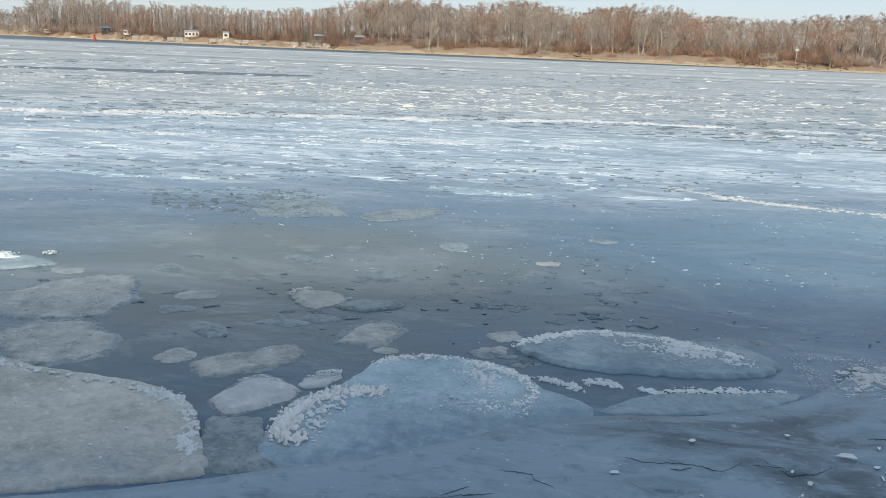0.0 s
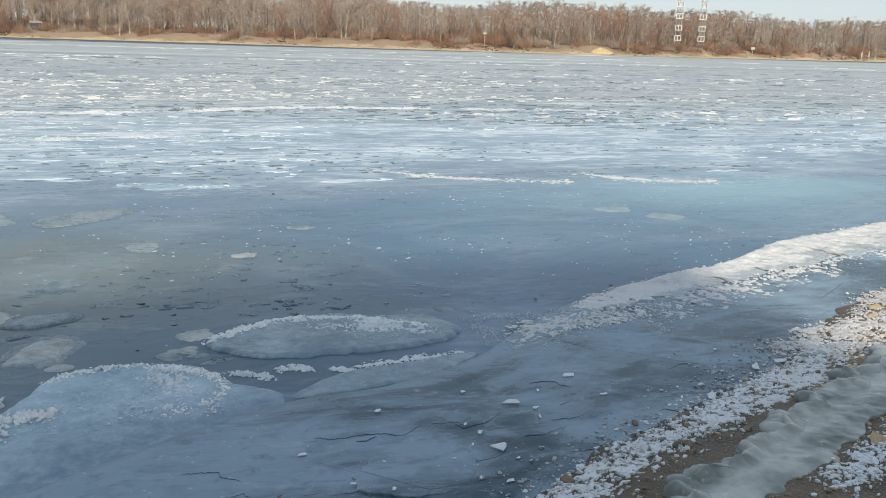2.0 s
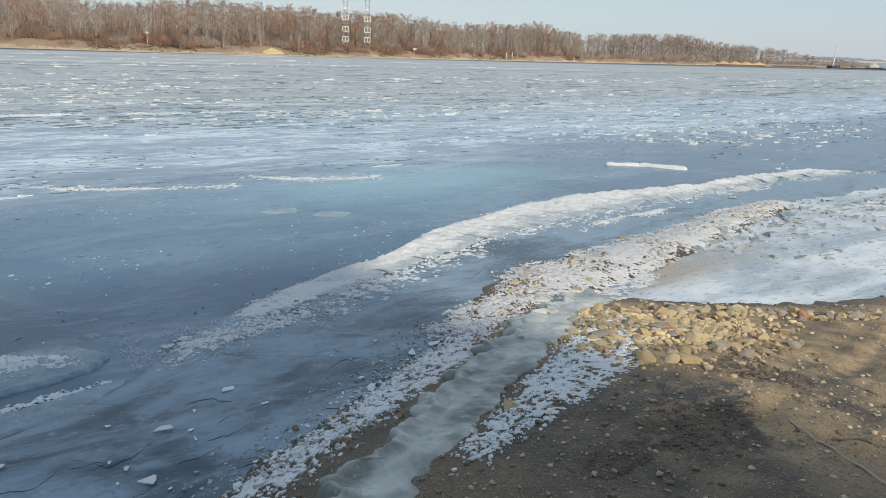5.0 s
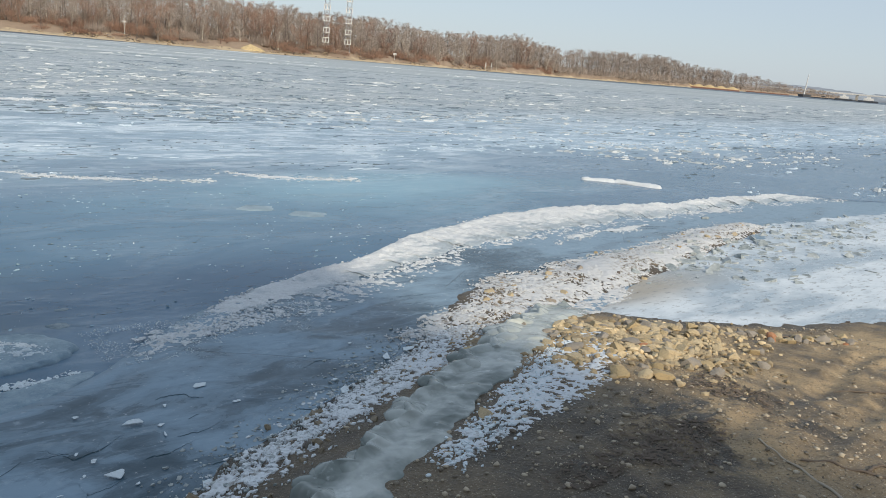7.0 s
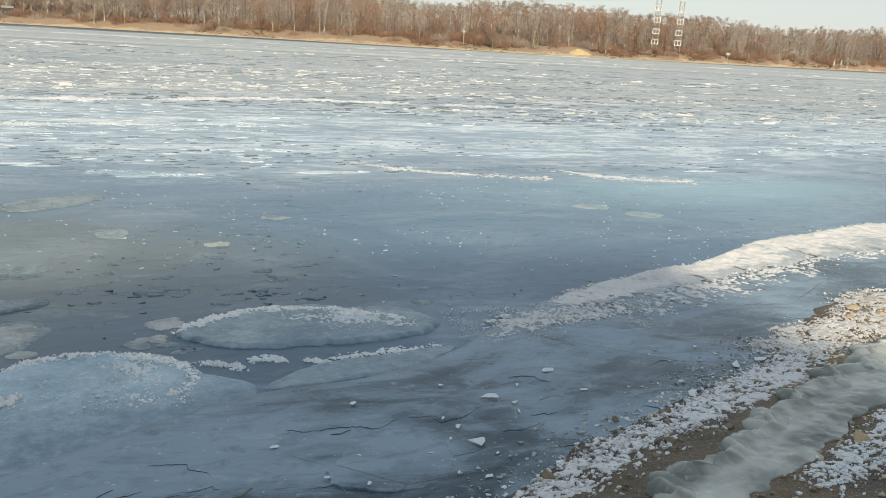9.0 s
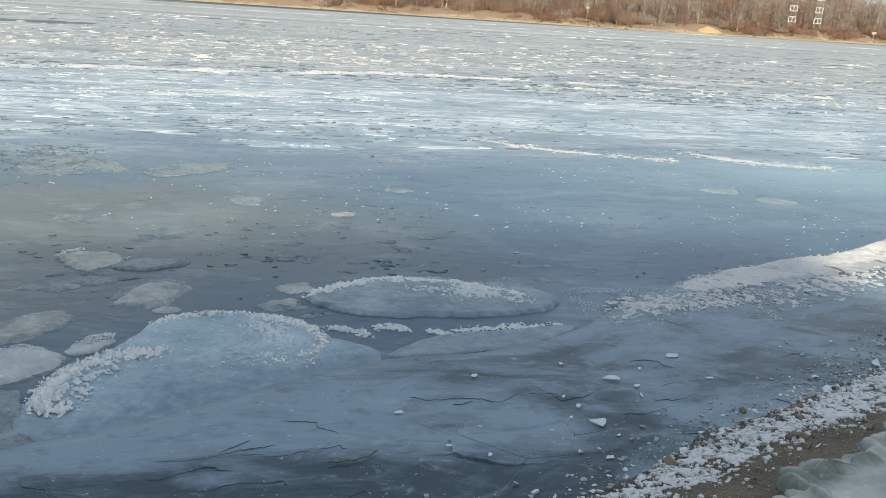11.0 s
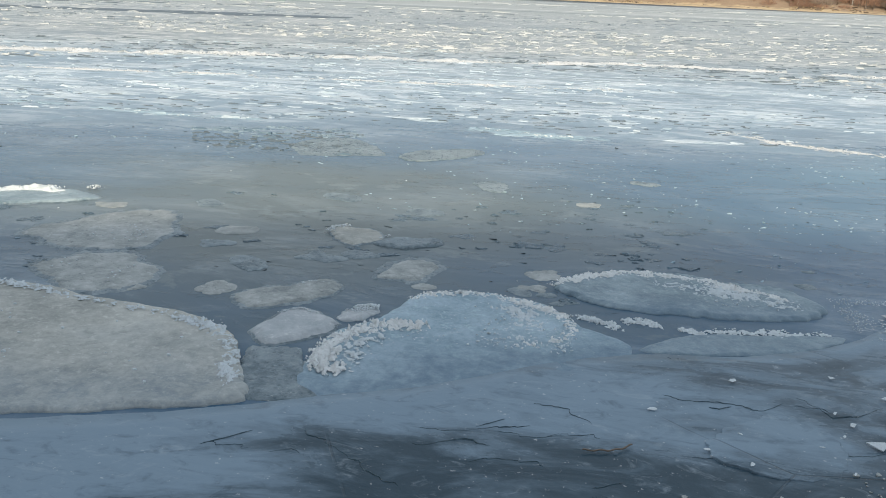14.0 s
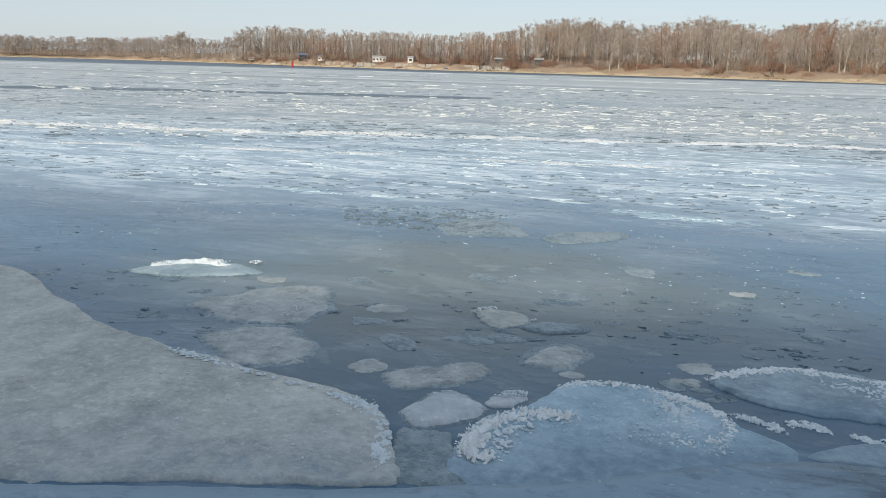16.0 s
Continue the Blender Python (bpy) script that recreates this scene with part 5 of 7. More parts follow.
flaky("small broken flakes of white ice along the water line", [(0.6, 1.85), (1.9, 2.56), (2.6, 2.92), (3.3, 3.3), (4.1, 3.65)], 0.10, 2600, 431, (0.003, 0.016), CRUST_WHITE)
flaky("small broken flakes of grey ice along the water line", [(0.6, 1.95), (1.8, 2.66), (2.5, 3.05), (3.2, 3.45), (4.0, 3.78)], 0.12, 1100, 432, (0.004, 0.015), FLOE_SOAKED)
flaky("small flakes of ice on the spit", [(4.3, 3.7), (5.2, 4.2), (6.4, 4.42), (7.6, 4.65), (9.0, 4.98), (10.3, 5.2)], 0.15, 3600, 433, (0.003, 0.013), CRUST)
flaky("small flakes of ice beside the runnel", [(2.6, 2.05), (3.2, 2.3), (3.8, 2.65), (4.5, 3.05)], 0.07, 900, 434, (0.003, 0.014), FROST)


# frozen runnel of lumpy clear ice on the sand
def runnel(left, right, seed):
    a, b = curve_points(left, 420), curve_points(right, 420)
    a = a + (np.abs(rough_noise(a[:, 0] * 4.5, a[:, 1] * 4.5, seed, 3)) * 0.26 - 0.05)[:, None] * (-0.55, 0.83)
    b = b + (rough_noise(b[:, 0] * 6, b[:, 1] * 6, seed + 1, 3) * 0.10)[:, None] * (0.55, -0.83)
    rows = []
    for k in range(44):
        f = k / 43
        p = a * (1 - f) + b * f
        low = np.maximum(ground_height(p[:, 0], p[:, 1], False), 0.0)
        bulb = np.clip(1 - np.abs(rough_noise(p[:, 0] * 6, p[:, 1] * 6, seed + 2, 2)) * 2.6, 0, 1)
        sag = 0.010 * rough_noise(p[:, 0] * 3, p[:, 1] * 3, seed + 3, 3)
        h = (0.035 - 0.02 * f) * min(1, f * 10) ** 0.5 * min(1, (1 - f) * 4) + 0.060 * bulb * max(0, 1 - f * 3.6) * min(1, f * 14) + sag + 0.007 * rough_noise(p[:, 0] * 13, p[:, 1] * 13, seed + 6, 3) + 0.006
        rows.append(np.stack([p[:, 0], p[:, 1], low + h - (0.06 if k in (0, 43) else 0)], 1))
    holder = thing("frozen_runnel", (float(a[0, 0]), float(a[0, 1]), 0), "lumpy translucent grey ice runnel frozen on the sand", "ice")
    at = np.array([a[0, 0], a[0, 1], 0])
    made("ice_sheet", np.concatenate(rows) - at, grid_faces(44, 420), RUNNEL, holder)
    rng = np.random.default_rng(seed)
    i = rng.integers(20, 400, 130)
    f = rng.uniform(0.0, 0.22, 130)
    p = a[i] * (1 - f)[:, None] + b[i] * f[:, None]
    z = np.maximum(ground_height(p[:, 0], p[:, 1], False), 0.0) + 0.022
    v, q = lumps(np.stack([p[:, 0], p[:, 1], z], 1) - at, rng.uniform(0.02, 0.075, 130), seed + 5, 0.5, fine=True, spread=0.05)
    tagged(made("icy_bulge", v, q, RUNNEL, holder, "rounded bulges of ice along the runnel edge"), kind="stuff")
    return holder


runnel([(1.2, 1.62), (1.85, 2.05), (2.19, 2.28), (2.45, 2.40), (2.7, 2.54), (2.96, 2.70), (3.22, 2.90), (3.55, 2.97), (4.05, 3.25), (4.6, 3.55), (5.2, 3.85)], [(1.5, 1.4), (2.1, 1.85), (2.48, 2.10), (2.75, 2.24), (2.97, 2.36), (3.25, 2.5), (3.46, 2.60), (3.8, 2.76), (4.3, 3.05), (4.85, 3.38), (5.4, 3.6)], 421)

# frozen backwater behind the spit, snow over smooth ice
bay = curve_points([(5.2, 3.45), (5.8, 3.75), (6.6, 4.1), (8.6, 4.65), (10.4, 5.05), (12.5, 5.25), (15.5, 5.0), (20, 3.4), (30, -1)], 160)
bay_in = curve_points([(5.2, 2.9), (5.9, 2.6), (6.8, 2.2), (8.6, 1.2), (10.4, 0.4), (12.5, -0.4), (15.5, -1.6), (20, -3.4), (30, -8)], 160)
rows = []
for k in range(40):
    f = k / 39
    q = bay * (1 - f) + bay_in * f
    q = q + (rough_noise(q[:, 0] * 2, q[:, 1] * 2, 34, 3) * 0.2 * (1 - f))[:, None]
    rows.append(np.stack([q[:, 0], q[:, 1], 0.036 + rough_noise(q[:, 0] * 0.8, q[:, 1] * 0.8, 31) * 0.006 - 0.02 * max(0, 1 - f * 5)], 1))
back = made("backwater_ice", np.concatenate(rows), grid_faces(40, 160), BACKWATER)
if back.data.polygons[900].normal.z < 0:
    back.data.flip_normals()
tagged(back, "pale frozen backwater with thin snow", "ice", kind="structure")
snow_crust("snow_cover", "wind-streaked snow cover on the frozen backwater", [(6.6, 4.05), (8.2, 4.5), (10, 4.9), (12, 5.0), (15, 4.6)], [(7.4, 3.0), (8.6, 2.8), (10.2, 2.6), (12.2, 2.4), (15, 2.0)], 416, 0.0, 0.012, 0.03, SNOW, 3.5)
flaky("dark leaf bits frozen on the backwater", [(6.6, 3.3), (8, 3.4), (10, 3.6), (12, 3.7)], 0.5, 260, 441, (0.006, 0.03), DARKBARK, "leaf_litter")
flaky("grey ice plates on the backwater", [(7.5, 3.9), (9, 4.1), (11, 4.3), (13, 4.2)], 0.4, 700, 442, (0.02, 0.09), FLOE_SOAKED, "backwater_plates")


# raised lips along old cracks in the shelf ice
def shelf_crack(knots, seed, width=0.0028):
    line = curve_points(knots, 70)
    line = line + (rough_noise(line[:, 0] * 9, line[:, 1] * 9, seed, 4) * 0.05)[:, None]
    t = np.gradient(line, axis=0)
    side = np.stack([-t[:, 1], t[:, 0]], 1) / np.maximum(np.linalg.norm(t, axis=1), 1e-9)[:, None]
    thick = np.clip(0.5 + 1.2 * rough_noise(line[:, 0] * 6, line[:, 1] * 6, seed + 1, 3), 0.05, 1) * (1 - np.abs(np.linspace(-1, 1, 70)) ** 4)
    z = 0.016 + rough_noise(line[:, 0] * 1.3, line[:, 1] * 1.3, 12) * 0.012
    rows = []
    for u, h in ((-1.0, -0.006), (-0.5, 0.003), (0.2, 0.004), (0.5, 0.001), (1.6, -0.006)):
        p = line + side * (u * width * thick)[:, None]
        rows.append(np.stack([p[:, 0], p[:, 1], z + np.where(h > 0, h * thick + 0.001, h)], 1))
    holder = thing("ice_crack", (float(line[0, 0]), float(line[0, 1]), 0.016), "dark broken crack line in the shore ice", "ice crack", group="cracks in the shore ice")
    at = np.array(holder.matrix_basis.translation)
    made("crack_lip", np.concatenate(rows) - at, grid_faces(5, 70), CLEAR_PLATE, holder)


shelf_crack([(0.81, 3.25), (0.97, 3.23), (1.21, 3.21), (1.31, 3.26)], 500)
shelf_crack([(1.43, 3.37), (1.56, 3.22), (1.74, 3.31)], 507)
shelf_crack([(2.02, 3.62), (2.11, 3.61), (2.25, 3.55)], 514)
shelf_crack([(2.08, 3.34), (2.14, 3.36)], 521)
shelf_crack([(-0.66, 2.63), (-0.58, 2.6), (-0.5, 2.57), (-0.37, 2.45), (-0.22, 2.35)], 528)
shelf_crack([(-0.2, 2.66), (-0.06, 2.69), (0.08, 2.68)], 535)
shelf_crack([(0.24, 3.05), (0.35, 3.04), (0.42, 3.01), (0.5, 2.94)], 542)
shelf_crack([(-0.2, 2.77), (0.01, 2.78), (0.23, 2.86)], 549)


rng = np.random.default_rng(560)
for k in range(26):
    t, f = rng.uniform(0.0, 1.0), rng.uniform(0.1, 0.75)
    x, y = -1.2 + 4.6 * t, 2.55 + 1.55 * t - f * 1.1
    a, length = radians(rng.normal(14, 16)), rng.uniform(0.06, 0.28)
    shelf_crack([(x, y), (x + 0.5 * length * math.cos(a), y + 0.5 * length * math.sin(a) + rng.normal(0, 0.02)), (x + length * math.cos(a), y + length * math.sin(a))], 570 + k, 0.0022)


# ---- stones, gravel, sticks ----
def stone_mesh(seed, fine=True, material=None):
    rng = np.random.default_rng(seed)
    v = (ICO_V if fine else SEED_V).copy()
    # a few flat cuts, then rounding
    for _ in range(10):
        n = rng.normal(0, 1, 3)
        n /= np.linalg.norm(n)
        d = v @ n
        cut = rng.uniform(0.38, 0.72)
        v = v - np.where(d > cut, (d - cut) * 0.97, 0)[:, None] * n
    v = v * rng.uniform(0.75, 1.25, 3) * (1.1, 0.9, 0.62)
    v[:, 2] = np.maximum(v[:, 2], -0.28)
    mesh = bpy.data.meshes.new("stone")
    mesh.from_pydata(v.tolist(), [], [tuple(int(k) for k in q) for q in (ICO_F if fine else SEED_F)])
    mesh.materials.append(material or STONE)
    mesh.shade_smooth()
    mesh.set_sharp_from_angle(angle=radians(28))
    return mesh


STONES = [stone_mesh(900 + k) for k in range(9)]
SMALL_STONES = [stone_mesh(950 + k, False, WET_STONE) for k in range(5)]


def lay_stone(x, y, r, rng, parent, small=False, sink=0.2, material=None):
    mesh = (SMALL_STONES if small else STONES)[int(rng.integers(0, 5 if small else 9))]
    ob = new("stone", mesh)
    ob.parent = parent
    z = max(on_ground(x, y), 0.02) + r * (0.28 - sink)
    m = pose(x, y, z, rng.normal(0, 9), rng.normal(0, 9), rng.uniform(0, 360)) @ Matrix.Diagonal((r, r, r, 1))
    ob.matrix_basis = parent.matrix_basis.inverted() @ m
    return ob


rng = np.random.default_rng(77)
heap = thing("stone_heap", (4.9, 2.7, on_ground(4.9, 2.7)), "spread of yellow-brown rounded stones on the sand", "stones")
count = 0
while count < 290:
    x, y = rng.uniform(3.8, 6.5), rng.uniform(1.9, 3.5)
    t = np.clip(((x - 5.0) * 1.25 - (y - 3.15) * 1.05) / (1.25 ** 2 + 1.05 ** 2), 0, 1)
    gap = math.hypot(x - 5.0 - 1.25 * t, y - 3.15 + 1.05 * t)     # from the upper edge of the heap
    dense = math.exp(-((x - 4.75) / 0.55) ** 2 - ((y - 2.72) / 0.42) ** 2) + 0.9 * math.exp(-(gap / 0.12) ** 2)
    if rng.uniform() > dense:
        continue
    lay_stone(x, y, rng.uniform(0.028, 0.052) * (1.0 if rng.uniform() < 0.75 else 1.5), rng, heap)
    count += 1
for x, y, r in ((4.10, 2.12, 0.075), (3.92, 2.26, 0.07), (4.02, 2.16, 0.06), (4.62, 2.42, 0.08), (4.5, 2.36, 0.07), (4.36, 2.6, 0.07), (4.15, 2.75, 0.075), (5.25, 2.95, 0.085), (4.95, 2.75, 0.07), (5.05, 3.0, 0.08)):
    lay_stone(x, y, r, rng, heap, sink=0.12)
spit_stones = thing("spit_stones", (6.5, 4.4, 0.1), "scattered yellowish stones frozen into the snow crust", "stones")
for k in range(40):
    i = rng.uniform(0, 1)
    p = SPIT[int(i * 59)] + rng.normal(0, 0.16, 2)
    lay_stone(float(p[0]), float(p[1]), rng.uniform(0.02, 0.06), rng, spit_stones, sink=0.25)
edge_stones = thing("water_edge_stones", (3.2, 3.0, 0.08), "dark wet stones frozen in along the water edge", "stones")
for k in range(50):
    t = rng.uniform(0, 1)
    x, y = 1.6 + 2.9 * t + rng.normal(0, 0.1), 2.42 + 1.25 * t + rng.normal(0, 0.12)
    lay_stone(x, y, rng.uniform(0.012, 0.04), rng, edge_stones, small=True)
for x, y, r in ((3.03, 2.3, 0.06), (3.17, 2.9, 0.055), (4.12, 2.92, 0.05), (4.35, 3.35, 0.08), (4.55, 3.22, 0.05), (4.75, 3.3, 0.05), (4.0, 2.62, 0.05), (3.7, 3.15, 0.06)):
    lay_stone(x, y, r, rng, edge_stones, sink=0.1)

# cobbles too small to count, filling the heap
rng = np.random.default_rng(81)
p = np.stack([rng.normal(4.70, 0.42, 1000), rng.normal(2.70, 0.30, 1000)], 1)
p = p[(p[:, 0] > 3.75) & (nearest(SHORE, p[:, 0], p[:, 1])[0] > 0.12)]
s = rng.uniform(0.008, 0.026, len(p))
v, f = lumps(np.stack([p[:, 0], p[:, 1], ground_height(p[:, 0], p[:, 1]) + s * 0.3], 1), s, 82, 0.7, spread=0.3)
COBBLE = plain("yellow_cobble", (0.40, 0.32, 0.20), 0.85, grain=14.0, spread=0.5)
tagged(made("cobbles", v, f, COBBLE, smooth=False), "small yellow-brown cobbles between the larger stones", "stones", kind="stuff")

# gravel and grit on the sand
rng = np.random.default_rng(78)
p = np.stack([rng.uniform(1.8, 7.0, 20000), rng.uniform(0.4, 3.6, 20000)], 1)
d, _, _ = nearest(SHORE, p[:, 0], p[:, 1])
wet = rough_noise(p[:, 0] * 1.4, p[:, 1] * 1.4, 55, 3)
p = p[(d > 0.15) & (wet + rng.uniform(-0.25, 0.25, len(p)) > 0.02)]
z = ground_height(p[:, 0], p[:, 1])
s = 0.0026 + 0.012 * rng.uniform(0, 1, len(p)) ** 8
v, f = lumps(np.stack([p[:, 0], p[:, 1], z + s * 0.2], 1), s, 79, 0.65)
GRAVEL = raft_material("gravel", (0.10, 0.085, 0.066), (0.50, 0.435, 0.335))
tagged(made("gravel", v, f, GRAVEL), "loose grey-brown gravel on damp sand", "gravel", kind="stuff")


def stick(label, knots, r0, r1, material=DRIFTWOOD, forks=(), name="stick"):
    base = Vector((*knots[0], max(on_ground(*knots[0]), 0.024) + r0 * 0.7))
    holder = thing(name, base, label, "stick")

    def limb(part_name, pts, a, b):
        line = curve_points(pts, 26)
        ring = []
        for k, (x, y) in enumerate(line):
            r = a + (b - a) * k / 25
            w = line[min(k + 1, 25)] - line[max(k - 1, 0)]
            w = np.array([-w[1], w[0]]) / max(1e-6, math.hypot(*w))
            z = max(on_ground(x, y), 0.024) + a * 0.8 + 0.003 * math.sin(k * 0.9)
            q = np.arange(7) / 7 * 2 * math.pi
            r = r * (0.15 if k in (0, 25) else 1 + 0.12 * math.sin(k * 2.3))
            ring.append(np.stack([x + w[0] * np.cos(q) * r, y + w[1] * np.cos(q) * r, z + np.sin(q) * r], 1))
        made(part_name, np.concatenate(ring) - np.array(base), grid_faces(26, 7, wrap=True), material, holder)

    limb("stem", knots, r0, r1)
    for q in forks:
        limb("branch", q, r1 * 1.2, r1 * 0.5)
    return holder


stick("long thin pale driftwood stick on the sand", [(3.67, 1.36), (3.59, 1.16), (3.50, 0.96), (3.43, 0.82)], 0.004, 0.006, PALEBARK)
stick("dark forked branch on the sand", [(3.68, 1.18), (3.73, 1.08), (3.80, 0.97), (3.86, 0.85)], 0.004, 0.007, DARKBARK, forks=[[(3.80, 0.97), (3.92, 0.98), (4.0, 0.93)]])
stick("pale bent twig on the sand", [(4.02, 0.98), (3.96, 0.9), (3.92, 0.8)], 0.006, 0.008)
stick("thin dark twig on the sunlit sand", [(5.0, 1.62), (5.2, 1.5), (5.5, 1.35)], 0.004, 0.006, DARKBARK)
stick("thin twig at the edge of the backwater", [(5.75, 2.55), (5.95, 2.42), (6.2, 2.4)], 0.004, 0.007, DARKBARK)
stick("small twig on the sand", [(3.05, 1.05), (3.15, 0.98), (3.22, 0.9)], 0.004, 0.005)
stick("thin dark twig frozen on the shore ice", [(0.44, 2.71), (0.51, 2.72), (0.58, 2.74), (0.64, 2.79)], 0.003, 0.004, DARKBARK)
# dark litter of reed and twig bits washed up in lines
rng = np.random.default_rng(80)
v, f = [], []
for k in range(1500):
    t = rng.uniform(0, 1)
    x = 2.75 + 1.75 * t + rng.normal(0, 0.14)
    y = 1.5 + 0.42 * t * t + rng.normal(0, 0.11)
    if rough_noise(np.array([x * 3]), np.array([y * 3]), 61, 2)[0] < 0.06:
        continue
    a, length, w = rng.uniform(0, 6.3), rng.uniform(0.010, 0.045), rng.uniform(0.001, 0.003)
    zz = on_ground(x, y) + 0.004
    dx, dy = math.cos(a) * length / 2, math.sin(a) * length / 2
    nx, ny = -math.sin(a) * w, math.cos(a) * w
    i = len(v)
    v += [(x - dx - nx, y - dy - ny, zz), (x + dx - nx, y + dy - ny, zz), (x + dx + nx, y + dy + ny, zz), (x - dx + nx, y - dy + ny, zz), (x - dx, y - dy, zz + w * 2), (x + dx, y + dy, zz + w * 2)]
    f += [(i, i + 1, i + 5, i + 4), (i + 1, i + 2, i + 5), (i + 2, i + 3, i + 4, i + 5), (i + 3, i, i + 4)]
tagged(made("washed_up_litter", v, f, DARKBARK), "dark reed and twig bits washed up on sand", "plant litter", kind="stuff")


# thin flakes of ice lying on the shelf
def flake(x, y, r, turn, tilt, seed, z=0.022, stretch=2.0):
    rng = np.random.default_rng(seed)
    holder = thing("ice_flake", (x, y, z), "thin loose flake of white ice on the shelf", "ice flake", turn, group="ice flakes")
    bm = bmesh.new()
    a = np.sort(rng.uniform(0, 6.28, 8))
    top = [bm.verts.new((math.cos(q) * r * stretch * rng.uniform(0.8, 1.1), math.sin(q) * r * rng.uniform(0.8, 1.1), 0)) for q in a]
    face = bm.faces.new(top)
    ext = bmesh.ops.extrude_face_region(bm, geom=[face])
    bmesh.ops.translate(bm, verts=[q for q in ext["geom"] if isinstance(q, bmesh.types.BMVert)], vec=(0, 0, min(0.006, r * 0.16)))
    bmesh.ops.recalc_face_normals(bm, faces=bm.faces)
    bmesh.ops.rotate(bm, verts=bm.verts, matrix=Matrix.Rotation(radians(tilt), 3, "X"))
    bmesh.ops.translate(bm, verts=bm.verts, vec=(0, 0, abs(math.sin(radians(tilt))) * r * 0.9))
    part("flake", bm, FROST, holder)


for k, (x, y, r, turn, tilt) in enumerate([(1.82, 3.39, 0.028, 10, 12), (1.60, 2.96, 0.030, 25, 14), (2.26, 3.66, 0.022, 8, 10), (2.15, 2.78, 0.03, 50, 20), (2.2, 2.85, 0.02, 100, 24), (2.42, 2.86, 0.025, 20, 20), (1.9, 2.72, 0.022, 60, 10), (2.9, 3.25, 0.025, 40, 16), (1.15, 3.45, 0.012, 30, 10), (2.35, 3.4, 0.012, 0, 8), (1.62, 3.58, 0.012, 0, 6), (0.75, 3.1, 0.012, 20, 6), (3.4, 3.55, 0.03, 30, 10), (3.6, 3.6, 0.03, 10, 8)]):
    flake(x, y, r, turn, tilt, 700 + k)


rng = np.random.default_rng(760)
for k in range(24):
    t = rng.uniform(0, 1)
    flake(0.9 + 2.9 * t + rng.normal(0, 0.15), 2.75 + 1.0 * t + rng.normal(0, 0.22), rng.uniform(0.005, 0.014), rng.uniform(0, 90), rng.uniform(4, 18), 770 + k)


# ---- the far bank ----
BANK_LINE = curve_points([(-80, 1500), (-60, 950), (-52, 800), (-46, 690), (-39, 610), (-32, 450), (-25, 340), (-17, 300), (-9, 280), (0, 266), (11, 250), (20, 240), (27, 245), (33, 270), (40, 320), (48, 420), (54, 560), (58, 800), (62, 1250), (66, 2200)], 1200)


def bank_at(bearing):
    return float(np.interp(bearing, BANK_LINE[:, 0], BANK_LINE[:, 1]))


def far_place(bearing, off=0.0):
    d = bank_at(bearing) + off
    return d * math.sin(radians(bearing)), d * math.cos(radians(bearing))


steps = ((-3, -0.4), (0, 0.02), (2, 0.2), (5, 0.45), (8, 0.7), (10, 1.3), (13, 2.1), (18, 2.8), (34, 3.2), (60, 4.4), (100, 5.6), (400, 8.0), (1500, 12.0))
rows = []
for k, (off, z) in enumerate(steps):
    b, d = BANK_LINE[:, 0], BANK_LINE[:, 1]
    x0, y0 = d * np.sin(np.radians(b)), d * np.cos(np.radians(b))
    rag = rough_noise(x0 * 0.06, y0 * 0.06, 71, 4)
    dd = d + off * (1 + 0.6 * rag * (0 < off < 20)) + rag * 5
    zz = z * (1 + 0.45 * rough_noise(x0 * 0.035, y0 * 0.035, 72, 4) * (0.5 < z < 3))
    rows.append(np.stack([dd * np.sin(np.radians(b)), dd * np.cos(np.radians(b)), zz + 0 * d], 1))
far = made("far_bank", np.concatenate(rows), grid_faces(len(steps), len(BANK_LINE)), BANK)
if far.data.polygons[0].normal.z < 0:
    far.data.flip_normals()
tagged(far, "low sandy far bank with brown earth and dead grass", "river bank", kind="structure")


# ---- winter trees ----
class Strokes:
    """Gathers tapered limbs and hair-thin twigs as arrays."""

    def __init__(self):
        self.v, self.f = [], []

    def limb(self, pts, radii, sides=5):
        pts = [np.array(p, float) for p in pts]
        base = len(self.v)
        for k, (p, r) in enumerate(zip(pts, radii)):
            for s in range(sides):
                a = s / sides * 2 * math.pi
                self.v.append((p[0] + math.cos(a) * r, p[1] + math.sin(a) * r, p[2]))
        for k in range(len(pts) - 1):
            for s in range(sides):
                t = (s + 1) % sides
                self.f.append((base + k * sides + s, base + k * sides + t, base + (k + 1) * sides + t, base + (k + 1) * sides + s))

    def twig(self, a, b, w, rng):
        i = len(self.v)
        o = rng.normal(0, 1, 3)
        o = o / np.linalg.norm(o) * w
        self.v += [tuple(np.array(a) - o), tuple(np.array(a) + o), tuple(b)]
        self.f.append((i, i + 1, i + 2))


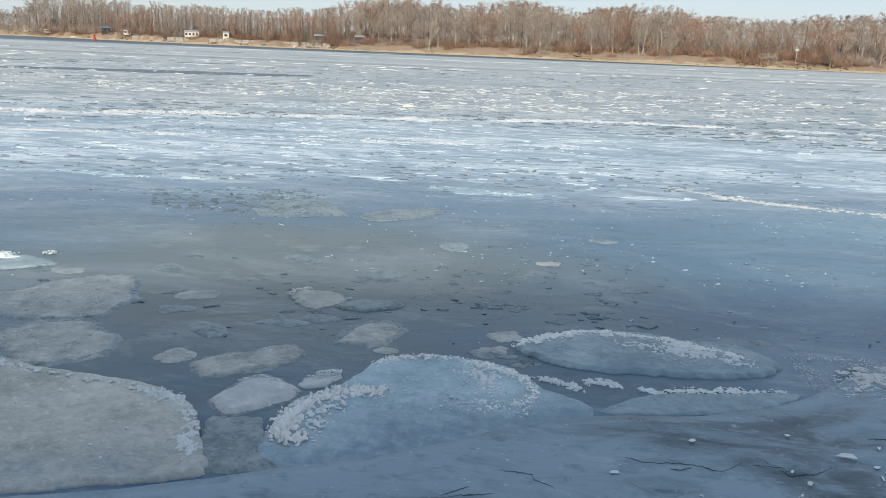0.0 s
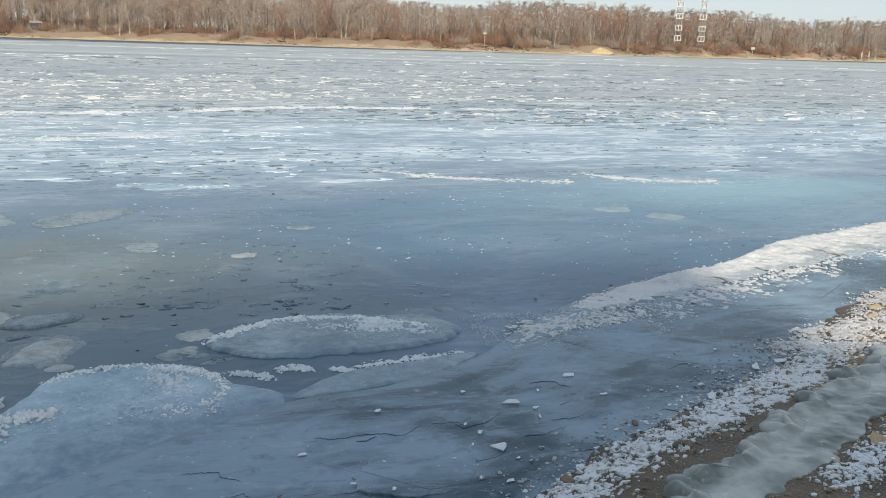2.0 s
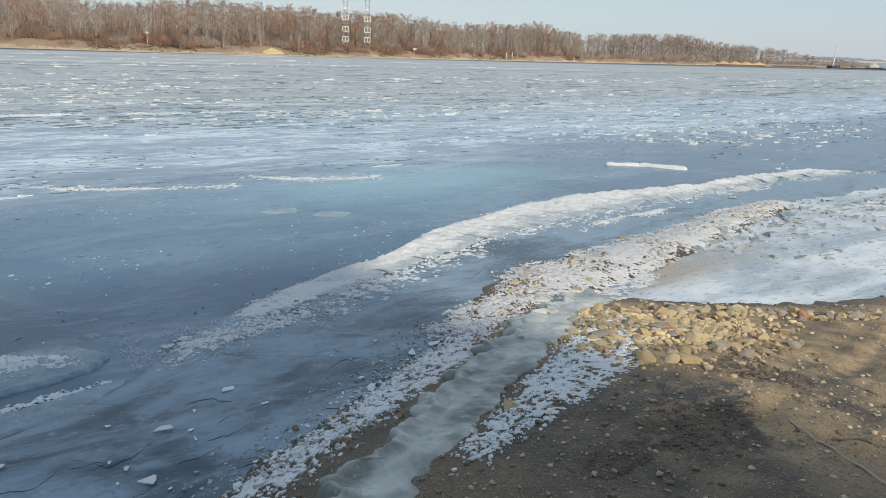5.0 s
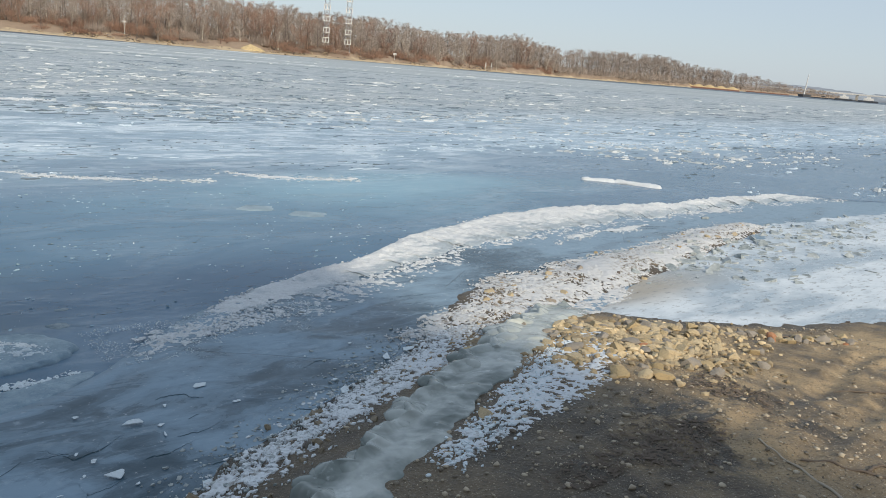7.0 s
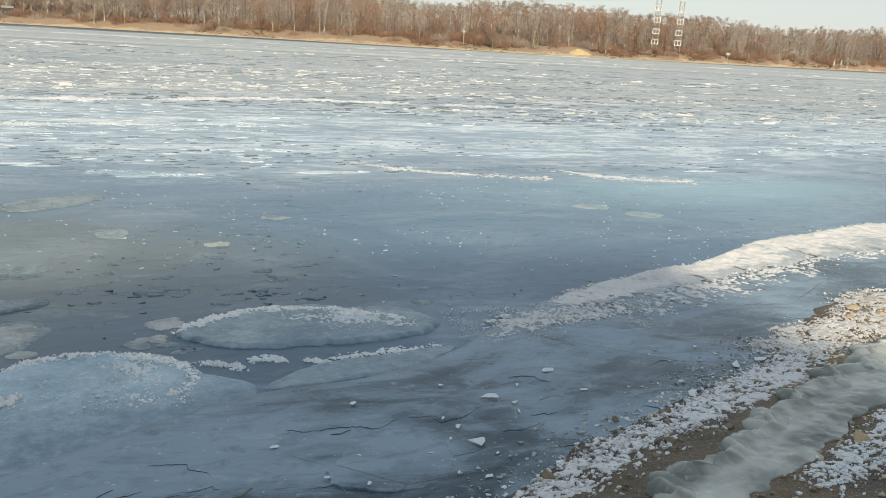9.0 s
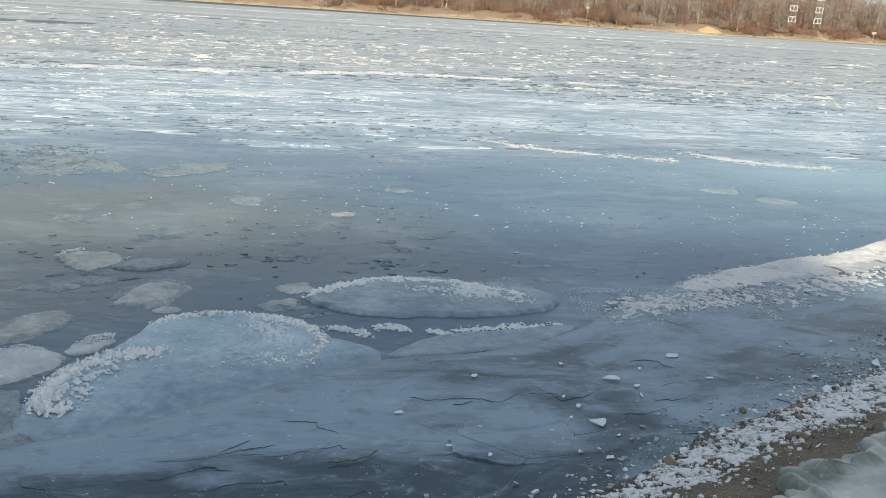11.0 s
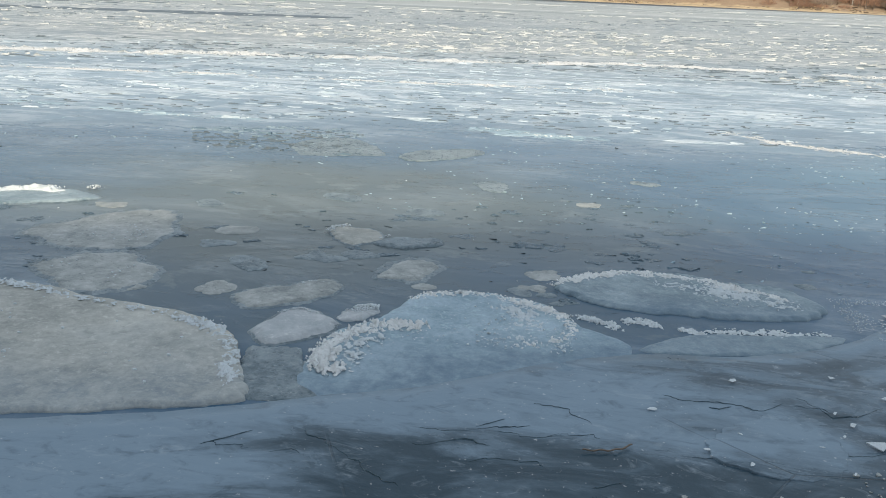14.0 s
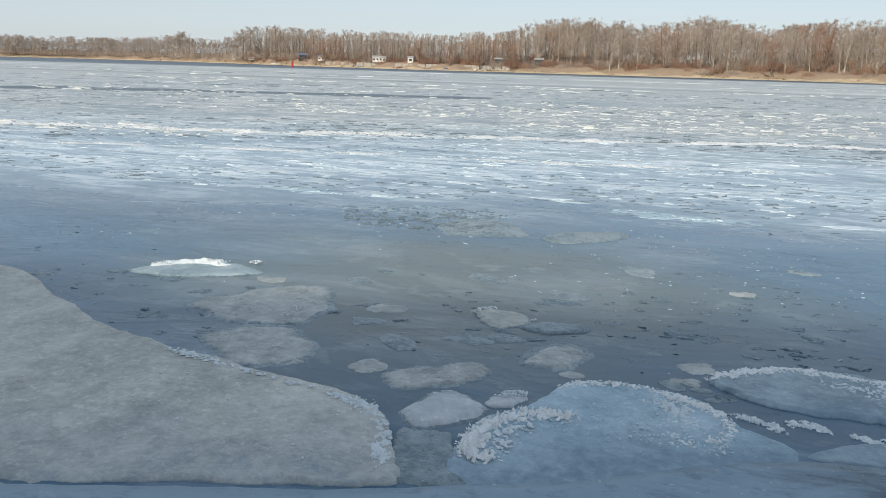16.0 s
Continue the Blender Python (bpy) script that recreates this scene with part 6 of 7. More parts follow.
def tree_parts(seed, height=1.0, spread=0.28, upright=0.6, first=0.25, limbs=14, twigs=950, trunk=0.013, width=0.0027, lean=0.03, stems=1):
    """A bare tree one unit high: trunk with limbs, and a crown of fine twigs."""
    rng = np.random.default_rng(seed)
    wood, crown = Strokes(), Strokes()
    tips = []
    for s in range(stems):
        drift = rng.normal(0, lean + 0.06 * (stems > 1), 2)
        foot = rng.normal(0, 0.02 * (stems > 1), 2)
        top = height * (1 if s == 0 else rng.uniform(0.7, 0.95))
        spine = [np.array([foot[0] + drift[0] * t ** 1.3 + 0.012 * math.sin(5 * t + seed), foot[1] + drift[1] * t ** 1.3, top * t]) for t in np.linspace(0, 1, 8)]
        wood.limb(spine, [trunk * (1 - 0.88 * t) * (1.35 if t == 0 else 1) for t in np.linspace(0, 1, 8)], 6)
        for k in range(limbs // stems):
            t = first + (0.96 - first) * (k + rng.uniform(0, 1)) / (limbs // stems)
            a = rng.uniform(0, 6.28)
            at = np.array([np.interp(t, np.linspace(0, 1, 8), [q[j] for q in spine]) for j in range(3)])
            reach = spread * (1 - 0.65 * abs(t - 0.45)) * rng.uniform(0.6, 1.1)
            rise = reach * (upright * 1.7 + rng.uniform(0, 0.5))
            rise = min(rise, max(0.03, height * 1.0 - at[2]))
            end = at + np.array([math.cos(a) * reach, math.sin(a) * reach, rise])
            bend = (at + end) / 2 + np.array([math.cos(a), math.sin(a), -0.6]) * reach * 0.12
            wood.limb([at, bend, end], [trunk * 0.42 * (1.1 - t), trunk * 0.28 * (1.1 - t), trunk * 0.08], 4)
            tips += [(at * 0.45 + bend * 0.55, reach * 0.55), (bend, reach * 0.6), ((bend + end) / 2, reach * 0.55), (end, reach * 0.45)]
        tips.append((spine[-2], 0.09))
    for k in range(twigs):
        c, r = tips[int(rng.integers(0, len(tips)))]
        a = c + rng.normal(0, 0.22, 3) * r
        way = rng.normal(0, 1, 3) * (0.6, 0.6, 0.4) + (0, 0, upright)
        b = a + way / np.linalg.norm(way) * r * rng.uniform(0.35, 0.8)
        b[2] = min(b[2], height * 1.03)
        crown.twig(a, b, width * rng.uniform(0.6, 1.3), rng)
    return wood, crown


def as_mesh(name, strokes, material):
    mesh = bpy.data.meshes.new(name)
    mesh.from_pydata([tuple(map(float, q)) for q in strokes.v], [], strokes.f)
    mesh.materials.append(material)
    return mesh


KINDS = []
for seed, bark, twig, opts in (
        (1, DARKBARK, TWIG, dict(spread=0.13, upright=1.3, first=0.1, limbs=24, twigs=1700)),
        (2, DARKBARK, TWIG, dict(spread=0.15, upright=1.2, first=0.1, limbs=24, twigs=1700)),
        (3, PALEBARK, TWIG, dict(spread=0.27, upright=0.6, first=0.14, limbs=22, twigs=2000, trunk=0.014)),
        (4, DARKBARK, TWIG, dict(spread=0.30, upright=0.55, first=0.12, limbs=22, twigs=2000)),
        (5, PALEBARK, TWIG, dict(spread=0.26, upright=0.7, first=0.12, limbs=22, twigs=2000, stems=2)),
        (6, DARKBARK, REDTWIG, dict(spread=0.30, upright=0.8, first=0.05, limbs=24, twigs=2000, stems=3)),
        (7, DARKBARK, TWIG, dict(spread=0.25, upright=0.8, first=0.12, limbs=22, twigs=2000)),
        (8, PALEBARK, TWIG, dict(spread=0.24, upright=0.7, first=0.2, limbs=20, twigs=1800, trunk=0.015))):
    wood, crown = tree_parts(seed, **opts)
    KINDS.append((as_mesh("trunk", wood, bark), as_mesh("crown", crown, twig), wood, crown))
BUSHES = []
for seed in (11, 12, 13):
    wood, crown = tree_parts(seed, spread=0.5, upright=0.9, first=0.05, limbs=20, twigs=1000, trunk=0.010, width=0.007, stems=5)
    BUSHES.append((as_mesh("stem", wood, DARKBARK), as_mesh("twig_mass", crown, REDTWIG), wood, crown))

def thicket(seed):
    """A dense low clump of upright switches, from the ground up."""
    rng = np.random.default_rng(seed)
    wood, crown = Strokes(), Strokes()
    for k in range(14):
        a, r = rng.uniform(0, 6.28), rng.uniform(0, 0.7)
        foot = np.array([math.cos(a) * r, math.sin(a) * r, 0])
        tip = foot + np.array([rng.normal(0, 0.2), rng.normal(0, 0.2), rng.uniform(0.5, 1.0)])
        wood.limb([foot, (foot + tip) / 2 + rng.normal(0, 0.03, 3), tip], [0.016, 0.011, 0.003], 4)
    for k in range(1100):
        a, r = rng.uniform(0, 6.28), math.sqrt(rng.uniform(0, 1)) * 0.95
        z0 = rng.uniform(0, 0.55) * (1 - r * 0.5)
        foot = np.array([math.cos(a) * r, math.sin(a) * r, z0])
        way = rng.normal(0, 0.28, 3) + (math.cos(a) * 0.15, math.sin(a) * 0.15, 0.8)
        crown.twig(foot, foot + way * rng.uniform(0.2, 0.5) * (1.15 - r * 0.5), 0.011, rng)
    return wood, crown


for seed in (21, 22, 23):
    wood, crown = thicket(seed)
    BUSHES.append((as_mesh("stem", wood, DARKBARK), as_mesh("twig_mass", crown, REDTWIG if seed < 23 else TWIG), wood, crown))

# height of the skyline over the far water line, in thousandths of the distance, along the bank
SKYLINE = [(-60, 22), (-46, 23), (-40, 23.5), (-36.5, 27), (-35.5, 36), (-34.5, 27), (-32, 30), (-31, 43), (-28, 44), (-25, 42), (-17, 42), (-13, 49), (-10.6, 61), (-7, 63), (-4, 55), (0.5, 67), (3, 57), (7.5, 64), (11, 60), (14, 55), (17, 51), (19, 58), (25, 60), (28, 56), (31, 51), (35, 51), (37, 46), (39, 42.5), (45, 44), (46.5, 36), (50, 35.5), (54.5, 33), (57, 25), (60.5, 19), (63, 11), (66, 6)]


def sky_height(b, off):
    return np.interp(b, [q[0] for q in SKYLINE], [q[1] for q in SKYLINE]) * 0.001 * (bank_at(b) + off)


def bank_z(off):
    return float(np.interp(off, [q[0] for q in steps], [q[1] for q in steps]))


rng = np.random.default_rng(90)
LABELS = {0: "slender bare poplar with upright grey-brown twigs", 1: "slender bare poplar with upright grey-brown twigs", 2: "bare tree with a pale trunk and brown crown", 3: "broad bare tree with a dark trunk", 4: "bare twin-stemmed tree with pale bark", 5: "bushy bare willow with red-brown twigs", 6: "tall bare brown tree on the far bank", 7: "tall bare tree with a bare pale trunk"}


def plant(kind, b, off, h, z):
    x, y = far_place(b, off)
    trunk, crown, _, _ = KINDS[kind]
    ob = thing("tree", (x, y, z - 0.2), LABELS[kind], "tree", rng.uniform(0, 360), group="bare trees on the far bank")
    for n, m in (("trunk", trunk), ("crown", crown)):
        c = new(n, m)
        c.parent = ob
        c.scale = (h * rng.uniform(0.85, 1.2), h * rng.uniform(0.85, 1.2), h) if n == "trunk" else last
        last = c.scale.copy()
    return ob


woods = {"trunk": [[], [], 0], "crown": [[], [], 0]}


def plant_far(kind, b, off, h, z, every=2, kinds=KINDS, thick=2.2):
    """One more tree for the joined woods."""
    x, y = far_place(b, off)
    a = rng.uniform(0, 6.28)
    turn = np.array([[math.cos(a), math.sin(a), 0], [-math.sin(a), math.cos(a), 0], [0, 0, 1]]) * h
    for key, strokes in (("trunk", kinds[kind][2]), ("crown", kinds[kind][3])):
        if key == "trunk":
            v, f = np.array(strokes.v)[:48], strokes.f[:42]
        else:
            v = np.array(strokes.v).reshape(-1, 3, 3)[::every]
            mid = v.mean(1, keepdims=True)
            v = (mid + (v - mid) * (thick, thick, 1.12)).reshape(-1, 3)
            f = [(k, k + 1, k + 2) for k in range(0, len(v), 3)]
        store = woods[key]
        store[0].append(v @ turn + (x, y, z - 0.2))
        store[1] += [tuple(k + store[2] for k in q) for q in f]
        store[2] += len(v)


for row, (off, low, high) in enumerate(((14, 0.6, 0.85), (22, 0.75, 1.0), (32, 0.85, 1.05), (46, 0.85, 1.06), (62, 0.7, 1.0), (84, 0.75, 0.98))):
    b = -31.0 + row * 0.3
    while b < 47:
        d = bank_at(b) + off
        poplar = -31 < b < -12
        gap = (2.2 if poplar else 4.2 if row < 2 else 3.3) * rng.uniform(0.6, 1.4)
        b += math.degrees(gap / d)
        kind = int(rng.choice([0, 1, 1, 5] if row == 0 else [0, 1])) if poplar else int(rng.choice([2, 3, 4, 5, 6, 7, 5] if row < 2 else [3, 6, 6, 4, 7, 3]))
        h = sky_height(b, off) * rng.uniform(low, high) - bank_z(off)
        spot = off + rng.normal(0, 2.5)
        if row < 2:
            plant(kind, b, spot, h, bank_z(spot))
        else:
            plant_far(kind, b, spot, h, bank_z(spot), 3, thick=2.2 if row < 4 else 3.4)
for row, off in enumerate((15, 35, 60)):
    for start, end in ((-62, -31), (47, 65.5)):
        b = start + row * 0.2
        while b < end:
            d = bank_at(b) + off
            b += math.degrees(2.8 * rng.uniform(0.6, 1.4) / d) * (1 + (d > 900))
            h = max(4.0, sky_height(b, off) * rng.uniform(0.7, 1.02) - bank_z(off))
            plant_far(int(rng.choice([3, 4, 5, 6, 6])), b, off + rng.normal(0, 4), h, bank_z(off), 3, thick=2.2 if d < 450 else 3.0)
            if row < 2:
                plant_far(int(rng.choice([0, 3, 4, 5])), b, off - 2, rng.uniform(0.3, 0.65) * h, bank_z(off) - 0.1, 4, BUSHES, 2.0)
for off0, off1, low, high, gap in ((9.5, 13, 1.5, 3.6, 3.6), (13, 18, 2.5, 5.0, 2.9), (20, 27, 3.5, 7.0, 3.0), (30, 40, 5.0, 9.0, 3.2)):
    b = -31.0
    while b < 47:
        off = rng.uniform(off0, off1)
        b += math.degrees(gap * rng.uniform(0.5, 1.5) / bank_at(b))
        if off0 < 10 and (25.5 < b < 29 and rng.uniform() < 0.8 or -25 < b < -14 and rng.uniform() < 0.7):
            continue
        x, y = far_place(b, off)
        pick = int(rng.choice([0, 1, 2, 3, 4, 5, 3, 4, 5]))
        if off0 > 14:
            plant_far(pick, b, off, rng.uniform(low, high), bank_z(off) - 0.1, 3, BUSHES)
            continue
        stems, branches, _, _ = BUSHES[pick]
        ob = thing("bush", (x, y, bank_z(off) - 0.3), "dense leafless red-brown bush on the bank", "bush", rng.uniform(0, 360), group="bushes on the far bank")
        h = rng.uniform(low, high)
        for n, m in (("stem", stems), ("twig_mass", branches)):
            c = new(n, m)
            c.parent = ob
            c.scale = (h, h, h)

for key, m in (("trunk", DARKBARK), ("crown", TWIG)):
    store = woods[key]
    tagged(made("far_woods_" + ("trunks" if key == "trunk" else "twigs"), np.concatenate(store[0]), store[1], m, smooth=False), "bare brown winter woods along the far bank", "woods", kind="stuff")



# ---- small things on and before the far bank ----
def far_thing(name, b, off, z, label, category, turn=None, group=""):
    x, y = far_place(b, off)
    return thing(name, (x, y, z), label, category, -b if turn is None else turn, group)


def hut(b, off, z, size, wall, roof, label, windows=2):
    w, d, h = size
    ob = far_thing("hut", b, off, z, label, "hut", group="huts on the far bank")
    bm = bmesh.new()
    box(bm, (w, d, h), (0, 0, h / 2), 0.03)
    part("wall", bm, wall, ob)
    bm = bmesh.new()
    for s in (-1, 1):
        box(bm, (w * 1.1, d * 0.62, 0.12), (0, s * d * 0.27, h + 0.22), 0.02, (-s * 22, 0, 0))
    part("roof", bm, roof, ob)
    for k in range(windows):
        bm = bmesh.new()
        x = (k + 0.5) / windows * w - w / 2
        box(bm, (w * 0.4 / windows + 0.2, 0.06, h * 0.36), (x, -d / 2 - 0.02, h * 0.58), 0.01)
        part("window", bm, GLASS, ob)
    return ob


hut(-22.0, 11.5, 2.3, (5.2, 2.6, 2.1), WHITE, GREY, "white trailer hut with a row of small windows", 4)
hut(-19.8, 13, 2.3, (2.2, 2.2, 2.2), WHITE, GREY, "small white shed among the trees", 1)
hut(-27.2, 14, 2.4, (4.6, 3, 2.6), DARK, BLUE, "dark wooden hut with a bluish roof", 2)
hut(-26.0, 15, 2.3, (3, 2.4, 2.0), WHITE, BLUE, "low white hut with a blue roof", 2)
hut(-30.6, 12, 2.0, (4.0, 2.4, 1.7), WHITE, RUST, "low white hut by the water", 2)
hut(-10.8, 15, 2.4, (3.2, 2.6, 2.4), DARK, GREY, "dark hut behind the trees", 1)
hut(-13.6, 14, 2.4, (3.0, 2.4, 2.2), DARK, GREY, "dark hut behind the trees", 1)
hut(-35.5, 13, 2.2, (3.5, 3, 2.6), WHITE, GREY, "small white hut on the bank", 1)
hut(-31.8, 12, 2.0, (3.5, 3, 2.6), WHITE, GREY, "small white hut on the bank", 1)
hut(-43.5, 40, 4.0, (5, 4, 5.0), WHITE, GREY, "white cottage between the trees", 2)

# concrete revetment below the huts, in slabs
wall = far_thing("revetment", -19.0, 8.5, 0.8, "sloping pale concrete revetment of slabs", "revetment")
holder_m = wall.matrix_basis.inverted()
for k in range(24):
    b = -25.5 + k * 0.54
    x, y = far_place(b, 9.0 + 0.4 * math.sin(k))
    bm = bmesh.new()
    box(bm, (2.72, 3.2, 0.25), (0, 0, 0), 0.04)
    slab = part("slab", bm, CONCRETE, wall)
    slab.matrix_basis = holder_m @ pose(x, y, 1.25, 30, 0, -b)

buoy = thing("buoy", (-127.5, 240.0, 0), "red river buoy standing in the ice", "buoy")
bm = bmesh.new()
rod(bm, (0, 0, -0.2), (0, 0, 0.5), 0.55, 0.55, 14)
part("float", bm, RED, buoy)
bm = bmesh.new()
rod(bm, (0, 0, 0.5), (0, 0, 1.4), 0.34, 0.28, 10)
rod(bm, (0, 0, 1.4), (0, 0, 2.0), 0.42, 0.1, 10)
part("top_mark", bm, RED, buoy)

# heap of pale sand on the beach
sx, sy = far_place(26.4, 6)
hp = thing("sand_heap", (sx, sy, 0.6), "cone of pale yellow sand on the far beach", "sand heap")
ring = []
for k in range(9):
    f = k / 8
    a = np.linspace(0, 2 * math.pi, 28, endpoint=False)
    r = 3.4 * f * (1 + 0.16 * rough_noise(np.cos(a) * 2 + k, np.sin(a) * 2, 3, 2))
    ring.append(np.stack([r * np.cos(a) * 1.3, r * np.sin(a), 1.9 * (1 - f) ** 0.8 - 0.2 + 0 * a], 1))
ob = made("sand", np.concatenate(ring), [q[::-1] for q in grid_faces(9, 28, True)], CARGO, hp)


def post(b, off, z, h, label, board=(1.0, 1.4), colour=DULL):
    ob = far_thing("sign_post", b, off, z, label, "sign post", group="navigation signs")
    bm = bmesh.new()
    rod(bm, (0, 0, -0.3), (0, 0, h), 0.09, 0.07, 8)
    part("pole", bm, colour, ob)
    bm = bmesh.new()
    box(bm, (board[0], 0.08, board[1]), (0, -0.1, h - board[1] / 2), 0.02)
    part("board", bm, colour, ob)


post(18.4, 11, 2.2, 3.4, "white river sign on a post", (1.1, 0.45))
post(29.5, 12, 2.3, 2.2, "small white sign on the bank", (1.1, 0.9))
post(36.2, 8, 1.6, 2.2, "small white sign on the bank", (1.3, 0.8))
post(52.3, 2, 0.2, 3.6, "white post by the water", (1.2, 0.5))
post(43.0, 5, 0.6, 3.2, "white post by the water", (0.5, 2.0))
post(42.6, 5, 0.6, 3.0, "white post by the water", (0.5, 2.0))


def pylon(b, off, height, label, side):
    """A slim lattice mast painted in white and red bands."""
    ob = far_thing("lattice_mast", b, off, 2.5, label, "pylon", group="power line masts")
    w = 0.85
    for sx in (-1, 1):
        for sy in (-1, 1):
            bm = bmesh.new()
            rod(bm, (sx * w, sy * w, 0), (sx * w * 0.75, sy * w * 0.75, height), 0.08, 0.06, 5)
            part("leg", bm, GREY, ob)
    for k in range(10):
        bm = bmesh.new()
        z0, z1 = k * height / 10, (k + 1) * height / 10
        for s in (-1, 1):
            rod(bm, (-w, s * w, z0), (w, s * w, z1), 0.045, None, 4)
            rod(bm, (w, s * w, z0), (-w, s * w, z1), 0.045, None, 4)
            rod(bm, (s * w, -w, z0), (s * w, w, z1), 0.045, None, 4)
        part("bracing", bm, GREY, ob)
    for z in (3.4, 6.6, 10.2, 13.8, 17.4):
        bm = bmesh.new()
        for x in (-0.98, 0, 0.98):
            box(bm, (0.24, 0.12, 1.5), (x, -w - 0.12, z), 0.02)
        box(bm, (2.2, 0.12, 0.24), (0, -w - 0.12, z + 0.75), 0.02)
        box(bm, (2.2, 0.12, 0.24), (0, -w - 0.12, z - 0.75), 0.02)
        part("white_band", bm, WHITE, ob, "white painted band with two round openings")
    bm = bmesh.new()
    for x in (-0.8, 0.8):
        box(bm, (0.5, 1.4, 2.6), (x, 0, height - 1.4), 0.05)
    box(bm, (2.0, 1.6, 0.25), (0, 0, height - 2.8))
    box(bm, (2.0, 1.6, 0.2), (0, 0, height - 0.2))
    part("top_cage", bm, WHITE, ob, "white painted top cage")
    bm = bmesh.new()
    for z in (height - 0.5, height - 2.5):
        box(bm, (2.4, 0.2, 0.22), (side * 2.1, 0, z))
    box(bm, (0.15, 0.2, 2.2), (side * 3.2, 0, height - 1.5))
    part("cross_arm", bm, GREY, ob)
    bm = bmesh.new()
    rod(bm, (0, 0, height - 0.3), (0, 0, height + 3.2), 0.10, 0.05, 5)
    part("antenna", bm, GREY, ob)
    return ob


pylon(31.4, 15, 22.5, "tall lattice mast with white painted bands", 1)
pylon(32.9, 14, 22.5, "tall lattice mast with white painted bands", -1)


def barge(b, d, length, hull, cargo, label):
    x, y = d * math.sin(radians(b)), d * math.cos(radians(b))
    ob = thing("barge", (x, y, 0), label, "barge", -b - 6)
    bm = bmesh.new()
    box(bm, (length, 9, 1.7), (0, 0, 0.3), 0.2)
    box(bm, (length * 0.08, 9, 1.2), (-length * 0.47, 0, 2.2), 0.2)
    part("hull", bm, hull, ob)
    if cargo:
        for k in range(5):
            bm = bmesh.new()
            bmesh.ops.create_cone(bm, cap_ends=True, segments=16, radius1=length * 0.13, radius2=0.6, depth=2.4, matrix=pose((k - 1.7) * length * 0.17, 0, 2.2) @ Matrix.Diagonal((1, 0.4, 1, 1)))
            part("load", bm, cargo, ob, "heap of yellow sand")
    return ob


barge(57.6, 700, 52, RUST, CARGO, "dark barge loaded with yellow sand")
barge(61.2, 1000, 55, RUST, None, "rust-red flat barge moored far off")
barge(64.4, 1000, 26, DARK, None, "dark flat work barge moored far off")
barge(66.3, 1100, 60, DARK, None, "dark flat work barge moored far off")
cx, cy = 990 * math.sin(radians(63.65)), 990 * math.cos(radians(63.65))
crane = thing("crane_mast", (cx, cy, 1.0), "tall white crane mast on a barge", "crane")
bm = bmesh.new()
rod(bm, (0, 0, 0), (1.5, -1, 24), 0.9, 0.35, 8)
part("mast", bm, WHITE, crane)
bm = bmesh.new()
box(bm, (18, 6, 3), (2, 0, 0.4), 0.3)
part("pontoon", bm, DARK, crane)
for b, d, w in ((66.0, 1000, 9), (67.4, 1000, 10)):
    x, y = d * math.sin(radians(b)), d * math.cos(radians(b))
    boat = thing("tug_boat", (x, y, 0), "white and dark tug boat moored far off", "boat", -b, group="moored boats")
    bm = bmesh.new()
    box(bm, (w * 2, 5, 2.4), (0, 0, 0.8), 0.5)
    part("hull", bm, DARK, boat)
    bm = bmesh.new()
    box(bm, (w, 4, 3), (0, 0, 3.2), 0.3)
    box(bm, (w * 0.4, 3, 2), (0, 0, 5.4), 0.2)
    part("cabin", bm, WHITE, boat)

bridge = thing("bridge", (2300, 930, 0), "long pale road bridge far down the river", "bridge", -68)
bm = bmesh.new()
box(bm, (1400, 12, 4), (250, 0, 16), 0.5)
part("deck", bm, WHITE, bridge)
for k in range(12):
    bm = bmesh.new()
    box(bm, (7, 10, 15), (-400 + k * 115, 0, 7), 0.5)
    part("pier", bm, CONCRETE, bridge)
hx = np.linspace(-900, 1700, 160)
hz = 34 + 14 * rough_noise(hx * 0.004, hx * 0, 5, 4) + 6 * rough_noise(hx * 0.05, hx * 0, 6, 3)
v = np.concatenate([np.stack([hx, 0 * hx, 0 * hx - 2], 1), np.stack([hx, 0 * hx + 60, hz * 0.75], 1), np.stack([hx, 0 * hx + 200, hz], 1), np.stack([hx, 0 * hx + 900, hz * 0.2], 1)])
rot = np.array(pose(0, 0, 0, 0, 0, -68).to_3x3())
v = v @ rot.T + (3250, 1350, 0)
# distance haze is put into the grey-blue base colour
HILL = plain("hazy_hill", (0.27, 0.30, 0.34), 0.9, grain=0.05)
hills = made("distant_hills", v, grid_faces(4, 160), HILL)
if hills.data.polygons[200].normal.z < 0:
    hills.data.flip_normals()
tagged(hills, "low hazy blue wooded hills on the horizon", "hills", kind="structure")

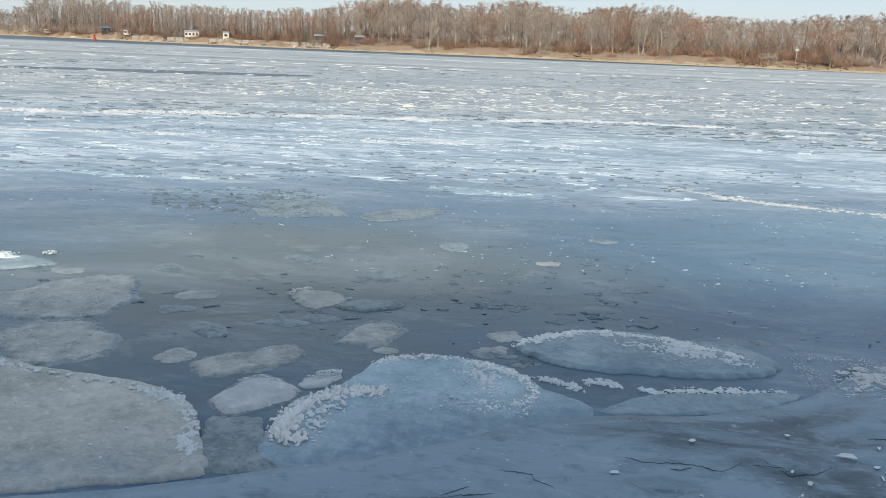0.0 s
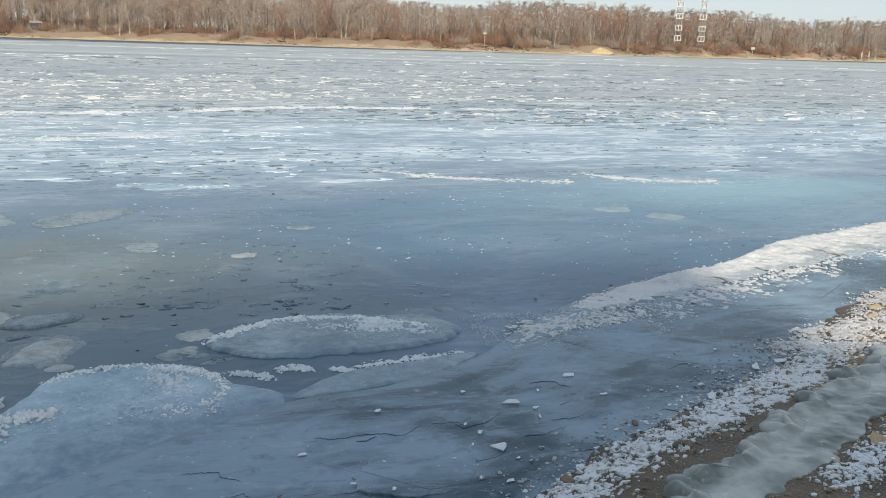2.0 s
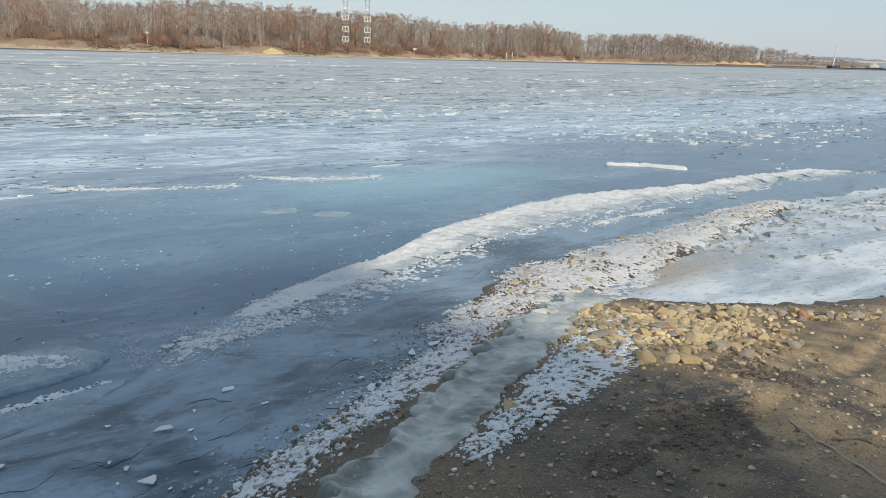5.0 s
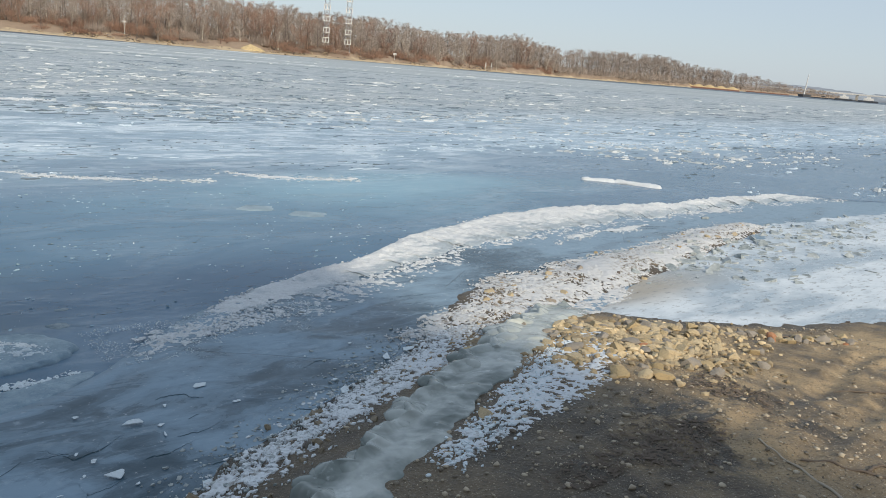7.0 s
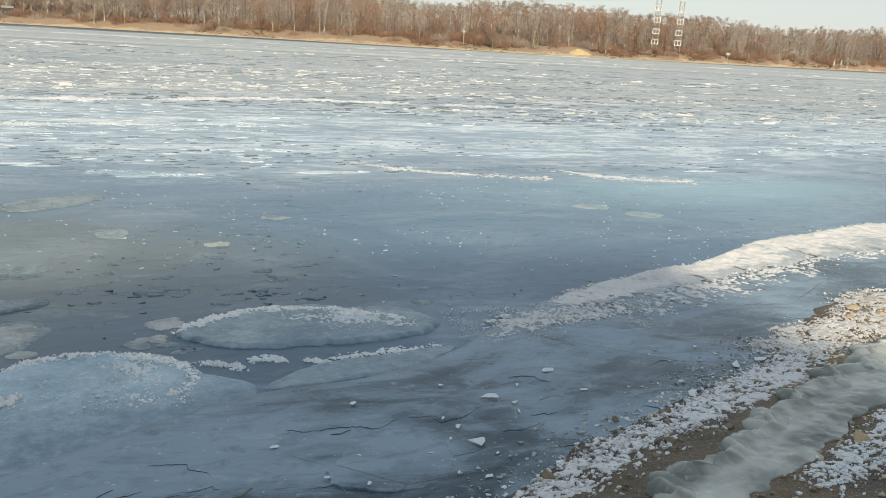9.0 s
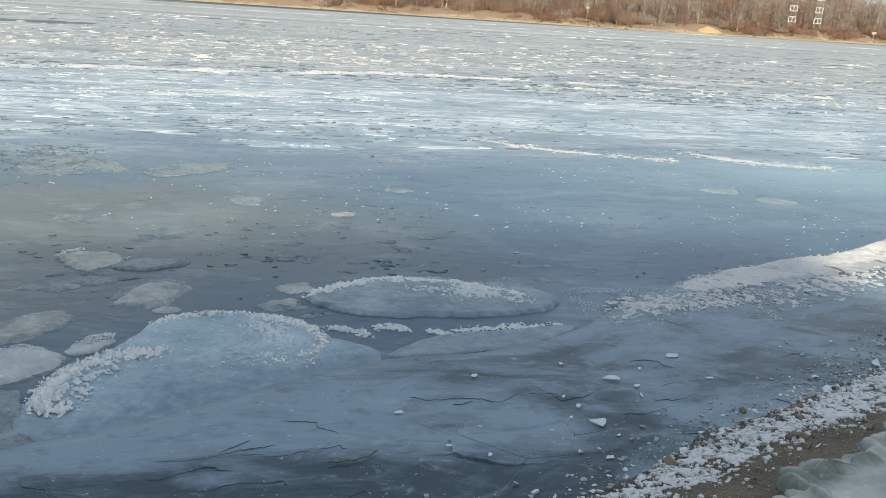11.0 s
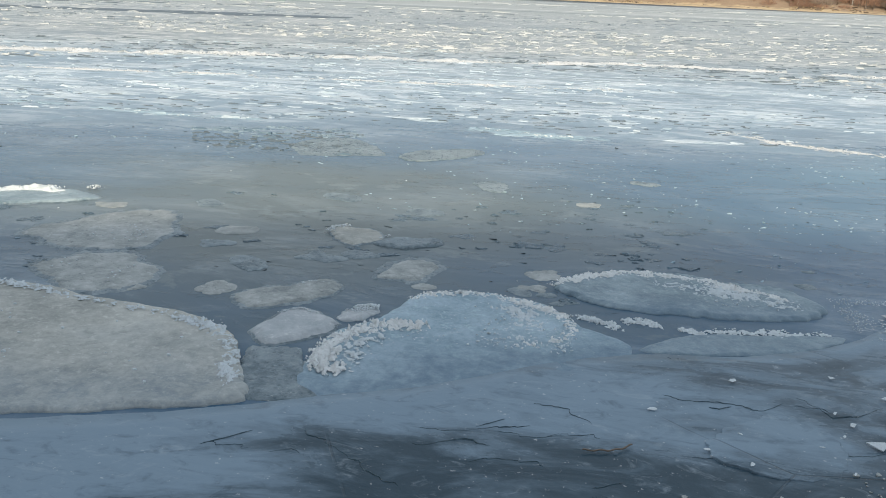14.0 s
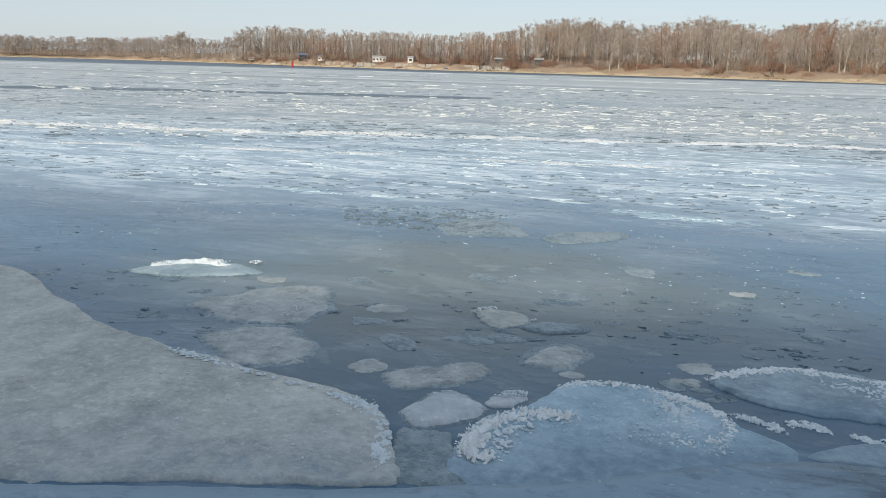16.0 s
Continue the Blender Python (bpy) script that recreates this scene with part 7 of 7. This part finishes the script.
# dead grass, roots and driftwood littering the far beach
rng = np.random.default_rng(92)
for name, count, m, label in (("bank_litter", 1500, DARKBARK, "dark roots and driftwood along the far bank"), ("dead_grass", 2200, GRASS, "tufts of dead tan grass on the far bank")):
    at, size = [], []
    for k in range(count):
        b, off = rng.uniform(-34, 48), 1.5 + 10 * rng.uniform(0, 1) ** 0.6
        if rough_noise(np.array([b * 2.2]), np.array([off * 0.3]), 93, 3)[0] < 0.0:
            continue
        at.append((*far_place(b, off), bank_z(off) + 0.05))
        size.append(rng.uniform(0.10, 0.45))
    v, f = lumps(np.array(at), np.array(size), 94, 0.6, spread=0.5)
    tagged(made(name, v, f, m, smooth=False), label, "litter", kind="stuff")

# boats drawn up on the far beach
for k, b in enumerate((-29.2, -23.4, -20.6, -17.3, -15.2, -36.6)):
    boat = far_thing("rowing_boat", b, 3.5, 0.45, "small upturned wooden rowing boat on the bank", "boat", 30 - b + 11 * k, "rowing boats")
    bm = bmesh.new()
    bmesh.ops.create_uvsphere(bm, u_segments=16, v_segments=8, radius=1.0, matrix=Matrix.Diagonal((1.9, 0.7, 0.55, 1)))
    part("hull", bm, (WHITE, GREY, RUST, BLUE, WHITE, DARK)[k], boat, smooth=True)

# ---- behind the camera: an unseen embankment, added and shaped to shade the near bank ----
away = (math.sin(SUN_BEARING), math.cos(SUN_BEARING))
us = np.concatenate([np.linspace(-90, -12, 40), np.linspace(-11.8, 12, 200), np.linspace(13, 90, 40)])
crest = np.interp(us, [-90, -4.5, -2.2, -0.5, 1.5, 2.9, 3.25, 3.55, 3.85, 90], [7.3, 7.4, 8.1, 8.3, 8.5, 8.7, 8.6, 5.5, 3.0, 3.0]) + rough_noise(us * 0.8, us * 0, 4, 3) * 0.14
rows = []
for off, f, low in ((5.2, 0.0, 0.25), (6.6, 0.35, 0), (8.4, 0.92, 0), (9.0, 1.0, 0), (13, 1.0, 0), (40, 0.8, 0), (160, 0.5, 0)):
    wob = rough_noise(us * 0.5, us * 0 + off, 9, 3) * 0.3
    rows.append(np.stack([away[0] * (off + wob) - us * away[1], away[1] * (off + wob) + us * away[0], crest * f + low], 1))
rise = made("embankment", np.concatenate(rows), grid_faces(len(rows), len(us)), BANK)
if rise.data.polygons[len(us)].normal.z < 0:
    rise.data.flip_normals()
tagged(rise, "unseen earth embankment added behind the beach to cast its shade", "embankment", kind="structure")
